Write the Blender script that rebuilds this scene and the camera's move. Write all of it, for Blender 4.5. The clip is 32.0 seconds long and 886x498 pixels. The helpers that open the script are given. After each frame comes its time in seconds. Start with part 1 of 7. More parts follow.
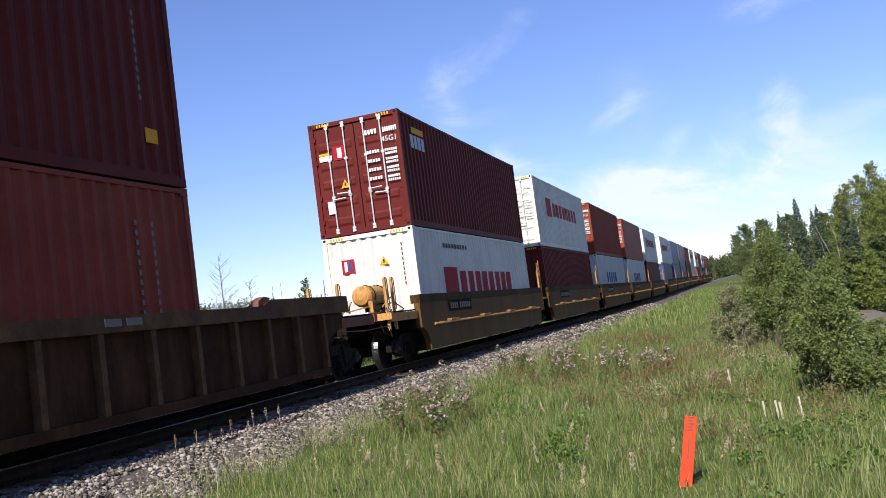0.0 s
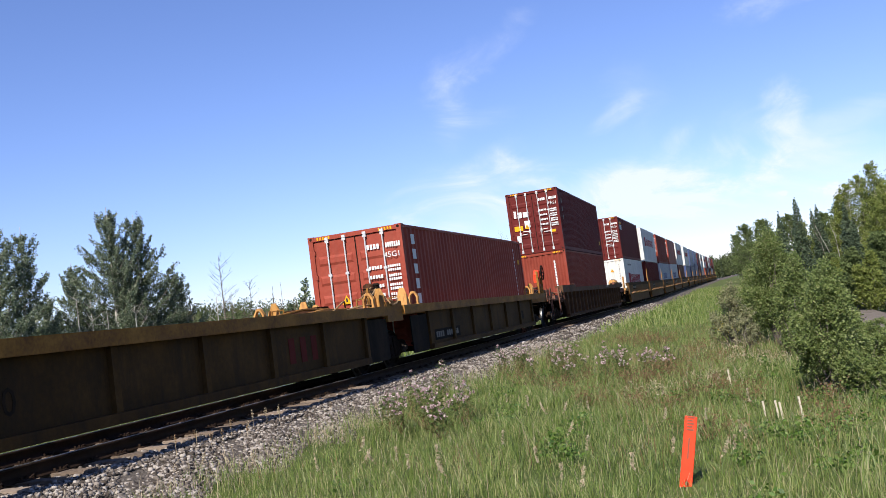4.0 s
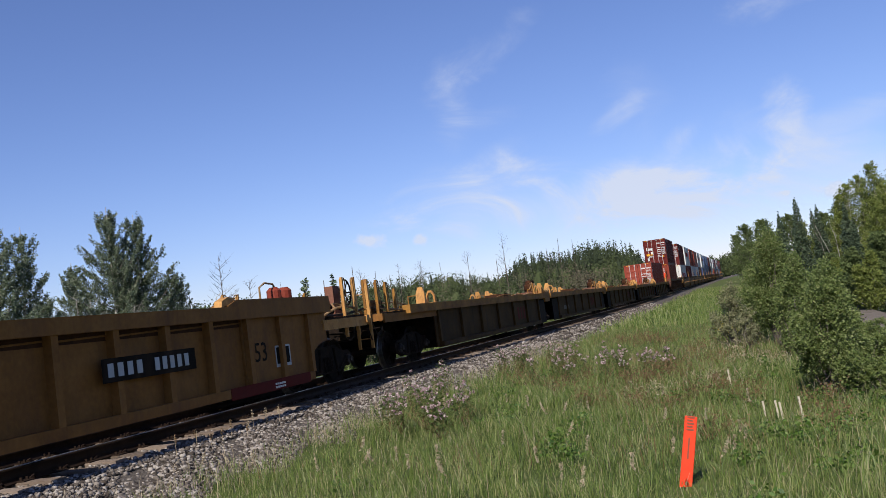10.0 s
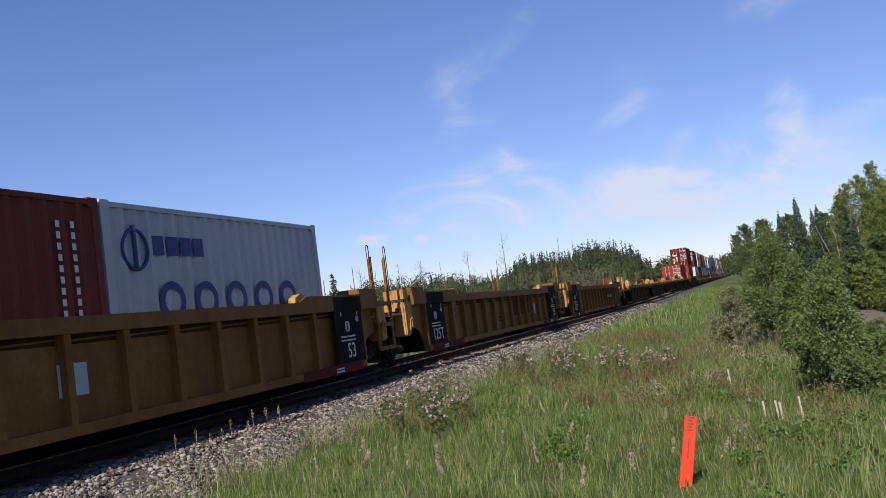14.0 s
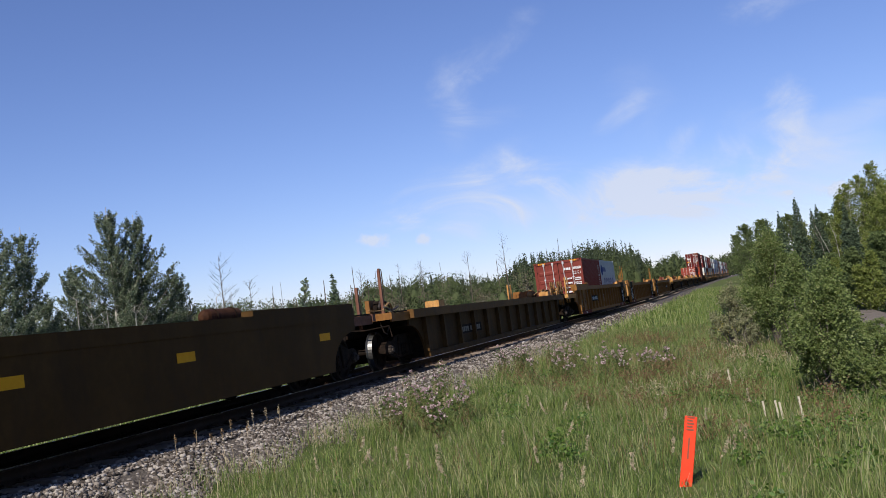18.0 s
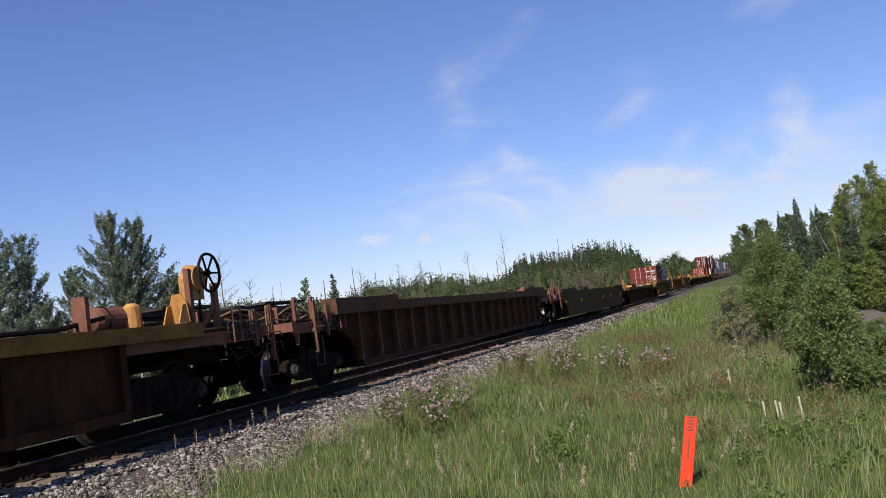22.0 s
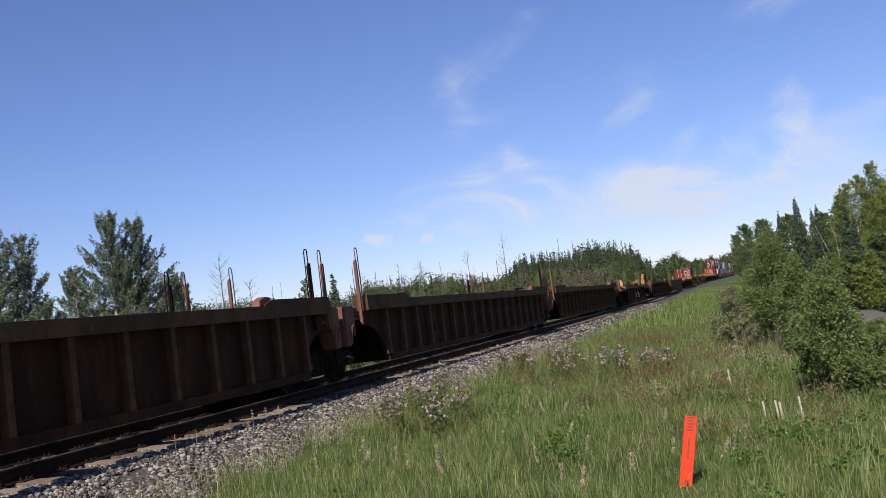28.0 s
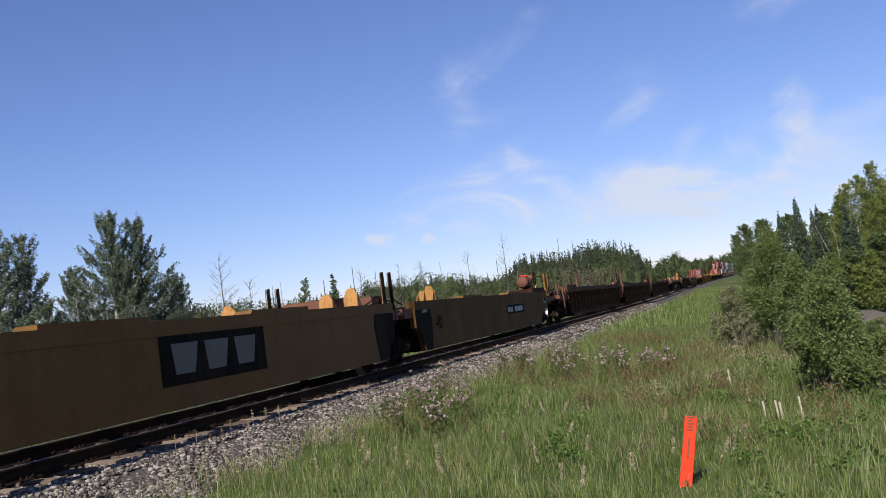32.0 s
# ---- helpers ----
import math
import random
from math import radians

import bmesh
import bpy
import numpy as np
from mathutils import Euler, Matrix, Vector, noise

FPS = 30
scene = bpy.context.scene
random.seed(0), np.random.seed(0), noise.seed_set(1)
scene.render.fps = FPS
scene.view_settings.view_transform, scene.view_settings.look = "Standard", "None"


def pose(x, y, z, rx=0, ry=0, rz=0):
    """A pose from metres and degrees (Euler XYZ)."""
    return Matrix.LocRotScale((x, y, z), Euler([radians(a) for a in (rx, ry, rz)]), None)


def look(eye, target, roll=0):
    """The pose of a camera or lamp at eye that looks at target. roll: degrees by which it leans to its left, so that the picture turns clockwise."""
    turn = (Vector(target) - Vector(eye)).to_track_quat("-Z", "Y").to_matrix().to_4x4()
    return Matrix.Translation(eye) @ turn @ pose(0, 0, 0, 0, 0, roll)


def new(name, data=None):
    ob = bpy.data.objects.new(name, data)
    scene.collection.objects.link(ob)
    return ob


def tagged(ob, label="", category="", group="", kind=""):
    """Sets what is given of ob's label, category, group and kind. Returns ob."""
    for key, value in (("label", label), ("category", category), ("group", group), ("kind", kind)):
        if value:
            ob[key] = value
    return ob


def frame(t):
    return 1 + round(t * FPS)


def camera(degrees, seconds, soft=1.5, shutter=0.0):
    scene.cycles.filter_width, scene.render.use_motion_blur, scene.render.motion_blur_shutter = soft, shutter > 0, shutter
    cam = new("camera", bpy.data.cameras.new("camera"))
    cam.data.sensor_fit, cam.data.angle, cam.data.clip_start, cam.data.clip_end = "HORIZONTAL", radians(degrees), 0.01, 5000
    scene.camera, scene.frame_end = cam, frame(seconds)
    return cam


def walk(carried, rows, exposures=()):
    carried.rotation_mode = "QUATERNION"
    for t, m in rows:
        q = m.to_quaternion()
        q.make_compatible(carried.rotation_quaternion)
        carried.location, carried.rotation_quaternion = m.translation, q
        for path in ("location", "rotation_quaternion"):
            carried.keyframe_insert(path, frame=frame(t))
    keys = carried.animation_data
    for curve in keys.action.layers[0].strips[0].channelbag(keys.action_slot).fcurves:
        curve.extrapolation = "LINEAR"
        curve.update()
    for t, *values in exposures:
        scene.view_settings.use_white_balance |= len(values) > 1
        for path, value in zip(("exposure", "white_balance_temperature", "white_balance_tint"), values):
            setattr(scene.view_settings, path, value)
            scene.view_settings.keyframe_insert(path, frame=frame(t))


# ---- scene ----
# ---- camera: held still on the grass beside the line ----
EYE = Vector((8.4036, 0.0, 0.968))
YAW, PITCH, ROLL = radians(17.027), radians(4.118), -7.524
AIM = EYE + 100 * Vector((-math.sin(YAW) * math.cos(PITCH), math.cos(YAW) * math.cos(PITCH), math.sin(PITCH)))
cam = camera(51.66, 32.0, soft=0.8)
walk(cam, [(0, look(EYE, AIM, ROLL)), (32, look(EYE, AIM, ROLL))], exposures=[(0, 0.80), (0.5, 1.08), (1.0, 1.28), (1.5, 1.25), (2.0, 1.06), (2.5, 1.05), (3.0, 1.04), (3.5, 0.98), (4.5, 0.62), (5.5, 0.40), (7, 0.35), (32, 0.35)])

# ---- daylight ----
SUN_EL, SUN_AZ = radians(41), radians(181.8)          # azimuth from +y towards +x
world = bpy.data.worlds.new("world")
scene.world = world
world.use_nodes = True
wn = world.node_tree
sky = wn.nodes.new("ShaderNodeTexSky")
sky.sky_type = "NISHITA"
sky.sun_disc = False
sky.sun_elevation, sky.sun_rotation = SUN_EL, SUN_AZ
sky.air_density, sky.dust_density, sky.ozone_density = 1.05, 0.0, 5.5
wn.nodes["Background"].inputs["Strength"].default_value = 0.086
tint = wn.nodes.new("ShaderNodeMix")
tint.data_type, tint.blend_type = "RGBA", "MULTIPLY"
tint.inputs[0].default_value = 1.0
tint.inputs[7].default_value = (0.945, 0.88, 1.115, 1)       # the film's cool rendering of the sky
wn.links.new(sky.outputs[0], tint.inputs[6])
wn.links.new(tint.outputs[2], wn.nodes["Background"].inputs["Color"])
sun_data = bpy.data.lights.new("sun", "SUN")
sun_data.energy, sun_data.angle, sun_data.color = 5.0, radians(0.53), (1.0, 0.95, 0.87)
sun = new("sun", sun_data)
to_sun = Vector((math.sin(SUN_AZ) * math.cos(SUN_EL), math.cos(SUN_AZ) * math.cos(SUN_EL), math.sin(SUN_EL)))
sun.matrix_world = look(to_sun * 50, (0, 0, 0))


# ---- materials ----
def material(name, stops, scale=6.0, rough=0.6, metal=0.0, bump=0.0, bump_scale=60.0, stretch=(1, 1, 1), fine=0.35, island=0.0, piece=0.0, translucent=0.0, spec=0.4, stain=None):
    """Two scales of noise through a colour ramp; optional variation by island or by object, streaky stains, relief."""
    m = bpy.data.materials.new(name)
    m.use_nodes = True
    nt, b = m.node_tree, m.node_tree.nodes["Principled BSDF"]

    def node(kind, **kw):
        n = nt.nodes.new(kind)
        for key, value in kw.items():
            n.inputs[key].default_value = value
        return n
    co = nt.nodes.new("ShaderNodeTexCoord")
    mp = node("ShaderNodeMapping", Scale=stretch)
    nt.links.new(co.outputs["Object"], mp.inputs["Vector"])
    big = node("ShaderNodeTexNoise", Scale=scale, Detail=6.0, Roughness=0.6)
    small = node("ShaderNodeTexNoise", Scale=scale * 11, Detail=3.0)
    for n in (big, small):
        nt.links.new(mp.outputs[0], n.inputs["Vector"])
    mix = nt.nodes.new("ShaderNodeMix")
    mix.inputs[0].default_value = fine
    nt.links.new(big.outputs["Fac"], mix.inputs[2])
    nt.links.new(small.outputs["Fac"], mix.inputs[3])
    value = mix.outputs[0]

    def blend(value, other, amount):
        x = nt.nodes.new("ShaderNodeMix")
        x.inputs[0].default_value = amount
        nt.links.new(value, x.inputs[2])
        nt.links.new(other, x.inputs[3])
        return x.outputs[0]
    if island:
        value = blend(value, nt.nodes.new("ShaderNodeNewGeometry").outputs["Random Per Island"], island)
    if piece:
        value = blend(value, nt.nodes.new("ShaderNodeObjectInfo").outputs["Random"], piece)
    ramp = nt.nodes.new("ShaderNodeValToRGB")
    el = ramp.color_ramp.elements
    lo, hi = (0.32, 0.68) if not (island or piece) else (0.22, 0.78)
    for i, c in enumerate(stops):
        e = el[i] if i < 2 else el.new(1.0)
        e.color = (*c, 1)
    for i, e in enumerate(el):
        e.position = 1.0 if i else 0.0
    order = [lo + (hi - lo) * i / (len(stops) - 1) for i in range(len(stops))]
    for i, c in enumerate(stops):
        el[i].position = order[i]
        el[i].color = (*c, 1)
    nt.links.new(value, ramp.inputs["Fac"])
    colour = ramp.outputs["Color"]
    if stain:
        st_col, st_scale, amount = stain
        m2 = node("ShaderNodeMapping", Scale=st_scale)
        nt.links.new(co.outputs["Object"], m2.inputs["Vector"])
        n2 = node("ShaderNodeTexNoise", Scale=1.0, Detail=7.0, Roughness=0.7)
        nt.links.new(m2.outputs[0], n2.inputs["Vector"])
        r2 = node("ShaderNodeMapRange")
        r2.inputs["From Min"].default_value, r2.inputs["From Max"].default_value = 0.48, 0.72
        r2.inputs["To Max"].default_value = amount
        nt.links.new(n2.outputs["Fac"], r2.inputs["Value"])
        mx = nt.nodes.new("ShaderNodeMix")
        mx.data_type = "RGBA"
        nt.links.new(r2.outputs[0], mx.inputs[0])
        nt.links.new(colour, mx.inputs[6])
        mx.inputs[7].default_value = (*st_col, 1)
        colour = mx.outputs[2]
    nt.links.new(colour, b.inputs["Base Color"])
    b.inputs["Metallic"].default_value = metal
    b.inputs["Specular IOR Level"].default_value = spec
    rr = node("ShaderNodeMapRange")
    rr.inputs["To Min"].default_value, rr.inputs["To Max"].default_value = max(0.05, rough - 0.12), min(1.0, rough + 0.12)
    nt.links.new(small.outputs["Fac"], rr.inputs["Value"])
    nt.links.new(rr.outputs[0], b.inputs["Roughness"])
    if bump:
        n3 = node("ShaderNodeTexNoise", Scale=bump_scale, Detail=4.0)
        nt.links.new(mp.outputs[0], n3.inputs["Vector"])
        bp = node("ShaderNodeBump", Strength=bump, Distance=0.02)
        nt.links.new(n3.outputs["Fac"], bp.inputs["Height"])
        nt.links.new(bp.outputs[0], b.inputs["Normal"])
    if translucent:
        tr = nt.nodes.new("ShaderNodeBsdfTranslucent")
        nt.links.new(colour, tr.inputs["Color"])
        ms = nt.nodes.new("ShaderNodeMixShader")
        ms.inputs[0].default_value = translucent
        nt.links.new(b.outputs[0], ms.inputs[1])
        nt.links.new(tr.outputs[0], ms.inputs[2])
        nt.links.new(ms.outputs[0], nt.nodes["Material Output"].inputs["Surface"])
    return m


RUST = (0.10, 0.045, 0.022)
GRIME = (0.035, 0.028, 0.022)
STREAK = (5.0, 2.2, 0.5)
M = {
    # yellows of the car sides are darkened to hold their shade, besides rust streaks
    "yellow": material("yellow_paint", [(0.132, 0.056, 0.015), (0.188, 0.083, 0.022), (0.236, 0.112, 0.032)], 1.4, 0.62, bump=0.12, stain=(RUST, STREAK, 0.75), spec=0.1),
    "yellow_dirty_shaded": material("dirty_shaded_yellow_paint", [(0.030, 0.017, 0.008), (0.052, 0.028, 0.010), (0.080, 0.042, 0.014)], 1.2, 0.7, bump=0.15, stain=((0.020, 0.014, 0.010), STREAK, 0.85), spec=0.06),
    "yellow_smooth": material("faded_yellow_paint", [(0.120, 0.060, 0.020), (0.152, 0.078, 0.026), (0.178, 0.096, 0.034)], 0.9, 0.6, bump=0.06, stain=(RUST, STREAK, 0.5), spec=0.08),
    "yellow_stained": material("stained_yellow_paint", [(0.068, 0.034, 0.012), (0.100, 0.050, 0.016), (0.132, 0.070, 0.024)], 0.8, 0.65, bump=0.08, stain=((0.040, 0.024, 0.014), STREAK, 0.7), spec=0.08),
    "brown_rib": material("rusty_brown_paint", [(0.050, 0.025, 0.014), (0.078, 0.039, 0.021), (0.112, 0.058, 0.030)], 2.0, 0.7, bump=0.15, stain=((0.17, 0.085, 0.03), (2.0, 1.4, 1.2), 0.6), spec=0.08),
    "ink_grey": material("dulled_lettering", [(0.120, 0.110, 0.098), (0.180, 0.168, 0.150)], 9.0, 0.7, fine=0.6, spec=0.1),
    # the same yellow for sunlit fittings, left lighter than the shaded sides
    "bright": material("sunlit_yellow_paint", [(0.330, 0.150, 0.040), (0.410, 0.205, 0.060), (0.460, 0.255, 0.090)], 4.0, 0.6, bump=0.1, stain=(RUST, (9, 9, 3), 0.8), spec=0.15),
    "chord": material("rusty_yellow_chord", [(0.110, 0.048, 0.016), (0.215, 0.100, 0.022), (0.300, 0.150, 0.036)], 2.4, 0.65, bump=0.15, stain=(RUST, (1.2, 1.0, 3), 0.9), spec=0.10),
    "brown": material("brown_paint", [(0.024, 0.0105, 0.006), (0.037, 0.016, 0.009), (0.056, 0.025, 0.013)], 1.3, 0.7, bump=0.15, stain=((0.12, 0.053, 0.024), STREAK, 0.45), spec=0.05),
    "brown_red": material("oxide_paint", [(0.115, 0.048, 0.031), (0.162, 0.069, 0.045), (0.208, 0.096, 0.062)], 2.2, 0.7, bump=0.12, stain=(GRIME, STREAK, 0.6), spec=0.12),
    "olive": material("grimy_olive_paint", [(0.040, 0.021, 0.006), (0.056, 0.029, 0.009), (0.072, 0.039, 0.013)], 0.9, 0.65, bump=0.06, stain=((0.030, 0.018, 0.010), STREAK, 0.55), spec=0.06),
    "black": material("black_paint", [(0.006, 0.005, 0.004), (0.009, 0.007, 0.006), (0.014, 0.011, 0.009)], 3.0, 0.75, bump=0.1, stain=((0.05, 0.032, 0.02), STREAK, 0.5), spec=0.05),
    # near-black: the shade beneath the cars is put into this grimy steel
    "under": material("grimy_shaded_steel", [(0.006, 0.004, 0.003), (0.010, 0.007, 0.005), (0.018, 0.012, 0.009)], 6.0, 0.8, bump=0.3, stain=(RUST, (6, 6, 6), 0.15), spec=0.08),
    "wheel": material("worn_wheel_steel", [(0.077, 0.073, 0.069), (0.131, 0.127, 0.123), (0.200, 0.193, 0.189)], 8.0, 0.38, metal=0.9),
    "bearing": material("bearing_cap_steel", [(0.020, 0.015, 0.012), (0.036, 0.027, 0.022), (0.085, 0.070, 0.060)], 9.0, 0.7, bump=0.2, spec=0.15),
    "rail": material("rail_steel", [(0.016, 0.010, 0.008), (0.026, 0.016, 0.011), (0.042, 0.026, 0.018)], 7.0, 0.65, metal=0.1, bump=0.2, spec=0.1),
    "tread": material("polished_rail_head", [(0.231, 0.223, 0.216), (0.308, 0.300, 0.293), (0.385, 0.377, 0.362)], 5.0, 0.3, metal=0.9),
    "tie": material("creosoted_wood", [(0.075, 0.055, 0.042), (0.150, 0.112, 0.086), (0.260, 0.205, 0.165)], 5.0, 0.85, bump=0.5, bump_scale=30, stretch=(0.4, 3, 3), piece=0.35, spec=0.12),
    "stone": material("ballast_stone", [(0.050, 0.040, 0.033), (0.094, 0.078, 0.066), (0.134, 0.112, 0.096), (0.178, 0.151, 0.131), (0.300, 0.266, 0.236)], 9.0, 0.85, bump=0.4, island=0.8, spec=0.1),
    "maroon": material("maroon_container_paint", [(0.074, 0.009, 0.008), (0.094, 0.013, 0.011), (0.112, 0.018, 0.014)], 1.1, 0.6, bump=0.05, stain=((0.05, 0.014, 0.012), STREAK, 0.35), spec=0.1),
    "red": material("red_container_paint", [(0.190, 0.032, 0.019), (0.228, 0.044, 0.027), (0.258, 0.060, 0.038)], 1.1, 0.6, bump=0.05, stain=((0.13, 0.04, 0.026), STREAK, 0.4), spec=0.12),
    "brick": material("brick_red_container_paint", [(0.120, 0.022, 0.016), (0.148, 0.030, 0.022), (0.172, 0.040, 0.030)], 1.1, 0.6, bump=0.05, stain=((0.085, 0.026, 0.020), STREAK, 0.45), spec=0.1),
    "orange": material("orange_red_container_paint", [(0.150, 0.026, 0.016), (0.182, 0.035, 0.021), (0.208, 0.046, 0.030)], 1.1, 0.6, bump=0.05, stain=((0.11, 0.034, 0.022), STREAK, 0.45), spec=0.1),
    "white": material("white_container_paint", [(0.430, 0.415, 0.385), (0.510, 0.495, 0.460), (0.560, 0.545, 0.515)], 1.0, 0.55, bump=0.04, stain=((0.30, 0.22, 0.15), STREAK, 0.35), spec=0.2),
    "grey": material("grey_container_paint", [(0.288, 0.310, 0.331), (0.346, 0.367, 0.389), (0.382, 0.403, 0.418)], 1.0, 0.5, bump=0.04, stain=((0.22, 0.2, 0.18), STREAK, 0.3)),
    "blue": material("blue_container_paint", [(0.021, 0.035, 0.091), (0.028, 0.045, 0.119), (0.038, 0.059, 0.140)], 1.0, 0.5, bump=0.04, stain=(GRIME, STREAK, 0.3)),
    "chrome": material("galvanised_rod", [(0.360, 0.360, 0.352), (0.464, 0.464, 0.456), (0.544, 0.544, 0.536)], 12.0, 0.45, metal=0.35),
    "ink_white": material("white_lettering", [(0.496, 0.496, 0.480), (0.600, 0.600, 0.584)], 9.0, 0.6, fine=0.6),
    "ink_blue": material("blue_lettering", [(0.015, 0.027, 0.123), (0.023, 0.039, 0.169)], 9.0, 0.6),
    "ink_red": material("red_lettering", [(0.230, 0.008, 0.016), (0.290, 0.014, 0.024)], 9.0, 0.65, spec=0.1),
    "ink_black": material("black_lettering", [(0.009, 0.009, 0.010), (0.017, 0.017, 0.018)], 9.0, 0.6),
    "ink_rust": material("rusted_lettering", [(0.154, 0.039, 0.019), (0.216, 0.058, 0.027)], 9.0, 0.7),
    "sign_yellow": material("yellow_sticker", [(0.560, 0.250, 0.004), (0.640, 0.310, 0.008)], 9.0, 0.6, spec=0.15),
    "maroon_band": material("maroon_band_paint", [(0.070, 0.009, 0.007), (0.100, 0.013, 0.010)], 3.0, 0.7, bump=0.1, spec=0.08),
    "hose": material("rusty_pipe", [(0.130, 0.074, 0.034), (0.230, 0.140, 0.066), (0.340, 0.220, 0.110)], 9.0, 0.7, spec=0.15),
    "signal_orange": material("fluorescent_orange_paint", [(0.600, 0.040, 0.014), (0.680, 0.056, 0.020)], 9.0, 0.6, bump=0.1, spec=0.15),
    "wood": material("bleached_wood", [(0.347, 0.293, 0.216), (0.447, 0.385, 0.293), (0.524, 0.462, 0.370)], 6.0, 0.8, bump=0.3, stretch=(4, 4, 0.6)),
    "bark": material("grey_bark", [(0.069, 0.054, 0.042), (0.123, 0.100, 0.081), (0.200, 0.169, 0.139)], 5.0, 0.9, bump=0.5, stretch=(3, 3, 0.8)),
    "birch": material("pale_bark", [(0.231, 0.208, 0.177), (0.354, 0.331, 0.293), (0.447, 0.424, 0.385)], 5.0, 0.85, bump=0.4, stretch=(2, 2, 4)),
    "leaf": material("willow_leaf", [(0.080, 0.114, 0.030), (0.136, 0.180, 0.050), (0.190, 0.228, 0.076), (0.260, 0.284, 0.122)], 0.9, 0.62, island=0.5, translucent=0.45, spec=0.22),
    "thistle_leaf": material("thistle_leaf", [(0.050, 0.074, 0.018), (0.086, 0.114, 0.030), (0.128, 0.150, 0.052)], 2.0, 0.6, island=0.6, translucent=0.25, spec=0.2),
    "pale_willow": material("pale_willow_leaf", [(0.130, 0.140, 0.066), (0.205, 0.206, 0.104), (0.285, 0.272, 0.160)], 1.2, 0.65, island=0.6, translucent=0.35, spec=0.2),
    "fir": material("poplar_leaf_grey", [(0.044, 0.064, 0.034), (0.090, 0.118, 0.062), (0.150, 0.182, 0.108), (0.260, 0.288, 0.200)], 0.9, 0.5, island=0.65, translucent=0.32, spec=0.4),
    "aspen": material("poplar_leaf", [(0.071, 0.100, 0.048), (0.119, 0.157, 0.078), (0.176, 0.214, 0.123), (0.285, 0.314, 0.228)], 0.5, 0.5, island=0.6, translucent=0.25),
    "birch_leaf": material("birch_leaf", [(0.090, 0.118, 0.028), (0.148, 0.182, 0.042), (0.198, 0.226, 0.060), (0.252, 0.256, 0.090)], 0.3, 0.6, island=0.4, translucent=0.4, spec=0.12),
    "needle": material("spruce_needles", [(0.046, 0.070, 0.044), (0.080, 0.110, 0.066), (0.124, 0.156, 0.094)], 0.5, 0.75, island=0.45, translucent=0.25, spec=0.1),
    "edge_leaf": material("woodland_edge_leaf", [(0.074, 0.100, 0.036), (0.110, 0.142, 0.052), (0.150, 0.182, 0.072)], 0.3, 0.7, island=0.4, translucent=0.35, spec=0.1),
    "far_needle": material("far_spruce_needles", [(0.038, 0.050, 0.029), (0.054, 0.069, 0.038), (0.073, 0.089, 0.050)], 0.06, 0.85, island=0.25, translucent=0.2, spec=0.06),
    "far_leaf": material("far_woodland_leaf", [(0.050, 0.065, 0.027), (0.072, 0.090, 0.038), (0.094, 0.111, 0.050)], 0.06, 0.85, island=0.3, translucent=0.25, spec=0.08),
    "brush": material("dry_brush", [(0.062, 0.062, 0.036), (0.090, 0.084, 0.052), (0.122, 0.106, 0.072), (0.155, 0.128, 0.096)], 0.12, 0.85, island=0.4, translucent=0.2, spec=0.08),
    "twig": material("bare_twigs", [(0.050, 0.038, 0.028), (0.082, 0.064, 0.050), (0.125, 0.100, 0.080)], 2.0, 0.9, island=0.5, spec=0.1),
    "grass": material("meadow_grass", [(0.042, 0.074, 0.012), (0.093, 0.146, 0.025), (0.151, 0.206, 0.045), (0.218, 0.260, 0.083), (0.329, 0.305, 0.141)], 0.55, 0.5, island=0.55, translucent=0.36),
    "turf": material("matted_turf", [(0.028, 0.050, 0.009), (0.064, 0.106, 0.019), (0.110, 0.156, 0.033), (0.165, 0.190, 0.056), (0.249, 0.196, 0.101)], 0.9, 0.6, island=0.5, translucent=0.3),
    "broad_weed": material("broad_weed_leaf", [(0.026, 0.062, 0.008), (0.056, 0.112, 0.014), (0.094, 0.158, 0.022), (0.135, 0.190, 0.040)], 1.2, 0.55, island=0.6, translucent=0.25),
    "seed": material("grass_seed_head", [(0.277, 0.216, 0.131), (0.370, 0.293, 0.193), (0.424, 0.362, 0.254)], 3.0, 0.8, island=0.6, translucent=0.2),
    "thistle": material("thistle_flower", [(0.250, 0.150, 0.160), (0.410, 0.285, 0.290), (0.590, 0.480, 0.460)], 3.0, 0.85, island=0.75, translucent=0.25, spec=0.1),
    "weed_yellow": material("yellow_flower", [(0.347, 0.277, 0.015), (0.462, 0.370, 0.023)], 3.0, 0.7, island=0.6, translucent=0.2),
    "weed_brown": material("rusty_weed", [(0.100, 0.062, 0.027), (0.154, 0.092, 0.042), (0.208, 0.131, 0.069)], 3.0, 0.85, island=0.6, translucent=0.2),
    "soil": material("grassy_ground", [(0.035, 0.046, 0.014), (0.058, 0.077, 0.022), (0.085, 0.100, 0.031), (0.123, 0.115, 0.054)], 0.35, 0.9, bump=0.6, bump_scale=12, spec=0.1),
    "gravel": material("ballast_bed", [(0.030, 0.025, 0.021), (0.060, 0.050, 0.043), (0.110, 0.094, 0.082), (0.180, 0.158, 0.142)], 16.0, 0.9, bump=1.0, bump_scale=26, fine=0.6, spec=0.1),
    "road": material("gravel_road", [(0.098, 0.080, 0.064), (0.130, 0.108, 0.088), (0.172, 0.144, 0.120)], 0.8, 0.9, bump=0.4, spec=0.15),
}


# ---- building helpers ----
def mesh_of(name, bm, mat):
    me = bpy.data.meshes.new(name)
    bm.normal_update()
    bm.to_mesh(me)
    bm.free()
    me.materials.append(mat)
    return me


def part(name, bm, mat, parent, label=""):
    ob = new(name, mesh_of(name, bm, mat))
    ob.parent = parent
    return tagged(ob, label)


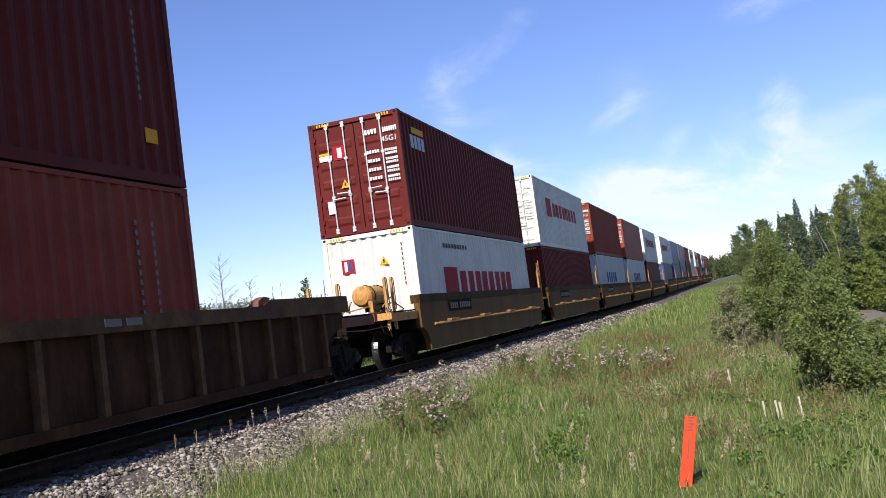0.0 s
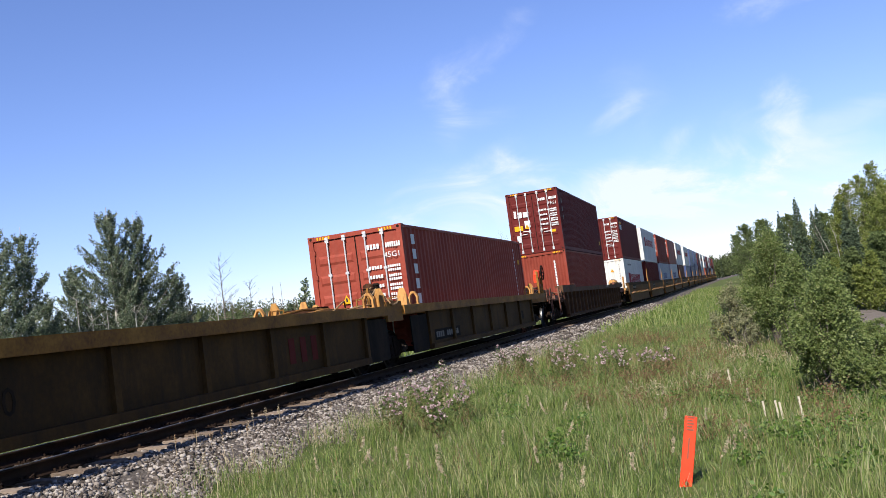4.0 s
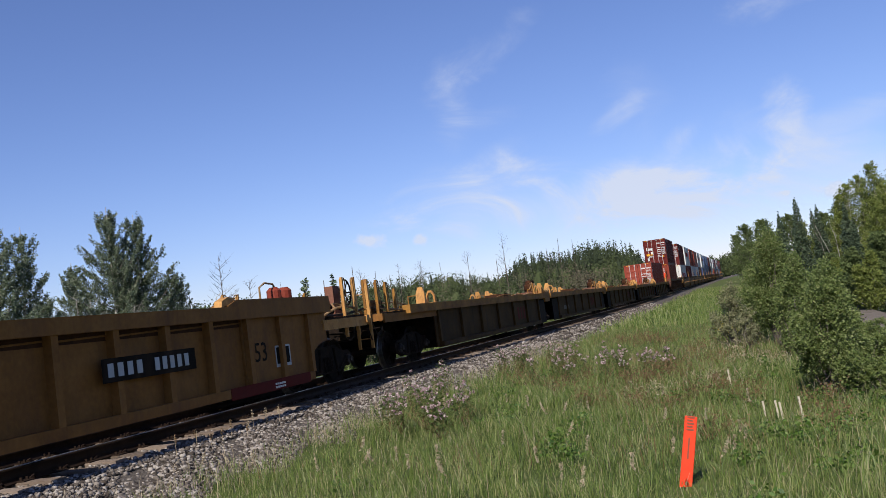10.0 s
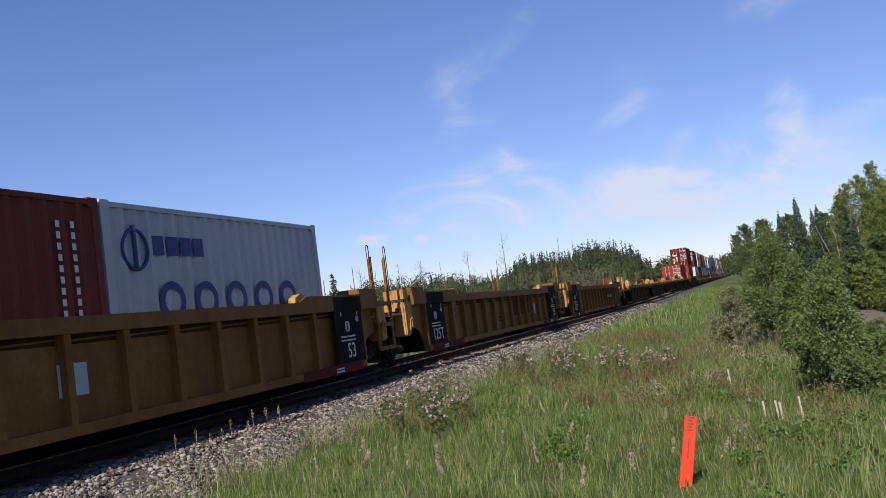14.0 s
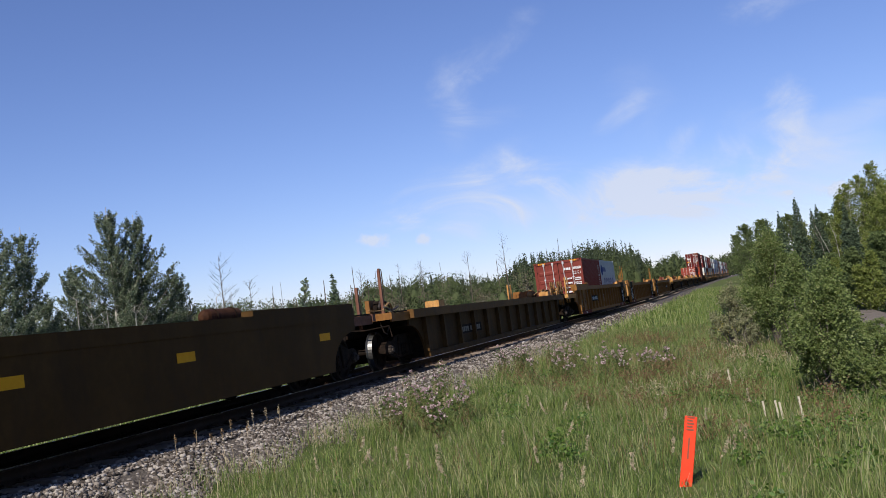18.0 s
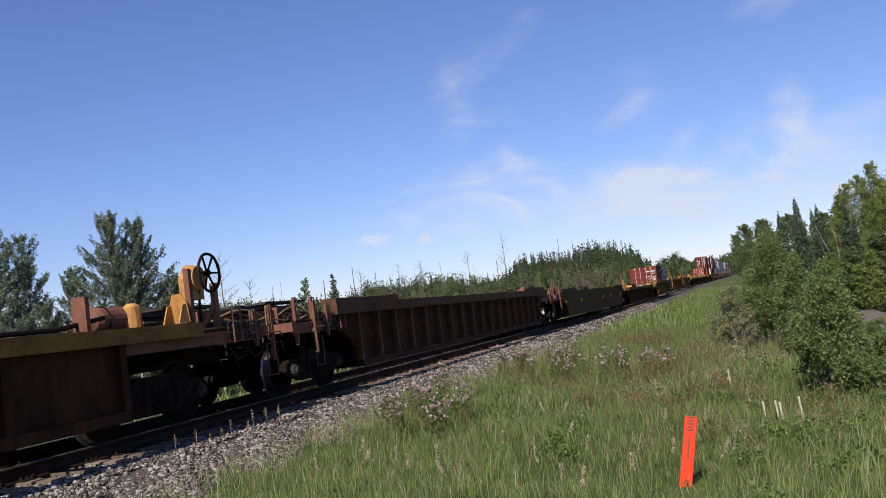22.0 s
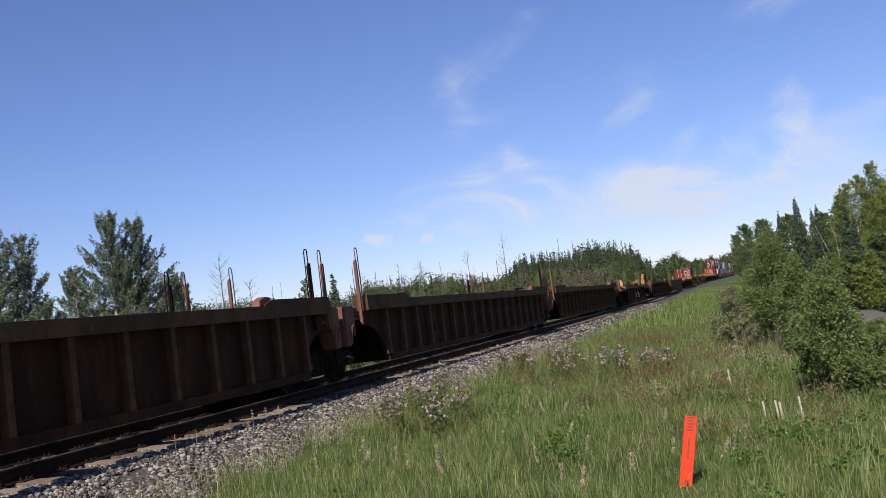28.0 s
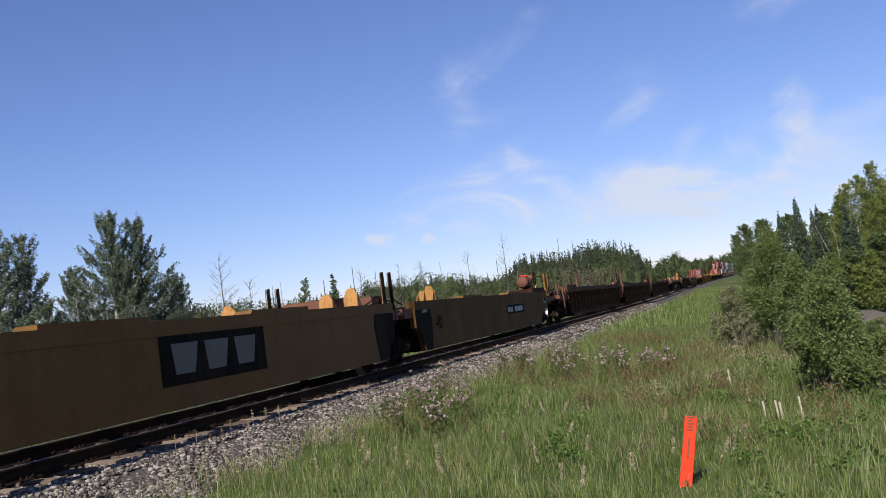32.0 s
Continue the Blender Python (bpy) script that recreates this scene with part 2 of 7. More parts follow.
def thing(name, label, category, group="", kind=""):
    return tagged(new(name), label, category, group, kind)


def box(bm, x0, x1, y0, y1, z0, z1, m=None):
    vs = [bm.verts.new(Vector(p) if m is None else m @ Vector(p)) for p in
          ((x0, y0, z0), (x1, y0, z0), (x1, y1, z0), (x0, y1, z0), (x0, y0, z1), (x1, y0, z1), (x1, y1, z1), (x0, y1, z1))]
    for f in ((3, 2, 1, 0), (4, 5, 6, 7), (0, 1, 5, 4), (1, 2, 6, 5), (2, 3, 7, 6), (3, 0, 4, 7)):
        bm.faces.new([vs[i] for i in f])
    return bm


def prism(bm, pts, x0, x1):
    """A plate with the outline pts in (y, z), from x0 to x1."""
    a = [bm.verts.new((x0, y, z)) for y, z in pts]
    b = [bm.verts.new((x1, y, z)) for y, z in pts]
    n = len(pts)
    bm.faces.new(a[::-1])
    bm.faces.new(b)
    for i in range(n):
        bm.faces.new((a[i], a[(i + 1) % n], b[(i + 1) % n], b[i]))
    return bm


def rod(bm, p, q, r, r2=None, seg=8):
    p, q = Vector(p), Vector(q)
    d = q - p
    if d.length < 1e-6:
        return bm
    rot = d.to_track_quat("Z", "Y")
    r2 = r if r2 is None else r2
    a = [bm.verts.new(p + rot @ Vector((r * math.cos(2 * math.pi * i / seg), r * math.sin(2 * math.pi * i / seg), 0))) for i in range(seg)]
    b = [bm.verts.new(q + rot @ Vector((r2 * math.cos(2 * math.pi * i / seg), r2 * math.sin(2 * math.pi * i / seg), 0))) for i in range(seg)]
    bm.faces.new(a[::-1])
    bm.faces.new(b)
    for i in range(seg):
        bm.faces.new((a[i], a[(i + 1) % seg], b[(i + 1) % seg], b[i]))
    return bm


def tube(bm, pts, r, seg=6):
    """One swept pipe through the points, capped at both ends."""
    pts = [Vector(p) for p in pts]
    rings = []
    closed = len(pts) > 3 and (pts[0] - pts[-1]).length < 1e-5
    use = pts[:-1] if closed else pts
    side = None
    for i, p in enumerate(use):
        a = use[i - 1] if (i or closed) else p
        b = use[(i + 1) % len(use)] if (i < len(use) - 1 or closed) else p
        d = (b - a).normalized()
        if side is None:
            side = d.orthogonal().normalized()
        side = (side - d * side.dot(d)).normalized()
        up = d.cross(side)
        rings.append([bm.verts.new(p + r * (math.cos(2 * math.pi * k / seg) * side + math.sin(2 * math.pi * k / seg) * up)) for k in range(seg)])
    for a, b in zip(rings, rings[1:] + (rings[:1] if closed else [])):
        for k in range(seg):
            bm.faces.new((a[k], a[(k + 1) % seg], b[(k + 1) % seg], b[k]))
    if not closed:
        bm.faces.new(rings[0][::-1])
        bm.faces.new(rings[-1])
    return bm


def ring(bm, c, radius, r, seg=20):
    pts = [Vector(c) + Vector((0, radius * math.cos(2 * math.pi * i / seg), radius * math.sin(2 * math.pi * i / seg))) for i in range(seg + 1)]
    return tube(bm, pts, r, 5)


def fresh():
    return bmesh.new()


def quad_mesh(name, verts, quads, mat):
    """A mesh from numpy arrays of corners (n, 3) and four-sided faces (m, 4)."""
    me = bpy.data.meshes.new(name)
    verts, quads = np.ascontiguousarray(verts, np.float32), np.ascontiguousarray(quads, np.int32)
    me.vertices.add(len(verts))
    me.vertices.foreach_set("co", verts.ravel())
    me.loops.add(quads.size)
    me.loops.foreach_set("vertex_index", quads.ravel())
    me.polygons.add(len(quads))
    me.polygons.foreach_set("loop_start", np.arange(0, quads.size, quads.shape[1], dtype=np.int32))
    me.update(calc_edges=True)
    me.materials.append(mat)
    return me


def leaf_quads(c, size, rng, flat=0.0, long=1.7):
    """Rhombic leaves at the centres c, turned at random; flat tips them towards level."""
    n = len(c)
    a = rng.normal(size=(n, 3))
    a[:, 2] *= 1 - flat
    a /= np.linalg.norm(a, axis=1)[:, None]
    b = np.cross(a, rng.normal(size=(n, 3)))
    b /= np.linalg.norm(b, axis=1)[:, None] + 1e-9
    s = (size * rng.uniform(0.6, 1.3, n))[:, None]
    v = np.stack([c - a * s * long / 2, c + b * s / 2, c + a * s * long / 2, c - b * s / 2], 1).reshape(-1, 3)
    return v, np.arange(4 * n).reshape(-1, 4)


def lettering(text, size, mat, parent, m, name="lettering", width=None):
    """Raised letters in the built-in font; m takes its plane (x right, y up) into the parent's space."""
    cu = bpy.data.curves.new(name, "FONT")
    cu.body, cu.size, cu.extrude, cu.align_x, cu.align_y, cu.resolution_u = text, size, 0.002, "CENTER", "CENTER", 2
    tmp = bpy.data.objects.new(name, cu)
    me = bpy.data.meshes.new_from_object(tmp)
    bpy.data.objects.remove(tmp)
    me.materials.append(mat)
    me.transform(m)
    ob = new(name, me)
    ob.parent = parent
    return ob


SIDE = Matrix(((0, 0, 1, 0), (1, 0, 0, 0), (0, 1, 0, 0), (0, 0, 0, 1)))       # letters on a face that looks to +x
REAR = Matrix(((1, 0, 0, 0), (0, 0, -1, 0), (0, 1, 0, 0), (0, 0, 0, 1)))      # letters on a face that looks to -y

# ---- the line's course ----
SPEED = 10.6


def course_x(y):
    y = max(y, 0.0)
    x = 0.00014 * y * y if y < 35 else 0.1715 + 0.0098 * (y - 35)
    return x + (4.5e-5 * (y - 200) ** 2 if y > 200 else 0)


def course_z(y):
    return 0.0 if y < 60 else 0.0045 * (y - 60) * min(1.0, (y - 60) / 60) 


def on_line(y, length):
    """The pose of a vehicle whose rear coupling face is at y."""
    a, b = Vector((course_x(y), y, course_z(y))), Vector((course_x(y + length), y + length, course_z(y + length)))
    d = b - a
    return Matrix.Translation(a) @ Euler((math.atan2(d.z, d.y), 0, math.atan2(-d.x, d.y))).to_matrix().to_4x4()


def ground_z(x, y):
    d = x - course_x(y)
    e = abs(d)
    if e < 1.5:
        z = -0.24
    elif e < 2.9:
        z = -0.24 - 0.34 * (e - 1.5) / 1.4
    elif d > 0:
        z = -0.58 - 0.17 * min(1.0, (d - 2.9) / 5)
        if d > 8.6:
            f = min(1.0, (d - 8.6) / 9)
            z -= 2.3 * f * f * (3 - 2 * f)
    else:
        f = min(1.0, (e - 2.9) / 5)
        z = -0.58 - 0.9 * f * f * (3 - 2 * f)
    if e > 2.9:
        z += 0.10 * min(1.0, (e - 2.9) / 2) * (noise.noise(Vector((x * 0.35, y * 0.35, 0))) + 0.5 * noise.noise(Vector((x * 1.1, y * 1.1, 3))))
    return z + course_z(y) * (1.0 if e < 40 else max(0.0, 1 - (e - 40) / 60))


# ---- ground and track ----
def lines(*spans):
    out = []
    for a, b, step in spans:
        out += list(np.arange(a, b, step))
    return out + [spans[-1][1]]


def build_ground():
    xs = lines((-2600, -600, 500), (-600, -100, 100), (-100, -20, 10), (-20, -3.5, 1.1), (-3.5, 3.6, 0.35), (3.6, 19, 0.45), (19, 60, 6), (60, 200, 35), (200, 2600, 400))
    ys = lines((-900, -100, 100), (-100, 0, 10), (0, 5, 1), (5, 34, 0.45), (34, 80, 2), (80, 400, 12), (400, 1000, 60), (1000, 4200, 400))
    v = np.array([(x + course_x(y) * max(0.0, 1 - abs(x) / 100), y, 0) for y in ys for x in xs])
    v[:, 2] = [ground_z(p[0], p[1]) - (0.05 if abs(p[0] - course_x(p[1])) < 2.7 else 0) for p in v]
    nx, ny = len(xs), len(ys)
    i = (np.arange(ny - 1)[:, None] * nx + np.arange(nx - 1)[None, :]).ravel()
    me = quad_mesh("ground", v, np.stack([i, i + 1, i + nx + 1, i + nx], 1), M["soil"])
    me.polygons.foreach_set("use_smooth", np.ones(len(me.polygons), bool))
    tagged(new("ground", me), "uneven grassy railway embankment and meadow", "ground", kind="structure")
    # ballast bed, from shoulder to shoulder
    prof = [(-3.1, -0.74), (-2.9, -0.61), (-2.2, -0.435), (-1.55, -0.285), (-1.3, -0.275), (-0.7, -0.29), (0, -0.285), (0.7, -0.29), (1.3, -0.275), (1.55, -0.285), (2.2, -0.435), (2.9, -0.61), (3.1, -0.74)]
    ys = lines((-420, 0, 20), (0, 4, 1), (4, 40, 0.4), (40, 700, 6))
    v = []
    for y in ys:
        for d, z in prof:
            j = 0.03 * noise.noise(Vector((d * 2.5, y * 2.5, 9)))
            v.append((course_x(y) + d + 0.15 * noise.noise(Vector((d, y * 0.8, 5))) * (abs(d) > 2.5), y, z + course_z(y) + j))
    n = len(prof)
    i = (np.arange(len(ys) - 1)[:, None] * n + np.arange(n - 1)[None, :]).ravel()
    me = quad_mesh("ballast", np.array(v), np.stack([i, i + 1, i + n + 1, i + n], 1), M["gravel"])
    tagged(new("ballast", me), "crushed grey stone ballast bed under the track", "ballast", kind="structure")


def rail_mesh(name, pts, mat, side):
    ys = lines((-420, 0, 30), (0, 40, 4), (40, 700, 10))
    v = []
    for y in ys:
        for d, z in pts:
            v.append((course_x(y) + side * 0.7525 + d, y, course_z(y) + z - 0.045))
    n = len(pts)
    q = [(j * n + k, j * n + (k + 1) % n, (j + 1) * n + (k + 1) % n, (j + 1) * n + k) for j in range(len(ys) - 1) for k in range(n)]
    return quad_mesh(name, np.array(v), np.array(q), mat)


def build_track():
    track = thing("track", "single railway track with rusty rails on timber ties", "railway track", kind="structure")
    prof = [(-0.075, -0.18), (0.075, -0.18), (0.075, -0.165), (0.012, -0.14), (0.012, -0.045), (0.035, -0.035), (0.035, -0.006), (-0.035, -0.006), (-0.035, -0.035), (-0.012, -0.045), (-0.012, -0.14), (-0.075, -0.165)]
    for side in (1, -1):
        r = new("rail", rail_mesh("rail", prof, M["rail"], side))
        r.parent = track
        h = new("rail_head", rail_mesh("rail_head", [(-0.03, -0.006), (0.03, -0.006), (0.026, 0), (-0.026, 0)], M["tread"], side))
        h.parent = r
        tagged(h, "polished running surface")
    rng = random.Random(4)
    me = mesh_of("tie", box(box(fresh(), -1.3, 1.3, -0.115, 0.115, -0.38, -0.223), -1.296, 1.296, -0.10, 0.10, -0.223, -0.218), M["tie"])
    bm = fresh()
    for s in (1, -1):
        box(bm, s * 0.7525 - 0.17, s * 0.7525 + 0.17, -0.09, 0.09, -0.218, -0.204)
        for e in (-1, 1):
            for k in (-1, 1):
                rod(bm, (s * 0.7525 + e * 0.095, k * 0.045, -0.21), (s * 0.7525 + e * 0.09, k * 0.045, -0.17), 0.013, 0.02, 6)
            tube(bm, [(s * 0.7525 + e * 0.08, 0.10, -0.20), (s * 0.7525 + e * 0.08, 0.16, -0.18), (s * 0.7525 + e * 0.08, 0.19, -0.21)], 0.014, 5)
    plate = mesh_of("tie_plate", bm, M["rail"])
    far = fresh()
    y = -400.0
    while y < 680:
        yy = y + rng.uniform(-0.03, 0.03)
        if 5 < y < 90:
            t = new("tie", me)
            t.parent, t.location = track, (course_x(y) + rng.uniform(-0.04, 0.04), yy, course_z(y) + rng.uniform(-0.008, 0.004))
            t.rotation_euler = (0, 0, rng.uniform(-0.02, 0.02))
            if y < 45:
                p = new("tie_plate", plate)
                p.parent, p.location = t, (0, 0, 0)
        else:
            box(far, -1.3 + course_x(y), 1.3 + course_x(y), yy - 0.115, yy + 0.115, -0.38 + course_z(y), -0.218 + course_z(y))
        y += 0.52
    tagged(part("distant_ties", far, M["tie"], track), kind="stuff")


def build_stones():
    rng = np.random.default_rng(5)
    ph = (1 + 5 ** 0.5) / 2
    ico = np.array([(-1, ph, 0), (1, ph, 0), (-1, -ph, 0), (1, -ph, 0), (0, -1, ph), (0, 1, ph), (0, -1, -ph), (0, 1, -ph), (ph, 0, -1), (ph, 0, 1), (-ph, 0, -1), (-ph, 0, 1)]) / 1.9
    tri = np.array([(0, 11, 5), (0, 5, 1), (0, 1, 7), (0, 7, 10), (0, 10, 11), (1, 5, 9), (5, 11, 4), (11, 10, 2), (10, 7, 6), (7, 1, 8), (3, 9, 4), (3, 4, 2), (3, 2, 6), (3, 6, 8), (3, 8, 9), (4, 9, 5), (2, 4, 11), (6, 2, 10), (8, 6, 7), (9, 8, 1)])
    V, F = [], []

    def strew(n, y0, y1, x0, x1, size, power=1.3):
        y = y0 + (y1 - y0) * rng.random(n) ** power
        d = rng.uniform(x0, x1, n)
        s = size * rng.uniform(0.45, 1.3, n) * np.where(rng.random(n) < 0.06, 1.45, 1.0)
        p = ico[None] * rng.uniform(0.6, 1.35, (n, 12, 1)) * s[:, None, None] * np.stack([rng.uniform(0.75, 1.3, n), rng.uniform(0.75, 1.3, n), rng.uniform(0.5, 0.95, n)], 1)[:, None, :]
        a = rng.uniform(0, 6.28, n)
        c, k = np.cos(a)[:, None], np.sin(a)[:, None]
        p = np.stack([p[..., 0] * c - p[..., 1] * k, p[..., 0] * k + p[..., 1] * c, p[..., 2]], 2)
        zz = np.where(d < 1.55, -0.262, -0.262 - 0.243 * (d - 1.55)) + 0.035 * np.sin(d * 5 + y * 3.1) * (d > 1.7)
        zz = zz + s * rng.uniform(-0.2, 0.5, n) + np.array([course_z(b) for b in y])
        at = np.stack([d + np.array([course_x(b) for b in y]), y, zz], 1)
        F.append((tri[None] + 12 * (sum(len(q) for q in V) // 12 + np.arange(n))[:, None, None]).reshape(-1, 3))
        V.append((p + at[:, None, :]).reshape(-1, 3))
    strew(19000, 6.5, 16, 1.32, 3.1, 0.0235, 1.1)
    strew(15000, 14, 30, 1.32, 3.05, 0.028, 1.2)
    strew(2600, 5.5, 26, 0.85, 1.32, 0.026)
    strew(3500, 5.5, 24, -1.3, 0.65, 0.030)
    strew(6500, 28, 75, 1.3, 2.95, 0.044)
    me = quad_mesh("ballast_stones", np.concatenate(V), np.concatenate(F), M["stone"])
    tagged(new("ballast_stones", me), "loose angular grey ballast stones beside the ties", "stones", kind="stuff")


build_ground()
build_track()
build_stones()


# ---- rolling stock: shared parts ----
WHEELS = []
MOVING = []


def lathe(bm, prof, seg=20):
    """Turns (x, radius) points about the x axis."""
    rings = []
    for x, r in prof:
        rings.append([bm.verts.new((x, r * math.cos(2 * math.pi * i / seg), r * math.sin(2 * math.pi * i / seg))) for i in range(seg)])
    for a, b in zip(rings, rings[1:]):
        for i in range(seg):
            bm.faces.new((a[i], a[(i + 1) % seg], b[(i + 1) % seg], b[i]))
    bm.faces.new(rings[0])
    bm.faces.new(rings[-1][::-1])
    return bm


def wheelset_mesh():
    bm = fresh()
    for s in (1, -1):
        prof = [(0.68, 0.10), (0.68, 0.14), (0.70, 0.30), (0.685, 0.37), (0.68, 0.445), (0.705, 0.45), (0.72, 0.425), (0.815, 0.415), (0.82, 0.36), (0.775, 0.33), (0.765, 0.2), (0.82, 0.13), (0.83, 0.09)]
        lathe(bm, [(s * x, r) for x, r in prof], 40)
        for k in range(4):       # cast spokes and chalk marks make the turning visible
            a = k * math.pi / 2
            rod(bm, (s * 0.78, 0.13 * math.cos(a), 0.13 * math.sin(a)), (s * 0.78, 0.33 * math.cos(a), 0.33 * math.sin(a)), 0.018, seg=5)
    rod(bm, (-1.05, 0, 0), (1.05, 0, 0), 0.075, seg=10)
    me = mesh_of("wheelset", bm, M["under"])
    me.materials.append(M["wheel"])
    for f in me.polygons:
        if min((me.vertices[i].co.yz.length for i in f.vertices)) > 0.40:
            f.material_index = 1
    return me


def frame_mesh():
    pts = [(-1.12, 0.52), (-1.12, 0.36), (-0.98, 0.30), (-0.80, 0.30), (-0.55, 0.22), (0.55, 0.22), (0.80, 0.30), (0.98, 0.30), (1.12, 0.36), (1.12, 0.52), (0.98, 0.60), (0.70, 0.60), (0.42, 0.72), (-0.42, 0.72), (-0.70, 0.60), (-0.98, 0.60)]
    bm = prism(fresh(), pts, 0.93, 1.06)
    for s in (-1, 1):            # raised ribs round the openings
        rod(bm, (1.06, s * 0.38, 0.26), (1.06, s * 0.30, 0.68), 0.03, seg=6)
        rod(bm, (1.06, s * 0.50, 0.28), (1.06, s * 0.92, 0.52), 0.025, seg=6)
    for k in range(3):
        for z in (0.30, 0.36, 0.42, 0.48):
            ring(bm, (1.0 + 0.075, (k - 1) * 0.13, z), 0.045, 0.012, 8)
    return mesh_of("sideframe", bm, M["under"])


WHEELSET, SIDEFRAME = wheelset_mesh(), frame_mesh()
CAP = mesh_of("bearing_cap", lathe(fresh(), [(1.04, 0.10), (1.12, 0.095), (1.14, 0.06), (1.17, 0.055)], 12), M["bearing"])


def truck(car, y, turning=True):
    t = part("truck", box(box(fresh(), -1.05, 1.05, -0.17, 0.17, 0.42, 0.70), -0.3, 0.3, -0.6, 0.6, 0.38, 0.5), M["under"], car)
    t.location = (0, y, -0.045)
    for s in (1, -1):
        f = new("sideframe", SIDEFRAME)
        f.parent = t
        f.rotation_euler = (0, 0, 0 if s > 0 else math.pi)
        w = new("wheelset", WHEELSET)
        w.parent, w.location = t, (0, s * 0.89, 0.42)
        if turning:
            WHEELS.append(w)
        for e in (1, -1):
            c = new("bearing_cap", CAP)
            c.parent, c.location = t, (0, s * 0.89, 0.42)
            c.rotation_euler = (0, 0, 0 if e > 0 else math.pi)
    return t


def handrail(car, p, q, h, mat, out=0.06):
    p, q = Vector(p), Vector(q)
    up = Vector((0, 0, h))
    return part("handrail", tube(fresh(), [p, p + up, q + up, q], 0.014, 6), mat, car)


def post(car, x, y, z0, z1, mat, rodside=1):
    """A flat upright with a bent grab rod; on the tall ones the rod arches over the top."""
    tall = z1 - z0 > 1.4
    zt = z1 - 0.24 if tall else z1
    bm = box(fresh(), x - 0.022, x + 0.022, y - 0.028, y + 0.028, z0, zt)
    box(bm, x - 0.034, x - 0.022, y - 0.036, y + 0.036, z0 + 0.05, zt - 0.04)
    p = part("stacking_post", bm, mat, car)
    e, zl = rodside, z0 + 0.42 * (z1 - z0)
    start = [(x, y + 0.02 * e, zt - 0.12), (x, y + 0.02 * e, z1 - 0.03), (x, y + 0.05 * e, z1)] if tall else [(x, y + 0.02 * e, z1 - 0.015)]
    g = tube(fresh(), start + [(x, y + 0.11 * e, z1 - (0 if tall else 0.015)), (x, y + 0.14 * e, z1 - 0.05), (x, y + 0.15 * e, zl), (x, y + 0.13 * e, zl - 0.03), (x, y + 0.02 * e, zl - 0.03)], 0.011, 6)
    part("grab_iron", g, M["hose"] if not tall else mat, p)
    return p


def hoses(car, y, z, mat, seed=0, n=4, span=1.6):
    rng = random.Random(seed)
    for i in range(n):
        x = rng.uniform(-0.2, 1.2)
        y0, y1 = y - span * rng.uniform(0.4, 0.7), y + span * rng.uniform(0.3, 0.7)
        a, b = rng.uniform(0.05, 0.28), rng.uniform(-0.1, 0.3)
        pts = [Vector((x + 0.25 * math.sin(3 * k / 9 + i), y0 + (y1 - y0) * k / 9, z + a * math.sin(math.pi * k / 9) + b * (k / 9) * (1 - k / 9))) for k in range(10)]
        part("hose", tube(fresh(), pts, rng.uniform(0.012, 0.02), 7), mat, car)


def hand_wheel(car, x, y, z, r, mat, label=""):
    """A brake wheel that faces the side of the train, with its spokes."""
    bm = ring(fresh(), (x, y, z), r, 0.018, 24)
    wheel = part("brake_wheel", bm, mat, car, label)
    for k in range(6):
        a = k * math.pi / 3
        part("spoke", rod(fresh(), (x - 0.03, y, z), (x, y + r * math.cos(a), z + r * math.sin(a)), 0.014, seg=5), mat, wheel)
    part("hub", rod(fresh(), (x - 0.12, y, z), (x + 0.01, y, z), 0.036, seg=10), mat, wheel)
    return wheel


def brake_stand(car, x, y, z, mat, colour="signal_orange"):
    """An upright stand with a spoked hand-brake wheel on it."""
    bm = fresh()
    for k in (-0.22, 0.42):
        box(bm, x + 0.02, x + 0.10, y + k - 0.04, y + k + 0.04, z, z + (1.05 if k < 0 else 0.85))
    rod(bm, (x + 0.05, y - 0.1, z + 0.08), (x + 0.05, y + 0.4, z + 0.55), 0.035, seg=6)
    st = part("brake_stand", bm, M[mat], car)
    bm = fresh()
    rod(bm, (x - 0.06, y - 0.02, z + 0.92), (x + 0.12, y - 0.02, z + 0.92), 0.20, 0.17, 12)
    box(bm, x - 0.1, x + 0.06, y - 0.2, y + 0.16, z + 0.62, z + 0.95)
    part("brake_housing", bm, M[colour], st)
    bm = ring(fresh(), (x + 0.2, y + 0.12, z + 0.98), 0.27, 0.022, 24)
    for k in range(6):
        a = k * math.pi / 3
        rod(bm, (x + 0.17, y + 0.12, z + 0.98), (x + 0.2, y + 0.12 + 0.27 * math.cos(a), z + 0.98 + 0.27 * math.sin(a)), 0.016, seg=6)
    rod(bm, (x, y + 0.12, z + 0.98), (x + 0.21, y + 0.12, z + 0.98), 0.04, seg=8)
    part("brake_wheel", bm, M["black"], st, "spoked black hand-brake wheel")
    part("chain", tube(fresh(), [(x + 0.05, y + 0.05, z + 0.75), (x + 0.04, y + 0.04, z + 0.4), (x + 0.05, y, z - 0.1)], 0.018, 5), M["under"], st)
    return st


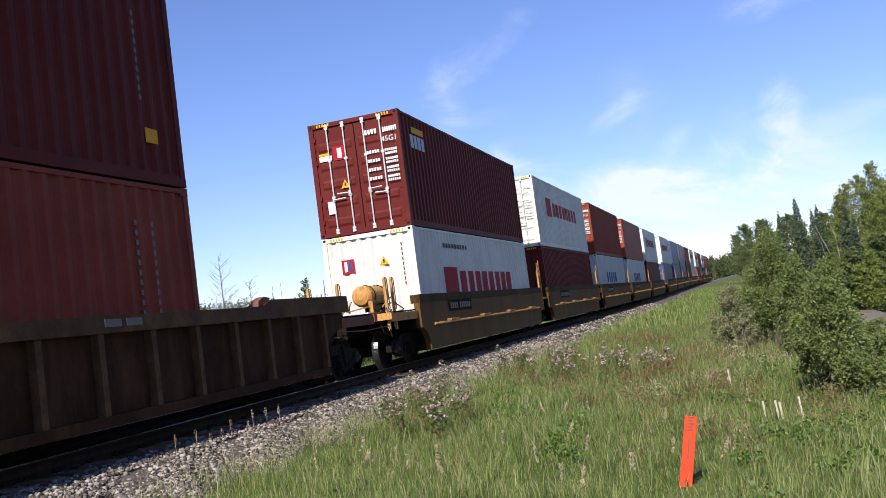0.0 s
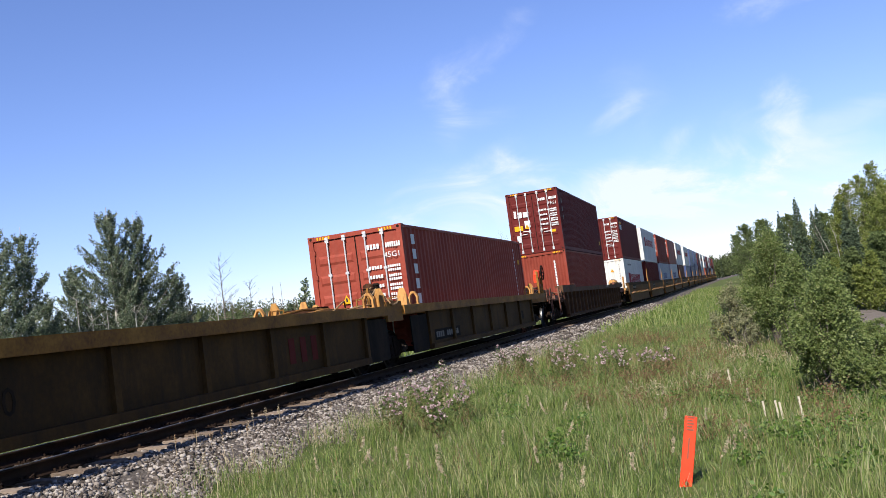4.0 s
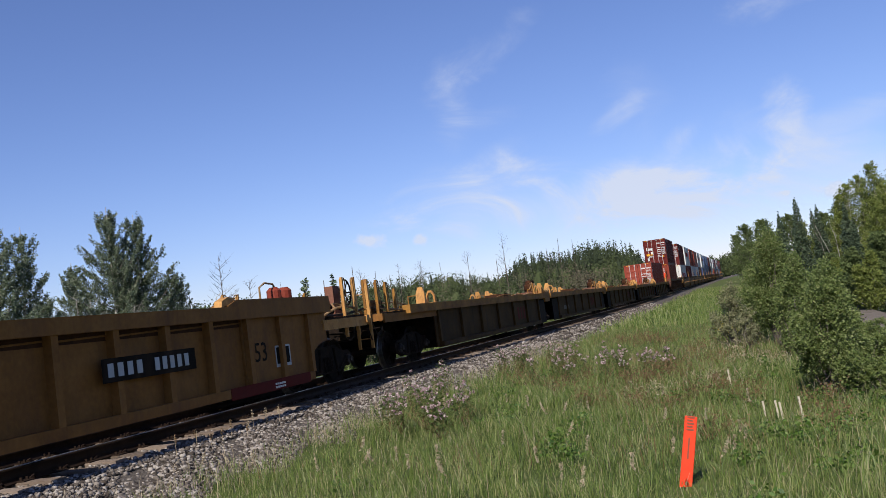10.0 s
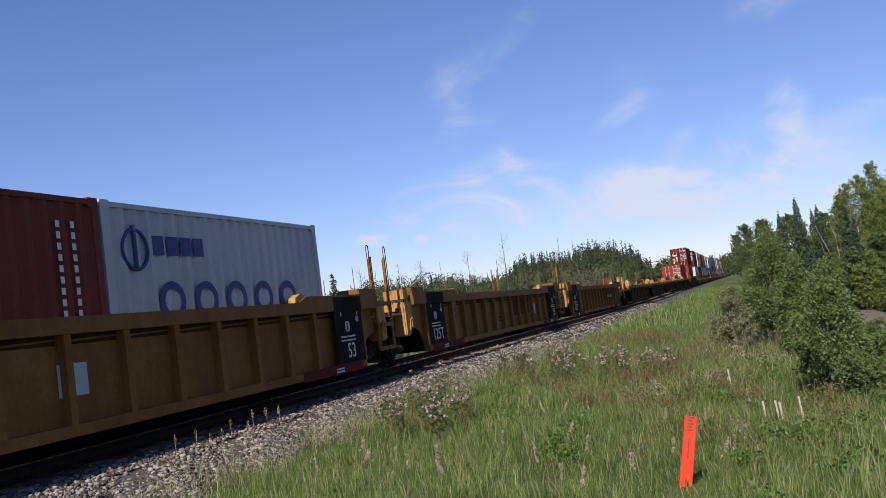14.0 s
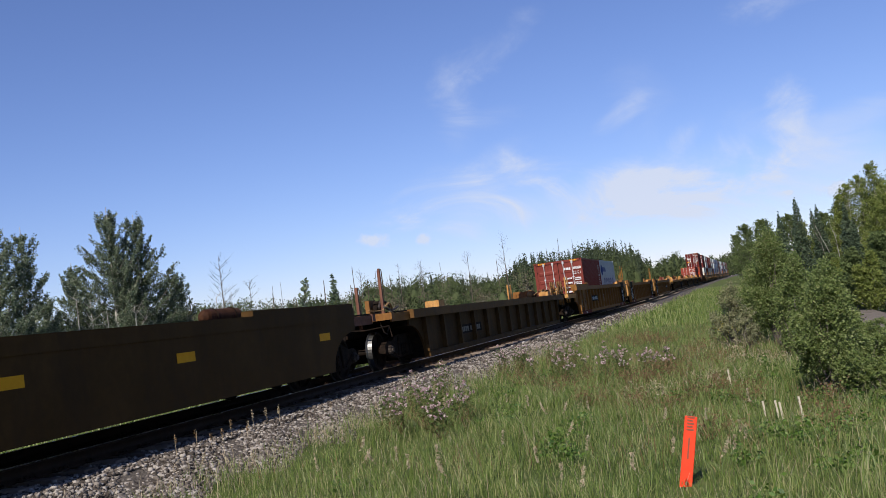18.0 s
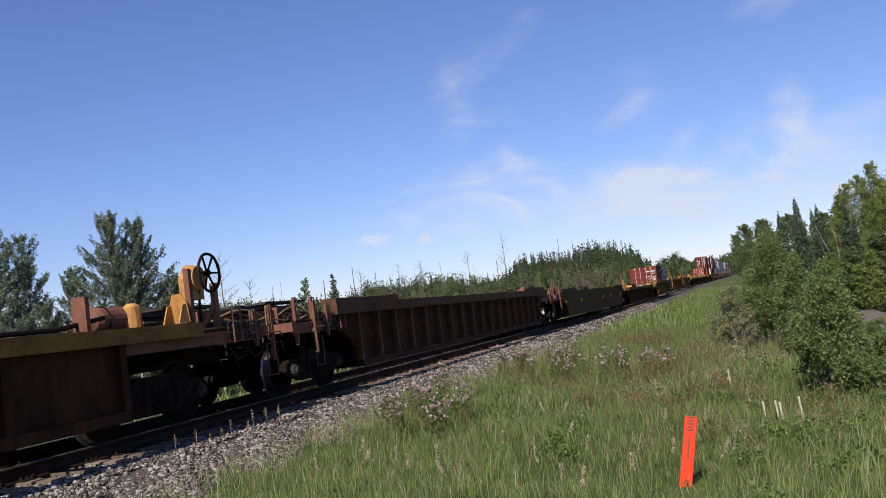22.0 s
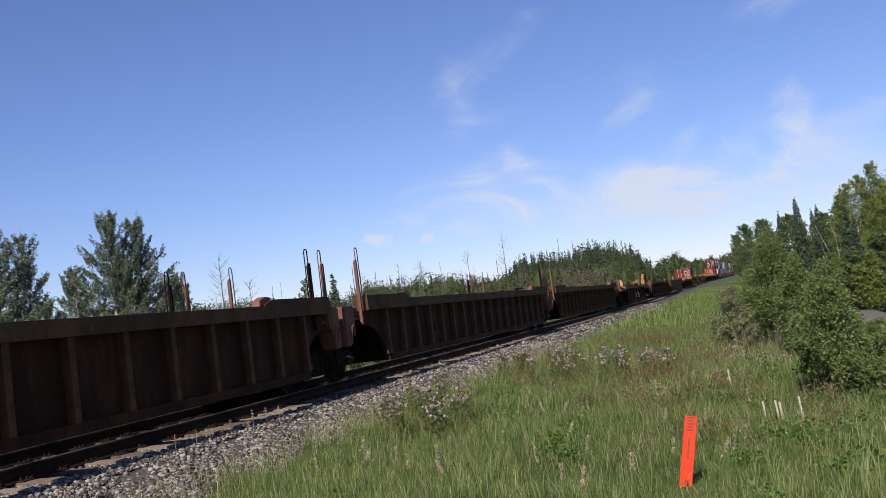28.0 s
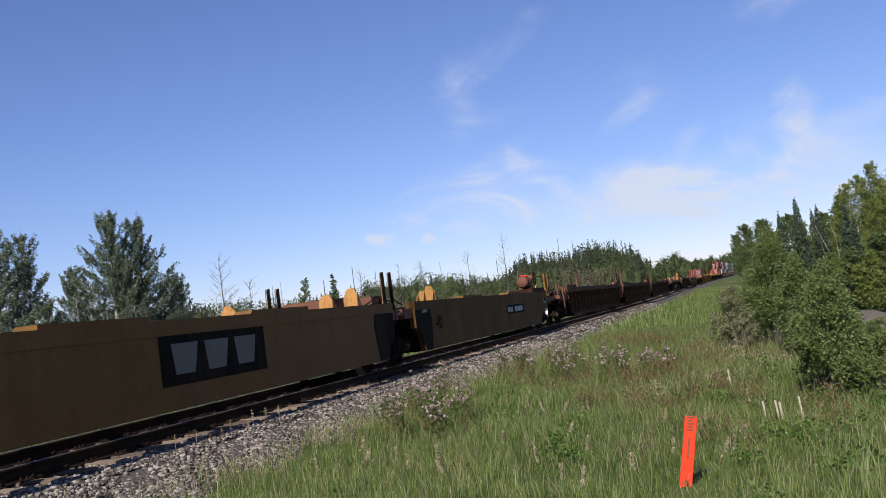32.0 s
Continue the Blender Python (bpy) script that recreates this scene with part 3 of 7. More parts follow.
def reservoir(car, x, y, z, length, r, mat):
    bm = lathe(fresh(), [(0, 0.3 * r), (0.05, 0.8 * r), (0.12, r), (length - 0.12, r), (length - 0.05, 0.8 * r), (length, 0.3 * r)], 18)
    bmesh.ops.transform(bm, matrix=Matrix.Translation((x, y, z)) @ Euler((0, 0, math.pi / 2)).to_matrix().to_4x4(), verts=bm.verts)
    t = part("air_reservoir", bm, mat, car)
    for k in (0.25, 0.75):
        bm = fresh()
        rod(bm, (x, y + length * k, z), (x, y + length * k, z - r - 0.12), 0.05, seg=6)
        for f in range(14):
            a, b = 2 * math.pi * f / 14, 2 * math.pi * (f + 1) / 14
            rod(bm, (x + 1.02 * r * math.cos(a), y + length * k, z + 1.02 * r * math.sin(a)), (x + 1.02 * r * math.cos(b), y + length * k, z + 1.02 * r * math.sin(b)), 0.015, seg=4)
        part("strap", bm, M["under"], t)
    return t


def open_guide(car, x, y, z, mat, h=0.3, w=0.2):
    """A bent strap in the shape of a gable, with a foot plate."""
    x0, x1 = x - w, x + 0.04
    out = [(x0, z), (x0, z + 0.55 * h), (x0 + 0.4 * w, z + h), (x1 - 0.4 * w, z + h), (x1, z + 0.55 * h), (x1, z)]
    inn = [(x0 + 0.04, z), (x0 + 0.04, z + 0.5 * h), (x0 + 0.44 * w, z + h - 0.05), (x1 - 0.44 * w, z + h - 0.05), (x1 - 0.04, z + 0.5 * h), (x1 - 0.04, z)]
    bm = fresh()
    rings = [[bm.verts.new((p, y + d, q)) for p, q in pts] for d in (0, 0.10) for pts in (out, inn)]
    a, b, c, d = rings
    for i in range(5):
        bm.faces.new((a[i], a[i + 1], b[i + 1], b[i]))
        bm.faces.new((c[i], d[i], d[i + 1], c[i + 1]))
        bm.faces.new((a[i], c[i], c[i + 1], a[i + 1]))
        bm.faces.new((b[i], b[i + 1], d[i + 1], d[i]))
    g = part("guide_frame", bm, mat, car)
    part("foot_plate", box(fresh(), x0 - 0.03, x1 + 0.03, y - 0.02, y + 0.14, z - 0.012, z + 0.004), mat, g)
    return g


def guide(car, x, y, z, mat, lean=1, h=0.36, w=0.24):
    """A folded plate that guides a container into the well: a house-shaped face with two raked gussets behind."""
    x0, x1 = x - w, x + 0.04
    bm = fresh()
    face = [(x0, z), (x1, z), (x1, z + 0.62 * h), (x1 - 0.3 * w, z + h), (x0 + 0.3 * w, z + h), (x0, z + 0.62 * h)]
    rake = lean * 0.16 * h
    a = [bm.verts.new((p, y + rake * (q - z) / h, q)) for p, q in face]
    b = [bm.verts.new((p, y + 0.02 + rake * (q - z) / h, q)) for p, q in face]
    n = len(face)
    bm.faces.new(a)
    bm.faces.new(b[::-1])
    for i in range(n):
        bm.faces.new((a[i], a[(i + 1) % n], b[(i + 1) % n], b[i]))
    g = part("guide_bracket", bm, mat, car)
    for p in (x0 + 0.01, x1 - 0.03):
        part("gusset", prism(fresh(), [(y + 0.02, z), (y + 0.02 + rake * 0.7, z + 0.66 * h), (y + lean * 0.06 + rake, z + 0.60 * h), (y + lean * 0.24, z)], p, p + 0.018), mat, g)
    return g


def tread_plate(car, x0, x1, y0, y1, z, mat):
    """An open grating of bars."""
    bm = fresh()
    n = max(3, int((y1 - y0) / 0.09))
    for i in range(n + 1):
        y = y0 + (y1 - y0) * i / n
        box(bm, x0, x1, y - 0.008, y + 0.008, z - 0.03, z)
    m = max(2, int((x1 - x0) / 0.12))
    for i in range(m + 1):
        x = x0 + (x1 - x0) * i / m
        box(bm, x - 0.008, x + 0.008, y0, y1, z - 0.025, z - 0.002)
    return part("grating", bm, mat, car)


def mesh_screen(car, x, y0, y1, z0, z1, mat):
    """An upright safety tread of expanded metal on the platform's flank."""
    bm = fresh()
    n = int((y1 - y0) / 0.05)
    for i in range(n):
        y = y0 + (y1 - y0) * i / n
        for j in range(int((z1 - z0) / 0.06)):
            z = z0 + 0.06 * j + (0.03 if i % 2 else 0)
            box(bm, x - 0.01, x + 0.01, y, y + 0.028, z, z + 0.032)
    return tagged(part("tread_screen", bm, mat, car), kind="stuff")


def deck_gear(car, Y, yd, mat, seed):
    """Brake valve, pipes and hoses that crowd an end platform."""
    rng = random.Random(seed)
    x, y = rng.uniform(0.7, 1.0), Y(rng.uniform(1.0, 1.25))
    bm = rod(fresh(), (x, y, 1.16), (x, y, 1.42), 0.09, 0.075, 10)
    rod(bm, (x, y, 1.42), (x, y, 1.47), 0.11, 0.06, 10)
    rod(bm, (x, y - 0.16, 1.33), (x, y + 0.16, 1.33), 0.055, 0.055, 8)
    v = part("brake_valve", bm, M["under"], car)
    part("valve_bracket", box(fresh(), x - 0.22, x - 0.12, y - 0.18, y + 0.18, 1.16, 1.50), mat, v)
    for i in range(4):
        px, z = rng.uniform(0.65, 1.3), rng.uniform(1.20, 1.34)
        a, b = rng.uniform(0.35, 0.8), rng.uniform(yd - 0.5, yd + 0.2)
        sag = rng.uniform(0.06, 0.22)
        pts = [(px + 0.12 * math.sin(2.2 * q + i), Y(a + (b - a) * q), z + sag * math.sin(math.pi * q) * (1 if i % 2 else -0.4)) for q in (0, 0.15, 0.3, 0.5, 0.7, 0.85, 1)]
        part("brake_pipe", tube(fresh(), pts, rng.choice([0.012, 0.018, 0.024]), 6), M["hose" if i < 2 else "bearing"], car)
    part("chain", tube(fresh(), [(1.1, Y(0.5), 1.0), (1.12, Y(0.62), 0.78), (1.1, Y(0.85), 0.72), (1.08, Y(1.05), 0.92)], 0.014, 5), M["bearing"], car)


# ---- well cars ----
def flank(ya, yb, ra, rb, ztop, zbot, zarch):
    pts = [(ya, ztop), (ya, zarch)]
    for k in range(1, 8):
        a = math.pi / 2 * k / 7
        pts.append((ya + ra * math.sin(a), zbot + (zarch - zbot) * math.cos(a)))
    for k in range(7, 0, -1):
        a = math.pi / 2 * k / 7
        pts.append((yb - rb * math.sin(a), zbot + (zarch - zbot) * math.cos(a)))
    return pts + [(yb, zarch), (yb, ztop)]


def bars(parent, n, y0, z0, dy, h, mat, x, name="stencil", gap=0.25, rows=1, dz=0.0):
    """Stencilled figures that cannot be told apart, as rows of small bars on a flank that looks to +x."""
    bm = fresh()
    for r in range(rows):
        for i in range(n):
            box(bm, x, x + 0.003, y0 + i * dy, y0 + i * dy + dy * (1 - gap), z0 - r * dz, z0 - r * dz + h)
    return tagged(part(name, bm, mat, parent), kind="stuff")


def plate_on(parent, y0, y1, z0, z1, mat, x, name="sign_panel", label=""):
    return part(name, box(fresh(), x, x + 0.004, y0, y1, z0, z1), mat, parent, label)


def well_car(label, L, rear, front, style):
    """rear, front: 'deck' (truck and coupler under an end platform), 'joint' (shares the next unit's truck) or 'truck' (carries the shared truck)."""
    s = dict(ztop=1.45, zbot=0.16, zarch=0.98, paint="brown", chord="brown", chord_h=0.20, rib=1.02, rib_w=0.09, deck_at=2.0, joint_at=0.55, arch=1.05, smooth=False, caps=False, far=False, trim="brown_red", rib_depth=0.11, truck_at=1.85, front_joint=None, deck_over=0.0, cap=3.2)
    s.update(style)
    car = thing("well_car", label, "well car", group="train of container well cars")
    ya = s["deck_at"] if rear == "deck" else s["joint_at"]
    yb = L - (s["deck_at"] if front == "deck" else (s["front_joint"] or s["joint_at"]))
    over_a = s["deck_over"] if rear == "deck" else s.get("chord_over", 0)
    over_b = s["deck_over"] if front == "deck" else s.get("front_over", s.get("chord_over", 0))
    zt, zb = s["ztop"], s["zbot"]
    pts = flank(ya, yb, s["arch"], s.get("arch_front", s["arch"]), zt - 0.01, zb + 0.01, s["zarch"])
    for e in (1, -1):
        def span(a, b):
            return (a, b) if e > 0 else (-b, -a)
        xo = 1.455 if s["smooth"] else 1.36
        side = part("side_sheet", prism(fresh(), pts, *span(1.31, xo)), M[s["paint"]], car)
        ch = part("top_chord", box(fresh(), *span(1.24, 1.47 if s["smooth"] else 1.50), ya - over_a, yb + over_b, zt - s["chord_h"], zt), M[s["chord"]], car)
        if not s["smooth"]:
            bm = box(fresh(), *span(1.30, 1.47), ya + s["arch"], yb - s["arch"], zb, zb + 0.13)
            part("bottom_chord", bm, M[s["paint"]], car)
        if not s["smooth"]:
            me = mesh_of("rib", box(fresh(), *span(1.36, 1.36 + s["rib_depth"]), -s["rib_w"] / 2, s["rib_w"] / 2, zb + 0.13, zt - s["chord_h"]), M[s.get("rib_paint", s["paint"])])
            n = max(2, round((yb - ya - 2 * s["arch"]) / s["rib"]))
            for i in range(n + 1):
                r = new("rib", me)
                r.parent, r.location = side, (0, ya + s["arch"] + (yb - ya - 2 * s["arch"]) * i / n, 0)
        if s["caps"]:
            for k, y0 in ((1, ya), (-1, yb)):
                bm = prism(fresh(), [(y0, zt), (y0, zt + 0.10), (y0 + k * (s["cap"] - 0.25), zt + 0.10), (y0 + k * s["cap"], zt + 0.02), (y0 + k * s["cap"], zt)], *span(1.18, 1.49))
                cp = part("end_cap", bm, M[s["chord"]], car)
                part("cap_ear", prism(fresh(), [(y0 + k * (s["cap"] - 0.18), zt + 0.06), (y0 + k * (s["cap"] - 0.26), zt + 0.13), (y0 + k * (s["cap"] - 0.06), zt + 0.15), (y0 + k * (s["cap"] + 0.12), zt + 0.09), (y0 + k * (s["cap"] + 0.14), zt)], *span(1.34, 1.47)), M[s["trim"]], cp)
    # well floor, cross-bearers and end bulkheads
    bearer = mesh_of("cross_bearer", box(fresh(), -1.31, 1.31, -0.11, 0.11, zb + 0.02, zb + 0.14), M["under"])
    for i in range(9):
        o = new("cross_bearer", bearer)
        o.parent, o.location = car, (0, ya + 1.2 + (yb - ya - 2.4) * i / 8, 0)
    if s.get("floor"):
        part("well_floor", box(fresh(), -1.31, 1.31, ya + 0.9, yb - 0.9, zb + 0.14, zb + 0.16), M["under"], car)
    for k, y0 in ((1, ya), (-1, yb)):
        r = s["arch"] if k > 0 else s.get("arch_front", s["arch"])
        curve = [(y0 + k * r * math.sin(g), zb + 0.01 + (s["zarch"] - zb - 0.01) * math.cos(g)) for g in (math.pi / 16 * j for j in range(9))]
        curve = [(y0, 1.14)] + curve
        bm = fresh()
        for (p, z), (q, w) in zip(curve, curve[1:]):
            prism(bm, [(p, z), (q, w), (q + k * 0.03, w + 0.02), (p + k * 0.03, z + 0.02)], -1.31, 1.31)
        bmesh.ops.remove_doubles(bm, verts=bm.verts, dist=0.0005)
        # bulkhead in near-black steel, so the arch looks shaded inside
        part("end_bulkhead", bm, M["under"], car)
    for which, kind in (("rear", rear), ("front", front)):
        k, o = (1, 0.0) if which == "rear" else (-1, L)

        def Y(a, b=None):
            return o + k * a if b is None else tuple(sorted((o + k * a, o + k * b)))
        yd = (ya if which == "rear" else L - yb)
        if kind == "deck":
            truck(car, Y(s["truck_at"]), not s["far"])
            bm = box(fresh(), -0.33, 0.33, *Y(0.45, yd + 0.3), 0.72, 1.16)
            # sill coloured near-black for the shade under the platform
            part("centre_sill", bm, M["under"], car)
            part("end_sill", box(fresh(), -1.42, 1.42, *Y(0.42, 0.56), 1.03, 1.18), M[s["trim"]], car)
            cp = fresh()
            box(cp, -0.09, 0.09, *Y(0.10, 0.5), 0.78, 0.96)
            box(cp, -0.17, 0.15, *Y(-0.06, 0.18), 0.72, 1.0)
            part("coupler", cp, M["under"], car)
            part("platform", box(fresh(), -1.40, 1.40, *Y(0.56, yd + 0.15), 1.10, 1.16), M[s["trim"]], car)
            if not s["far"]:
                tread_plate(car, 0.35, 1.38, *Y(0.6, yd - 0.1), 1.20, M["under"])
                # flank of the platform: sloping web, steps, rails
                w = [(Y(0.5), 1.10), (Y(0.5), 0.98), (Y(yd + 0.1), 0.98), (Y(yd + 0.1), 1.10)]
                for e in (1, -1):
                    part("platform_web", prism(fresh(), w, *sorted((e * 1.34, e * 1.38))), M[s["trim"]], car)
                    if s.get("bare_ends"):
                        continue
                    pl = part("shear_plate", box(fresh(), *sorted((e * 0.56, e * 0.60)), *Y(0.62, yd - 0.45), 1.16, 1.46), M[s["trim"]], car, "flat oxide-red plate beside the walkway")
                    part("hand_hold", tube(fresh(), [(e * 0.60, Y(0.8), 1.32), (e * 0.66, Y(0.82), 1.24), (e * 0.66, Y(1.25), 1.24), (e * 0.60, Y(1.28), 1.32)], 0.013, 6), M["under"], pl)
                    for z, o in ((1.53, 0.0), (1.62, 0.5)):
                        part("running_board", box(fresh(), *sorted((e * 0.12, e * 0.52)), *Y(0.25 + o, yd + 0.2), z - 0.04, z), M["bearing"], car)
                    post(car, e * 1.42, Y(0.78), 0.62, 1.50, M[s["trim"]], k)
                    post(car, e * 1.42, Y(1.28), 0.88, 1.44, M[s["trim"]], k)
                    part("stirrup", tube(fresh(), [(e * 1.42, Y(0.70), 0.66), (e * 1.42, Y(0.70), 0.40), (e * 1.42, Y(1.0), 0.40), (e * 1.42, Y(1.0), 0.90)], 0.013, 6), M[s["trim"]], car)
                    handrail(car, (e * 1.46, Y(yd - 0.12), 0.98), (e * 1.46, Y(yd - 0.34), 0.98), 0.5, M[s["trim"]])
                    part("step_rail", tube(fresh(), [(e * 1.47, Y(0.55), 0.98), (e * 1.47, Y(0.62), 1.06), (e * 1.47, Y(1.05), 1.06)], 0.014), M[s["trim"]], car)
                if not s.get("bare_ends"):
                    mesh_screen(car, 1.41, *Y(1.1, yd - 0.05), 1.0, 1.34, M["bearing"])
                deck_gear(car, Y, yd, M[s["trim"]], int(10 * L) + k)
                part("release_lever", tube(fresh(), [(0.2, Y(0.35), 0.9), (0.8, Y(0.38), 0.86), (1.35, Y(0.38), 0.9), (1.4, Y(0.36), 0.66)], 0.014), M["under"], car)
                part("air_hose", tube(fresh(), [(0.35, Y(0.3), 0.8), (0.36, Y(0.12), 0.6), (0.3, Y(-0.05), 0.55)], 0.03), M["under"], car)
        else:
            if kind == "truck":
                truck(car, Y(0), not s["far"])
            part("articulation_sill", box(fresh(), -0.4, 0.4, *Y(0.0, yd + 0.6), 0.74, 1.10), M["under"], car)
            part("platform", box(fresh(), -1.36, 1.36, *Y(0.05, yd + 0.15), 1.10, 1.15), M[s["trim"]], car)
            if not s["far"]:
                tread_plate(car, -1.2, 1.3, *Y(0.1, yd + 0.1), 1.19, M["under"])
    return car, ya, yb


def fender(car, y, k, mat, x=1.36):
    """A rounded corner box over the shared truck, as on the deep yellow units."""
    bm = prism(fresh(), [(y, 0.62), (y + k * 0.28, 0.62), (y + k * 0.32, 0.95), (y + k * 0.5, 1.1), (y + k * 0.5, 1.38), (y, 1.38)], x - 0.22, x + 0.08)
    bmesh.ops.bevel(bm, geom=bm.edges[:], offset=0.03, segments=2, affect="EDGES")
    f = part("corner_box", bm, mat, car)
    part("lamp_hole", rod(fresh(), (x - 0.10, y - k * 0.002, 1.22), (x - 0.10, y + k * 0.01, 1.22), 0.05, seg=12), M["black"], f)
    part("stirrup", tube(fresh(), [(x + 0.10, y + k * 0.18, 0.75), (x + 0.13, y + k * 0.18, 0.98), (x + 0.13, y + k * 0.3, 1.02), (x + 0.10, y + k * 0.34, 0.8)], 0.014), mat, f)
    return f


# ---- containers ----
def corrugated(bm, y0, y1, z0, z1, x, depth, pitch=0.278, axis="y"):
    """A folded steel wall in the plane x (or, for axis 'x', in the plane y = x)."""
    n = max(1, int((y1 - y0) / pitch))
    p = (y1 - y0) / n
    prof = []
    for i in range(n):
        a = y0 + i * p
        prof += [(a, 0), (a + 0.25 * p, 0), (a + 0.5 * p, 1), (a + 0.75 * p, 1)]
    prof.append((y1, 0))
    lo = []
    hi = []
    for a, d in prof:
        c = x - depth * d
        q = (c, a) if axis == "y" else (a, c)
        lo.append(bm.verts.new((*q, z0)))
        hi.append(bm.verts.new((*q, z1)))
    for i in range(len(lo) - 1):
        bm.faces.new((lo[i], lo[i + 1], hi[i + 1], hi[i]))
    return bm


def container(label, length, height, mat, rear="doors", code="", panels=(), far=False, category="container", smooth=False):
    c = thing("container", label, category, group="containers on the train")
    W, m = 1.219, M[mat]
    for s in (1, -1):
        bm = fresh()
        if far or smooth:
            box(bm, *sorted((s * (W - 0.02), s * (W - 0.05))), 0.1, length - 0.1, 0.14, height - 0.07)
        else:
            corrugated(bm, 0.1, length - 0.1, 0.14, height - 0.07, s * (W - 0.012), s * 0.036)
        part("side_wall", bm, m, c)
        bm = box(fresh(), *sorted((s * (W - 0.07), s * (W - 0.002))), 0.15, length - 0.15, 0.0, 0.15)
        part("bottom_rail", bm, m, c)
        bm = box(fresh(), *sorted((s * (W - 0.065), s * (W - 0.002))), 0.15, length - 0.15, height - 0.085, height - 0.02)
        part("top_rail", bm, m, c)
        for y0, y1 in ((0, 0.12), (length - 0.12, length)):
            part("corner_post", box(fresh(), *sorted((s * (W - 0.13), s * (W - 0.003))), y0 + 0.003, y1 - 0.003, 0.118, height - 0.118), m, c)
        if not far:
            for y0, y1 in ((0, 0.178), (length - 0.178, length)):
                for z0 in (0, height - 0.118):
                    bm = box(fresh(), *sorted((s * (W - 0.162), s * W)), y0, y1, z0, z0 + 0.118)
                    cst = part("corner_casting", bm, m, c)
                    bm = fresh()
                    yy = -0.002 if y0 == 0 else length + 0.002
                    rod(bm, (s * (W - 0.08), yy, z0 + 0.06), (s * (W - 0.08), yy + 0.001, z0 + 0.06), 0.036, seg=10)
                    part("lock_hole", bm, M["black"], cst)
    part("roof", corrugated_roof(length, height), m, c)
    part("underframe", box(fresh(), -W + 0.07, W - 0.07, 0.12, length - 0.12, 0.02, 0.14), M["under"], c)
    part("front_wall", corrugated(fresh(), -W + 0.13, W - 0.13, 0.14, height - 0.1, length - 0.02, 0.045, 0.25, "x"), m, c)
    for y0, y1 in ((0.004, 0.11), (length - 0.11, length - 0.004)):
        part("end_sill", box(fresh(), -W + 0.162, W - 0.162, y0, y1, 0.004, 0.14), m, c)
        part("end_header", box(fresh(), -W + 0.162, W - 0.162, y0, y1, height - 0.115, height - 0.01), m, c)
    if rear == "doors":
        for s in (1, -1):
            x0, x1 = sorted((s * 0.012, s * (W - 0.13)))
            bm = box(fresh(), x0, x1, 0.045, 0.075, 0.145, height - 0.12)
            d = part("door", bm, m, c)
            n = 5
            for i in range(n):
                z0 = 0.24 + (height - 0.5) * i / n
                z1 = z0 + (height - 0.5) / n * 0.5
                vs = [(x0 + 0.08, 0.045, z0), (x1 - 0.08, 0.045, z0), (x1 - 0.08, 0.045, z1), (x0 + 0.08, 0.045, z1)]
                inn = [(x0 + 0.12, 0.018, z0 + 0.06), (x1 - 0.12, 0.018, z0 + 0.06), (x1 - 0.12, 0.018, z1 - 0.06), (x0 + 0.12, 0.018, z1 - 0.06)]
                bm = fresh()
                a, b = [bm.verts.new(v) for v in vs], [bm.verts.new(v) for v in inn]
                bm.faces.new(b)
                for j in range(4):
                    bm.faces.new((a[j], a[(j + 1) % 4], b[(j + 1) % 4], b[j]))
                part("door_panel", bm, m, d)
            part("door_seal", box(fresh(), *sorted((s * 0.002, s * 0.014)), 0.035, 0.06, 0.145, height - 0.12), M["under"], d)
            for k, x in enumerate((s * 0.27, s * 0.72)):
                r = part("lock_rod", rod(fresh(), (x, -0.012, 0.10), (x, -0.012, height - 0.09), 0.019), M["chrome"], d)
                if not far:
                    bm = box(fresh(), x - 0.012, x + 0.012, -0.028, -0.022, 0.09, height - 0.09)
                    for z in (0.09, 0.16, 0.34 * height, 0.66 * height, height - 0.16, height - 0.09):
                        box(bm, x - 0.045, x + 0.045, -0.03, 0.03, z - 0.03, z + 0.03)
                    part("keeper", bm, M["chrome"], d)
                    z = 0.36 * height - 0.13 * k
                    part("door_handle", rod(box(fresh(), x - 0.03 - 0.25 * (k == 0) * 0, x + 0.03, -0.05, 0.0, z - 0.05, z + 0.05), (x, -0.045, z), (x + (0.33 if k == 0 else -0.33) * s, -0.045, z + 0.015), 0.016), M["chrome"], d)
            for z in (0.4, 1.0, height - 1.0, height - 0.4):
                part("hinge", box(fresh(), *sorted((s * (W - 0.16), s * (W - 0.07))), 0.0, 0.05, z - 0.05, z + 0.05), m, d)
    else:
        part("rear_wall", corrugated(fresh(), -W + 0.13, W - 0.13, 0.14, height - 0.1, 0.022, -0.045, 0.25, "x"), m, c)
    if not far:
        bm = fresh()
        for s in (1, -1):
            for i in range(5):
                x = s * (W - 0.26 - 0.075 * i)
                box(bm, x - 0.02, x + 0.02, -0.002, 0.004, height - 0.1, height - 0.03)
        tagged(part("warning_striping", bm, M["sign_yellow"], c), kind="stuff")
    return c


def corrugated_roof(length, height):
    bm = fresh()
    corrugated(bm, 0.12, length - 0.12, -1.16, 1.16, 0, 0.02, 0.42)
    for v in bm.verts:
        x, y, z = v.co
        v.co = (z, y, height - 0.03 + x)
    return bm


def end_mark(c, x0, x1, z0, z1, mat, y=-0.004, name="marking"):
    return part(name, box(fresh(), x0, x1, y - 0.003, y, z0, z1), M[mat], c)


def end_text(c, text, x, z, size, mat="ink_white", y=-0.006):
    return lettering(text, size, M[mat], c, Matrix.Translation((x, y, z)) @ REAR, "marking")


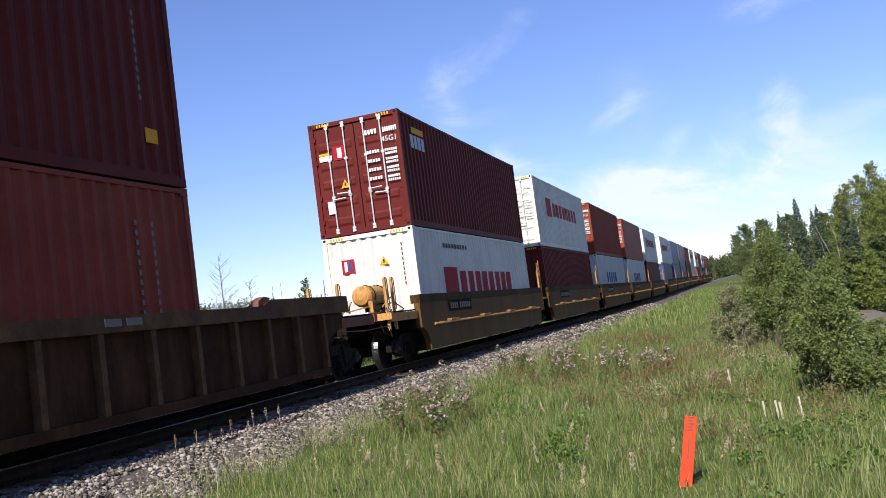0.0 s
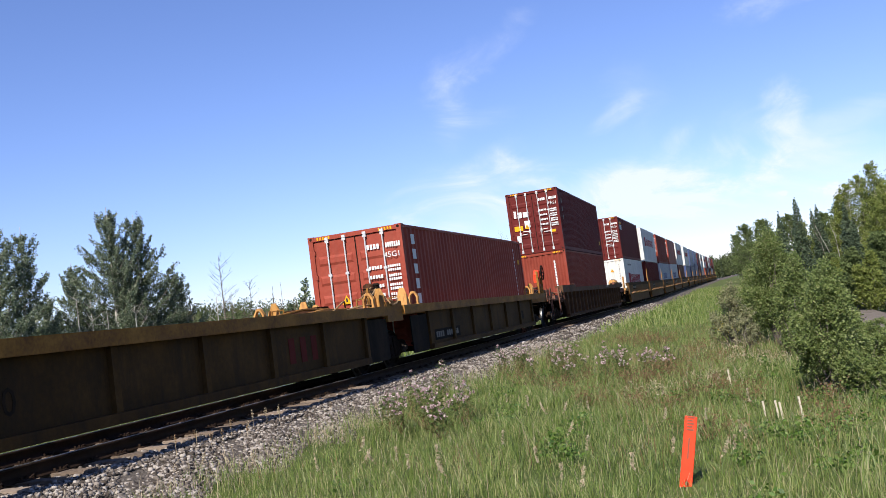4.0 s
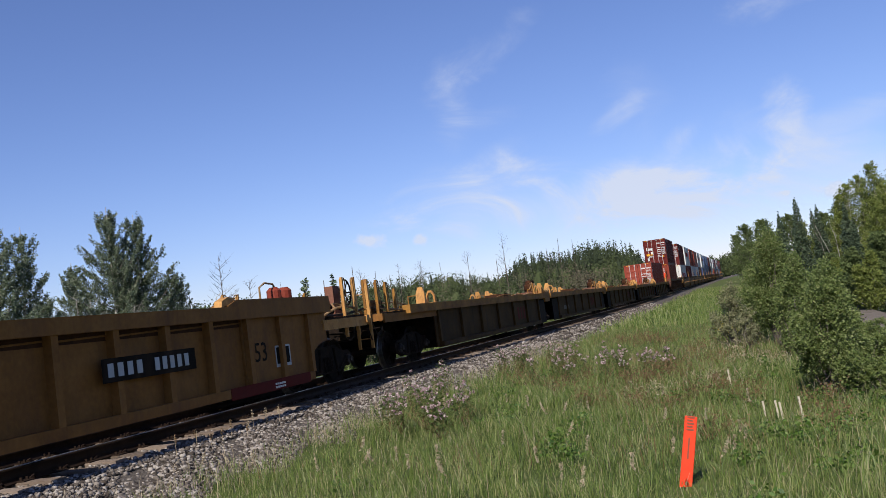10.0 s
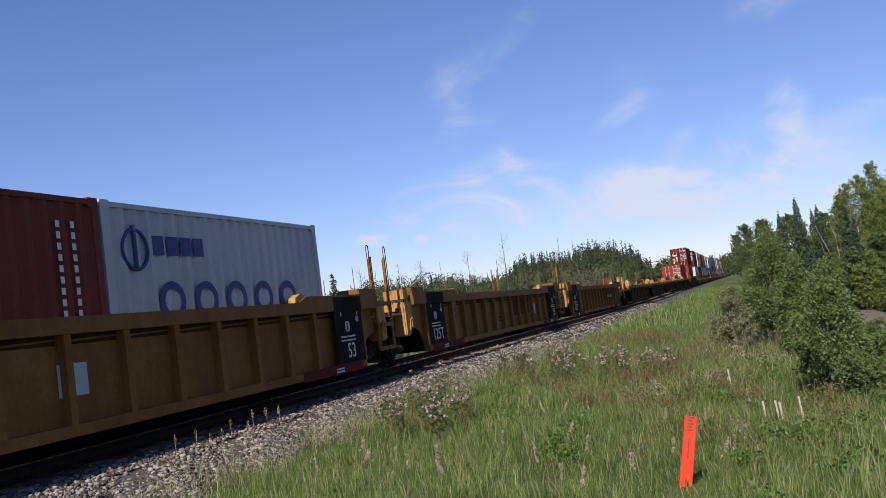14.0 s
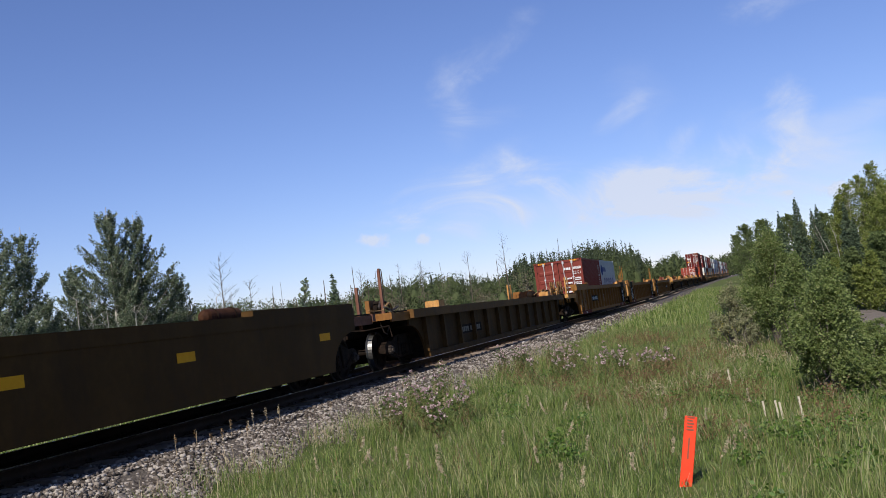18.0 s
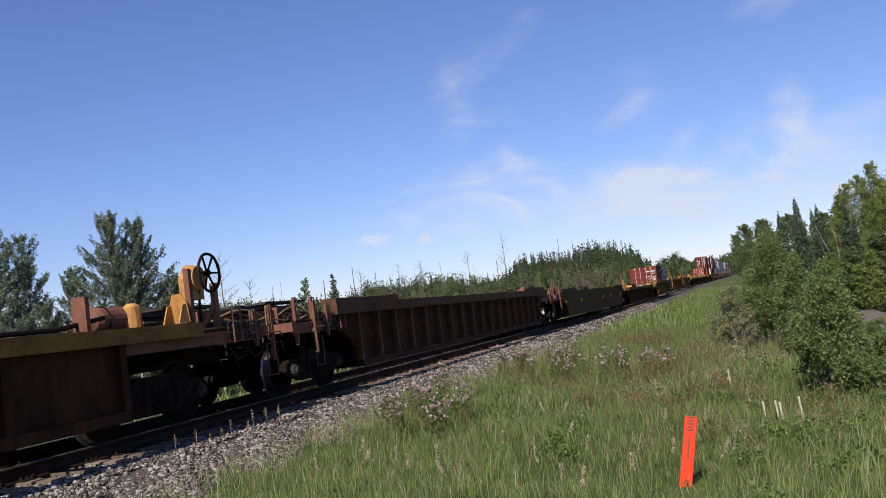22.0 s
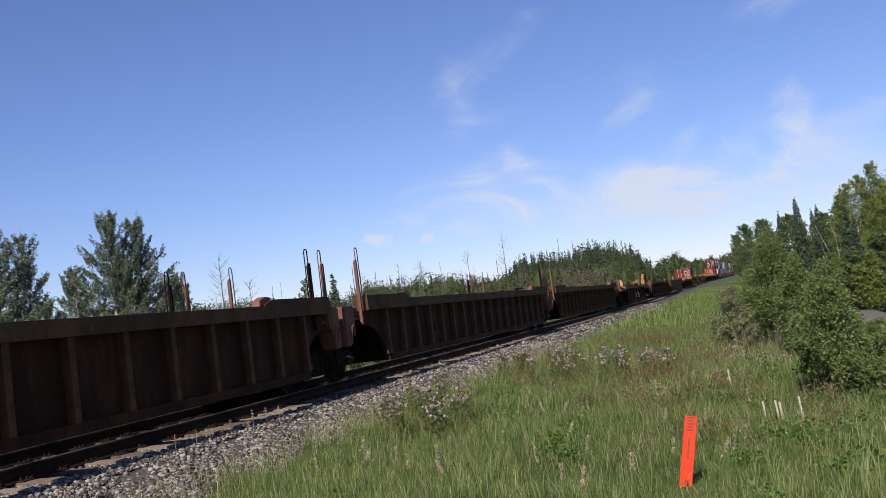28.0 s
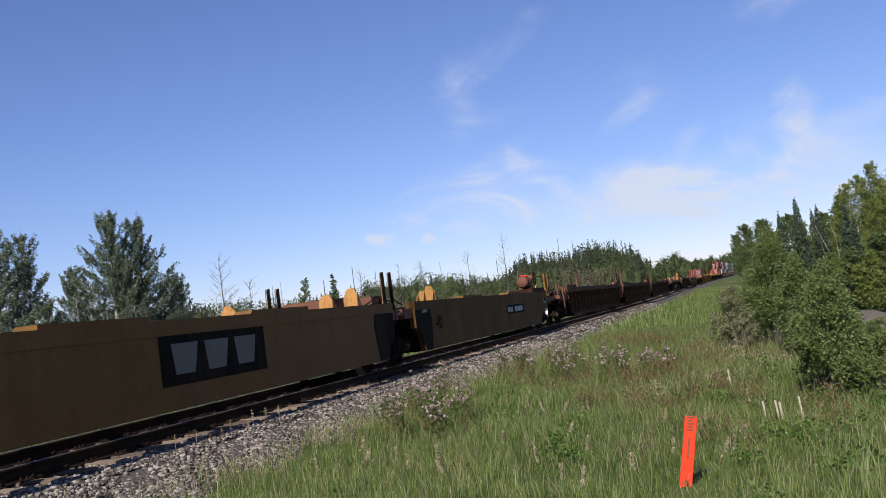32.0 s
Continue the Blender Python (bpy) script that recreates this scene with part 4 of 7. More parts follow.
def end_bars(c, x, z, n, w, h, rows=1, dz=0.1, mat="ink_white", y=0.012, gap=0.3):
    bm = fresh()
    for r in range(rows):
        for i in range(n):
            box(bm, x + i * w, x + i * w + w * (1 - gap), y - 0.003, y, z - r * dz, z - r * dz + h)
    return tagged(part("stencil", bm, M[mat], c), kind="stuff")


def side_bars(c, y0, z0, n, dy, h, mat, x=1.2195, gap=0.25, rows=1, dz=0.0, name="stencil"):
    return bars(c, n, y0, z0, dy, h, M[mat], x, name, gap, rows, dz)


def triangle_sign(c, x, z, s=0.24):
    bm = fresh()
    vs = [bm.verts.new((x - s / 2, 0.004, z)), bm.verts.new((x + s / 2, 0.004, z)), bm.verts.new((x, 0.004, z + s * 0.9))]
    bm.faces.new(vs)
    g = part("warning_sign", bm, M["sign_yellow"], c, "yellow warning triangle")
    part("warning_symbol", box(fresh(), x - 0.02, x + 0.02, -0.001, 0.002, z + 0.05, z + 0.14), M["ink_black"], g)


def door_markings(c, height, type_code):
    """Stencils on the right-hand door and stickers on the left-hand one."""
    h = height
    end_bars(c, 0.30, h - 0.52, 4, 0.085, 0.12, y=-0.02)
    end_bars(c, 0.78, h - 0.52, 7, 0.055, 0.12, y=-0.02)
    end_text(c, type_code, 0.93, h - 0.70, 0.19, y=-0.02)
    for i, z in enumerate((h - 1.0, h - 1.22, h - 1.44, h - 1.66)):
        end_bars(c, 0.30, z, 5, 0.07, 0.08, y=-0.02)
        end_bars(c, 0.78, z, 6, 0.055, 0.06, 2, 0.09, y=-0.02)
    triangle_sign(c, -0.38, h - 1.72)
    end_mark(c, -0.92, -0.72, h - 2.32, h - 2.0, "chrome", y=0.012)


# ---- the train ----
def run(car, u, length):
    MOVING.append((car, u, length, Matrix.Identity(4)))


def load(c, u, length, at_u, z):
    MOVING.append((c, u, length, Matrix.Translation((0, at_u - u, z))))


# BROWN: the recessed sheet is a darker brown than its ribs and chord
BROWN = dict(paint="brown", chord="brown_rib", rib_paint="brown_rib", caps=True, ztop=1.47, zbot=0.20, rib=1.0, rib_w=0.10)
# LOW: side yellow carries shade in its colour; the chord stays lighter and rusty
LOW = dict(bare_ends=True, paint="yellow_dirty_shaded", chord="chord", ztop=1.31, zbot=0.21, chord_h=0.19, rib=1.95, rib_w=0.12, joint_at=1.85, chord_over=1.7, front_over=0.95, deck_at=3.9, deck_over=2.1, arch=0.12, zarch=0.40, trim="yellow", rib_depth=0.07, truck_at=2.85)
DEEP = dict(bare_ends=True, paint="yellow", chord="yellow", ztop=1.49, zbot=0.19, chord_h=0.19, cap=3.45, rib=1.05, rib_w=0.11, joint_at=1.1, arch=0.85, zarch=0.80, deck_at=2.4, trim="bright", caps=True)
PLAIN = dict(bare_ends=True, paint="yellow_smooth", chord="yellow_smooth", smooth=True, ztop=1.37, zbot=0.20, joint_at=0.7, arch=0.5, zarch=0.76, deck_at=2.5, trim="brown_red", truck_at=2.2)


def brown_single():
    L, u = 24.1, -6.2
    car, ya, yb = well_car("dark brown ribbed well car carrying two stacked containers", L, "deck", "deck", BROWN)
    run(car, u, L)
    for y in (2.5, 2.9):
        plate_on(car, 12.6 + y, 12.9 + y, 1.34, 1.43, M["ink_grey"], 1.502, "paint_patch")
    c = container("orange-red corrugated container in the well of a car", 12.19, 2.896, "orange", "panel")
    load(c, u, L, -0.84, 0.34)
    end_bars(c, 0.62, 2.35, 1, 0.07, 0.10, 17, 0.125, y=0.018, gap=0)
    side_bars(c, 10.9, 2.3, 1, 0.07, 0.07, "ink_grey", 1.208, 0.3, 12, 0.13)
    side_bars(c, 11.25, 2.3, 1, 0.07, 0.07, "ink_grey", 1.208, 0.3, 12, 0.13)
    c = container("maroon corrugated container with white door stencils, stacked on another", 12.19, 2.896, "maroon", "doors")
    load(c, u, L, -0.84, 3.25)
    door_markings(c, 2.896, "45G1")
    for x, w, h in ((-0.93, 0.10, 0.34), (-0.76, 0.2, 0.26), (-0.50, 0.2, 0.24)):
        end_mark(c, x, x + w, 1.72, 1.72 + h, "ink_white", 0.012)
    end_mark(c, -0.98, -0.58, 1.12, 1.34, "sign_yellow", 0.012)
    end_mark(c, -0.48, -0.22, 1.24, 1.55, "ink_white", 0.012)
    end_mark(c, 0.72, 0.92, 0.86, 0.98, "sign_yellow", 0.012)
    side_bars(c, 0.82, 2.22, 1, 0.24, 0.22, "ink_grey", 1.208, 0.35, 3, 0.40, "logo")
    side_bars(c, 11.3, 2.3, 1, 0.07, 0.07, "ink_grey", 1.208, 0.3, 10, 0.13)
    plate_on(c, 11.35, 11.62, 0.55, 0.75, M["sign_yellow"], 1.21, "sticker")


def lathe_at(x, y, z):
    bm = lathe(fresh(), [(-0.18, 0.10), (-0.15, 0.17), (0.0, 0.19), (0.06, 0.13), (0.16, 0.12), (0.2, 0.05)], 12)
    bmesh.ops.transform(bm, matrix=Matrix.Translation((x, y, z)) @ Euler((0, -math.pi / 2, 0)).to_matrix().to_4x4(), verts=bm.verts)
    return bm


def joint_gear(car, y0, e):
    """Brake valves, pipes and the corner sheet on the platform over a shared truck."""
    if e > 0:
        v = part("brake_valve", lathe_at(0.6, y0 + 0.42, 1.70), M["brown"], car, "rusty brake valve")
        for dx, dy, z0, z1, r in ((0.0, 0.12, 1.42, 1.78, 0.12), (0.12, 0.30, 1.45, 1.84, 0.09), (-0.15, 0.36, 1.42, 1.72, 0.10)):
            part("valve_body", rod(rod(fresh(), (0.6 + dx, y0 + 0.28 + dy, z0), (0.6 + dx, y0 + 0.28 + dy, z1), r, r * 0.9, 10), (0.6 + dx, y0 + 0.28 + dy, z1), (0.6 + dx, y0 + 0.28 + dy, z1 + 0.05), r * 1.2, r * 0.7, 10), M["under" if dx else "brown"], v)
        part("valve_bracket", box(fresh(), 0.3, 1.0, y0 + 0.26, y0 + 0.9, 1.18, 1.44), M["brown_red"], v)
        for pts, r in (([(0.9, y0 - 0.9, 1.52), (0.9, y0 - 0.5, 1.64), (0.85, y0 - 0.05, 1.78), (0.7, y0 + 0.25, 1.76)], 0.02),
                       ([(1.0, y0 - 0.9, 1.46), (1.0, y0 - 0.4, 1.60), (0.95, y0 - 0.02, 1.73), (0.7, y0 + 0.3, 1.70)], 0.02),
                       ([(1.0, y0 - 0.10, 1.66), (1.0, y0 + 0.05, 1.55), (1.0, y0 + 0.25, 1.48), (1.0, y0 + 0.75, 1.45)], 0.026)):
            part("brake_pipe", tube(fresh(), pts, r, 7), M["hose"], car)
    else:
        # sheet stands upright; the lighter chord paint stands in for sunlight on it
        part("corner_sheet", box(fresh(), 1.36, 1.44, y0 - 0.77, y0 + 0.14, 0.98, 1.41), M["chord"], car, "rusty corner sheet, lightened as if sunlit")
        part("brake_pipe", tube(fresh(), [(1.2, y0 - 0.49, 1.66), (1.34, y0 - 0.54, 1.52), (1.46, y0 - 0.57, 1.37), (1.47, y0 - 0.50, 1.33), (1.47, y0 - 0.18, 1.37), (1.44, y0 - 0.05, 1.46)], 0.018, 6), M["hose"], car)
        part("hanger_plate", prism(fresh(), [(y0 - 1.1, 1.12), (y0 - 1.1, 1.50), (y0 - 1.06, 1.56), (y0 - 0.92, 1.56), (y0 - 0.84, 1.44), (y0 - 0.84, 1.12)], 1.40, 1.42), M["chord"], car)
        part("valve_box", box(fresh(), -0.9, -0.1, y0 - 0.9, y0 - 0.3, 1.15, 1.5), M["brown"], car)


def low_set():
    edges = [-6.2, -23.6, -39.1, -54.9, -70.7, -88.5]
    for i in range(5):
        f, r = edges[i], edges[i + 1]
        L = f - r
        front, rear = ("deck" if i == 0 else "joint"), ("deck" if i == 4 else "truck")
        lab = "grimy yellow low-sided well car, " + ("carrying one red container" if i == 0 else "empty")
        car, ya, yb = well_car(lab, L, rear, front, LOW)
        run(car, r, L)
        for e, y0, kind in ((1, 0, rear), (-1, L, front)):
            if kind != "deck":
                for s in (1, -1):
                    x = sorted((s * 1.363, s * 1.39))
                    part("end_panel", box(fresh(), *x, *sorted((y0 + e * 0.75, y0 + e * 1.85)), 0.21, 1.06), M["black"], car, "black-painted end panel")
                hoses(car, y0 + e * 0.9, 1.3, M["hose"], 7 * i + e, 2)
                joint_gear(car, y0, e)
                for x, z, r in ((0.55, 1.34, 0.05), (-0.3, 1.30, 0.06), (0.1, 1.42, 0.025)):
                    part("brake_pipe", tube(fresh(), [(x, y0 + e * 0.5, z - 0.1), (x, y0 + e * 0.7, z), (x + 0.1, y0 + e * 2.2, z + 0.02), (x + 0.12, y0 + e * 3.3, z - 0.06)], r), M["chord" if x > 0 else "under"], car)
                if e < 0:
                    post(car, 1.0, y0 - 0.62, 1.12, 1.75, M["chord"], 1)
            else:
                for x, d, top in ((1.25, 0.55, 1.9), (1.28, 1.0, 1.85), (0.9, 0.7, 1.95), (0.3, 0.6, 1.9), (-0.5, 0.7, 1.85), (1.28, 1.5, 1.7)):
                    if i == 4:
                        post(car, x, y0 + e * d, 1.0, top, M["chord"], e)
                for s in (1, -1):
                    part("end_panel", box(fresh(), *sorted((s * 1.34, s * 1.37)), *sorted((y0 + e * 3.78, y0 + e * 3.96)), 0.22, 1.06), M["yellow_dirty_shaded"], car)
            for s in (1, -1):
                w = 0.66 if kind != "deck" else 3.2
                guide(car, s * 1.24 + 0.10, y0 + e * w, 1.31, M["bright"], e, 0.40, 0.18)
                open_guide(car, s * 1.26 + 0.10, y0 + e * (w + 0.72), 1.32, M["bright"])
                part("guide_frame", tube(fresh(), [(s * 1.0 - 0.14, y0 + e * (w + 0.3), 1.2), (s * 1.0 - 0.14, y0 + e * (w + 0.3), 1.53), (s * 1.0 + 0.14, y0 + e * (w + 0.3), 1.53), (s * 1.0 + 0.14, y0 + e * (w + 0.3), 1.2)], 0.022, 4), M["chord"], car)
            part("cross_beam", box(box(fresh(), -1.2, 1.2, *sorted((y0 + e * (w - 0.05), y0 + e * (w + 0.05))), 1.12, 1.24), -1.2, 1.2, *sorted((y0 + e * (w + 0.6), y0 + e * (w + 0.7))), 1.12, 1.24), M["yellow"], car)
        if i == 0:
            brake_stand(car, 1.22, L - 1.6, 1.12, "chord")
            plate_on(car, 2.4, 4.5, 0.40, 0.66, M["black"], 1.362, "number_panel")
            bars(car, 4, 2.5, 0.46, 0.16, 0.14, M["ink_grey"], 1.368)
            bars(car, 6, 3.35, 0.46, 0.17, 0.14, M["ink_grey"], 1.368)
            plate_on(car, L - 5.8, L - 5.3, 0.50, 0.78, M["black"], 1.362, "sign_panel")
        else:
            lettering("40", 0.42, M["black"], car, Matrix.Translation((1.364, 4.1, 0.66)) @ SIDE)
            bars(car, 3, L - 5.2, 0.5, 0.42, 0.42, M["maroon_band"], 1.364, "faded_logo", 0.5)
            if i == 3:
                bars(car, 6, 3.3, 0.56, 0.2, 0.16, M["ink_grey"], 1.364)
        if i == 0:
            c = container("red corrugated container with white door stencils in a low well car", 12.19, 2.896, "red", "doors")
            load(c, r, L, -22.15, 0.36)
            door_markings(c, 2.896, "45G1")
            side_bars(c, 0.62, 2.42, 1, 0.30, 0.24, "ink_white", 1.208, 0.2, 6, 0.36, "logo")
            side_bars(c, 11.0, 2.5, 1, 0.10, 0.09, "ink_white", 1.208, 0.3, 12, 0.14)
            plate_on(c, 11.5, 11.75, 2.05, 2.2, M["sign_yellow"], 1.21, "sticker")


def deep_set():
    edges = [-88.5, -110.1, -129.9, -151.6]
    for i in range(3):
        f, r = edges[i], edges[i + 1]
        L = f - r
        front, rear = ("deck" if i == 0 else "joint"), ("deck" if i == 2 else "truck")
        lab = "yellow ribbed well car, " + ("carrying two short containers end to end" if i == 2 else "empty")
        car, ya, yb = well_car(lab, L, rear, front, DEEP)
        run(car, r, L)
        for e, y0, kind in ((1, 0, rear), (-1, L, front)):
            w0 = ya if e > 0 else yb
            part("maroon_band", box(fresh(), 1.472, 1.476, *sorted((w0 + e * 1.05, w0 + e * 3.6)), 0.16, 0.33), M["maroon_band"], car)
            bars(car, 5, min(w0 + e * 1.9, w0 + e * 2.3), 0.24, 0.07, 0.03, M["ink_white"], 1.478, rows=2, dz=0.05)
            if kind != "deck":
                a, b = sorted((w0 + e * 0.90, w0 + e * 2.16))
                plate_on(car, a, b, 0.33, 1.30, M["black"], 1.48, "sign_panel", "black load-limit panel")
                part("sign_top", box(fresh(), 1.2, 1.506, a, b, 1.27, 1.553), M["black"], car)
                for k in (0.22, 0.82):
                    part("white_mark", box(fresh(), 1.487, 1.490, a + k * (b - a), a + k * (b - a) + 0.035, 1.2, 1.42), M["ink_white"], car)
                lettering("125T" if e > 0 else "53", 0.39, M["ink_white"], car, Matrix.Translation((1.487, (a + b) / 2, 0.54)) @ SIDE)
                lettering("48", 0.16, M["ink_white"], car, Matrix.Translation((1.487, b - 0.25, 1.12)) @ SIDE)
                part("emblem", ring(ring(fresh(), (1.486, (a + b) / 2 - 0.1, 1.0), 0.085, 0.016), (1.486, (a + b) / 2 - 0.1, 1.0), 0.04, 0.01), M["chrome"], car)
                bars(car, 12, a + 0.2, 0.80, 0.055, 0.03, M["chrome"], 1.485, rows=2, dz=0.07)
                if e < 0:
                    bm = fresh()
                    for z0, z1 in ((1.33, 1.42), (0.90, 0.98), (0.42, 0.50)):
                        box(bm, 1.41, 1.45, y0 - 1.12, y0 - 0.20, z0, z1)
                    for q in (1.12, 0.30):
                        box(bm, 1.412, 1.448, y0 - q, y0 - q + 0.10, 0.50, 1.33)
                    part("side_frame", bm, M["yellow"], car, "open yellow frame beside the joint")
                deck_plate = box(fresh(), 0.2, 1.25, *sorted((y0 + e * 0.72, y0 + e * 0.78)), 0.92, 1.36)
                part("end_plate", deck_plate, M["bright"], car)
                for s in (1, -1):
                    fender(car, y0 + e * 0.60, e, M["bright"], 1.36 * s if s > 0 else -0.98)
                    a, b = sorted((y0 + e * 0.68, y0 + e * 0.94))
                    if e > 0:
                        hood = box(fresh(), *sorted((s * 0.95, s * 1.42)), a, b, 1.45, 1.66)
                        box(hood, *sorted((s * 1.38, s * 1.42)), a + 0.14, b, 1.12, 1.45)
                        box(hood, *sorted((s * 0.95, s * 0.99)), a + 0.14, b, 1.12, 1.45)
                        part("hood", hood, M["bright"], car)
                        tread_plate(car, *sorted((s * 0.5, s * 1.3)), b + 0.1, b + 0.9, 1.70, M["bearing"])
                    a, b = sorted((w0 + e * 0.0, w0 + e * 0.85))
                    top = box(fresh(), *sorted((s * 1.0, s * 1.47)), a, b, 1.545, 1.70)
                    bmesh.ops.bevel(top, geom=top.edges[:], offset=0.02, segments=2, affect="EDGES")
                    part("end_hood", top, M["yellow"], car)
                    post(car, s * 1.30, y0 + (0.06 if e > 0 else -0.74), 0.85, 2.62, M["chord"], e)
            else:
                for s in (1, -1):
                    post(car, s * 1.30, y0 + e * 0.75, 0.8, 1.95, M["bright"], e)
                    post(car, s * 1.30, y0 + e * 1.32, 0.8, 1.95, M["bright"], -e)
                hoses(car, y0 + e * 1.0, 1.35, M["hose"], 90 + e, 4, 1.2)
                part("end_sheet", box(fresh(), 1.362, 1.400, *sorted((w0 + e * 0.86, w0 + e * 3.0)), 0.32, 1.30), M["yellow"], car)
                lettering("53", 0.42, M["black"], car, Matrix.Translation((1.403, w0 + e * 2.5, 0.76)) @ SIDE)
                fr = plate_on(car, *sorted((w0 + e * 1.55, w0 + e * 2.05)), 0.50, 0.84, M["grey"], 1.4025, "label_frame", "white-framed dark label plate")
                for q in (0.03, 0.26):
                    part("label_field", box(fresh(), 1.4065, 1.410, *sorted((w0 + e * (1.56 + q), w0 + e * (1.77 + q - 0.01))), 0.55, 0.81), M["black"], fr)
        slot = mesh_of("slot", box(fresh(), 1.361, 1.365, 0.09, 0.96, 1.19, 1.30), M["brown"])
        pipe = mesh_of("slot_bar", rod(fresh(), (1.375, 0.07, 1.23), (1.375, 0.95, 1.25), 0.013, seg=6), M["yellow"])
        n = max(2, round((yb - ya - 1.7) / 1.05))
        for j in range(n):
            for nm, me in (("slot", slot), ("slot_bar", pipe)):
                o = new(nm, me)
                o.parent, o.location = car, (0, ya + 0.85 + (yb - ya - 1.7) * j / n, 0)
        for y in {0: (7.05,), 1: (13.8,), 2: (11.4,)}[i]:
            plate_on(car, y, y + 0.48, 0.62, 0.98, M["grey"], 1.372, "label_plate")
        wide = part("wide_rib", box(fresh(), 1.362, 1.474, 4.04, 4.36, 0.33, 1.30), M["yellow"], car)
        for word, z in (("30", 1.07), ("40", 0.91)):
            lettering(word, 0.13, M["ink_black"], wide, Matrix.Translation((1.476, 4.2, z)) @ SIDE)
        if i != 1:
            y = 13.1 if i == 0 else 6.8
            y -= 0.2
            plate_on(car, y, y + 1.9, 0.70, 0.98, M["black"], 1.474, "number_panel")
            bars(car, 4, y + 0.10, 0.76, 0.18, 0.16, M["grey"], 1.479, gap=0.42)
            bars(car, 5, y + 1.0, 0.76, 0.16, 0.16, M["grey"], 1.479, gap=0.42)
        bars(car, 4, 9.0, 0.66, 0.11, 0.05, M["brown"], 1.372, rows=2, dz=0.1)
        bars(car, 3, 5.2, 0.60, 0.13, 0.07, M["brown"], 1.372, rows=2, dz=0.12)
        if i == 1:
            bars(car, 3, 11.0, 0.66, 0.88, 0.52, M["maroon_band"], 1.374, "faded_logo", 0.35)
        reservoir(car, -0.6, L * 0.5 - 9.0 if i else 0.7, 1.36, 0.9, 0.16, M["under"])
        if i == 0:
            hand_wheel(car, 1.0, L - 0.5, 1.68, 0.26, M["black"], "spoked black hand-brake wheel")
            part("brake_housing", box(fresh(), 0.62, 0.8, L - 0.66, L - 0.34, 1.14, 1.84), M["brown_red"], car)
            for y in (L - 2.75, L - 2.35):
                part("brake_cylinder", rod(rod(fresh(), (0.6, y, 1.40), (0.6, y, 1.80), 0.13, 0.13, 12), (0.6, y, 1.80), (0.6, y, 1.86), 0.13, 0.07, 12), M["orange"], car, "faded orange-red cylinder")
            part("guard_rail", tube(fresh(), [(0.62, L - 3.3, 1.5), (0.62, L - 3.3, 1.86), (0.62, L - 3.1, 1.94), (0.62, L - 2.8, 1.92), (0.62, L - 2.7, 1.8)], 0.018, 6), M["hose"], car)
            ladder_y = L - 0.32
            for x in (1.38, 1.1):
                part("stile", box(fresh(), x - 0.03, x + 0.03, ladder_y - 0.02, ladder_y + 0.02, 0.5, 1.9), M["bright"], car)
            for z in (0.7, 1.0, 1.3, 1.6):
                part("rung", rod(fresh(), (1.1, ladder_y, z), (1.38, ladder_y, z), 0.013, seg=6), M["bright"], car)
        if i == 2:
            c = container("red short container with white stencils in a yellow well car", 6.058, 2.591, "brick", "doors")
            load(c, r, L, -145.1, 0.34)
            door_markings(c, 2.591, "22G1")
            side_bars(c, 5.3, 2.2, 1, 0.09, 0.08, "ink_white", 1.208, 0.3, 9, 0.13)
            side_bars(c, 5.55, 2.2, 1, 0.09, 0.08, "ink_white", 1.208, 0.3, 9, 0.13)
            c = container("grey short container with large blue letters in a yellow well car", 6.058, 2.591, "grey", "panel")
            load(c, r, L, -139.0, 0.34)
            side_bars(c, 1.0, 1.92, 4, 0.32, 0.26, "ink_blue", 1.208, 0.2, name="logo")
            for k in range(5):
                bm = fresh()
                for j in range(20):
                    p, q = 2 * math.pi * j / 20, 2 * math.pi * (j + 1) / 20
                    prism(bm, [(1.34 + 0.84 * k + r * 0.30 * math.cos(g), 1.30 + r * 0.27 * math.sin(g)) for r, g in ((1, p), (1, q), (0.62, q), (0.62, p))], 1.208, 1.211)
                part("logo", bm, M["ink_blue"], c)
            part("emblem", ring(rod(fresh(), (1.208, 0.62, 1.7), (1.208, 0.62, 2.3), 0.03), (1.209, 0.62, 1.98), 0.26, 0.025), M["ink_blue"], c)


def grimy_single():
    L, u = 21.3, -172.9
    car, ya, yb = well_car("grimy dark yellow ribbed well car, empty", L, "deck", "deck", dict(bare_ends=True, paint="yellow_dirty_shaded", chord="yellow_stained", ztop=1.20, zbot=0.06, rib=1.35, rib_w=0.10, deck_at=1.6, arch=0.9, trim="yellow", zarch=0.85))
    run(car, u, L)
    post(car, 1.2, 0.55, 1.1, 2.15, M["brown_red"])
    for y in (3.6, 17.2):
        part("ear", prism(fresh(), [(y, 1.2), (y, 1.36), (y + 0.42, 1.36), (y + 0.5, 1.2)], 1.1, 1.46), M["bright"], car)
    for x in (1.35, 1.05):
        for y in (L - 0.5, L - 0.95, L - 1.3):
            post(car, x, y, 0.75, 1.75, M["yellow"], -1)
    plate_on(car, 5.45, 7.5, 0.42, 0.66, M["black"], 1.362, "number_panel")
    bars(car, 4, 5.55, 0.47, 0.17, 0.13, M["ink_grey"], 1.368)
    bars(car, 6, 6.35, 0.47, 0.17, 0.13, M["ink_grey"], 1.368)
    hoses(car, L - 1.0, 1.3, M["hose"], 33, 3)


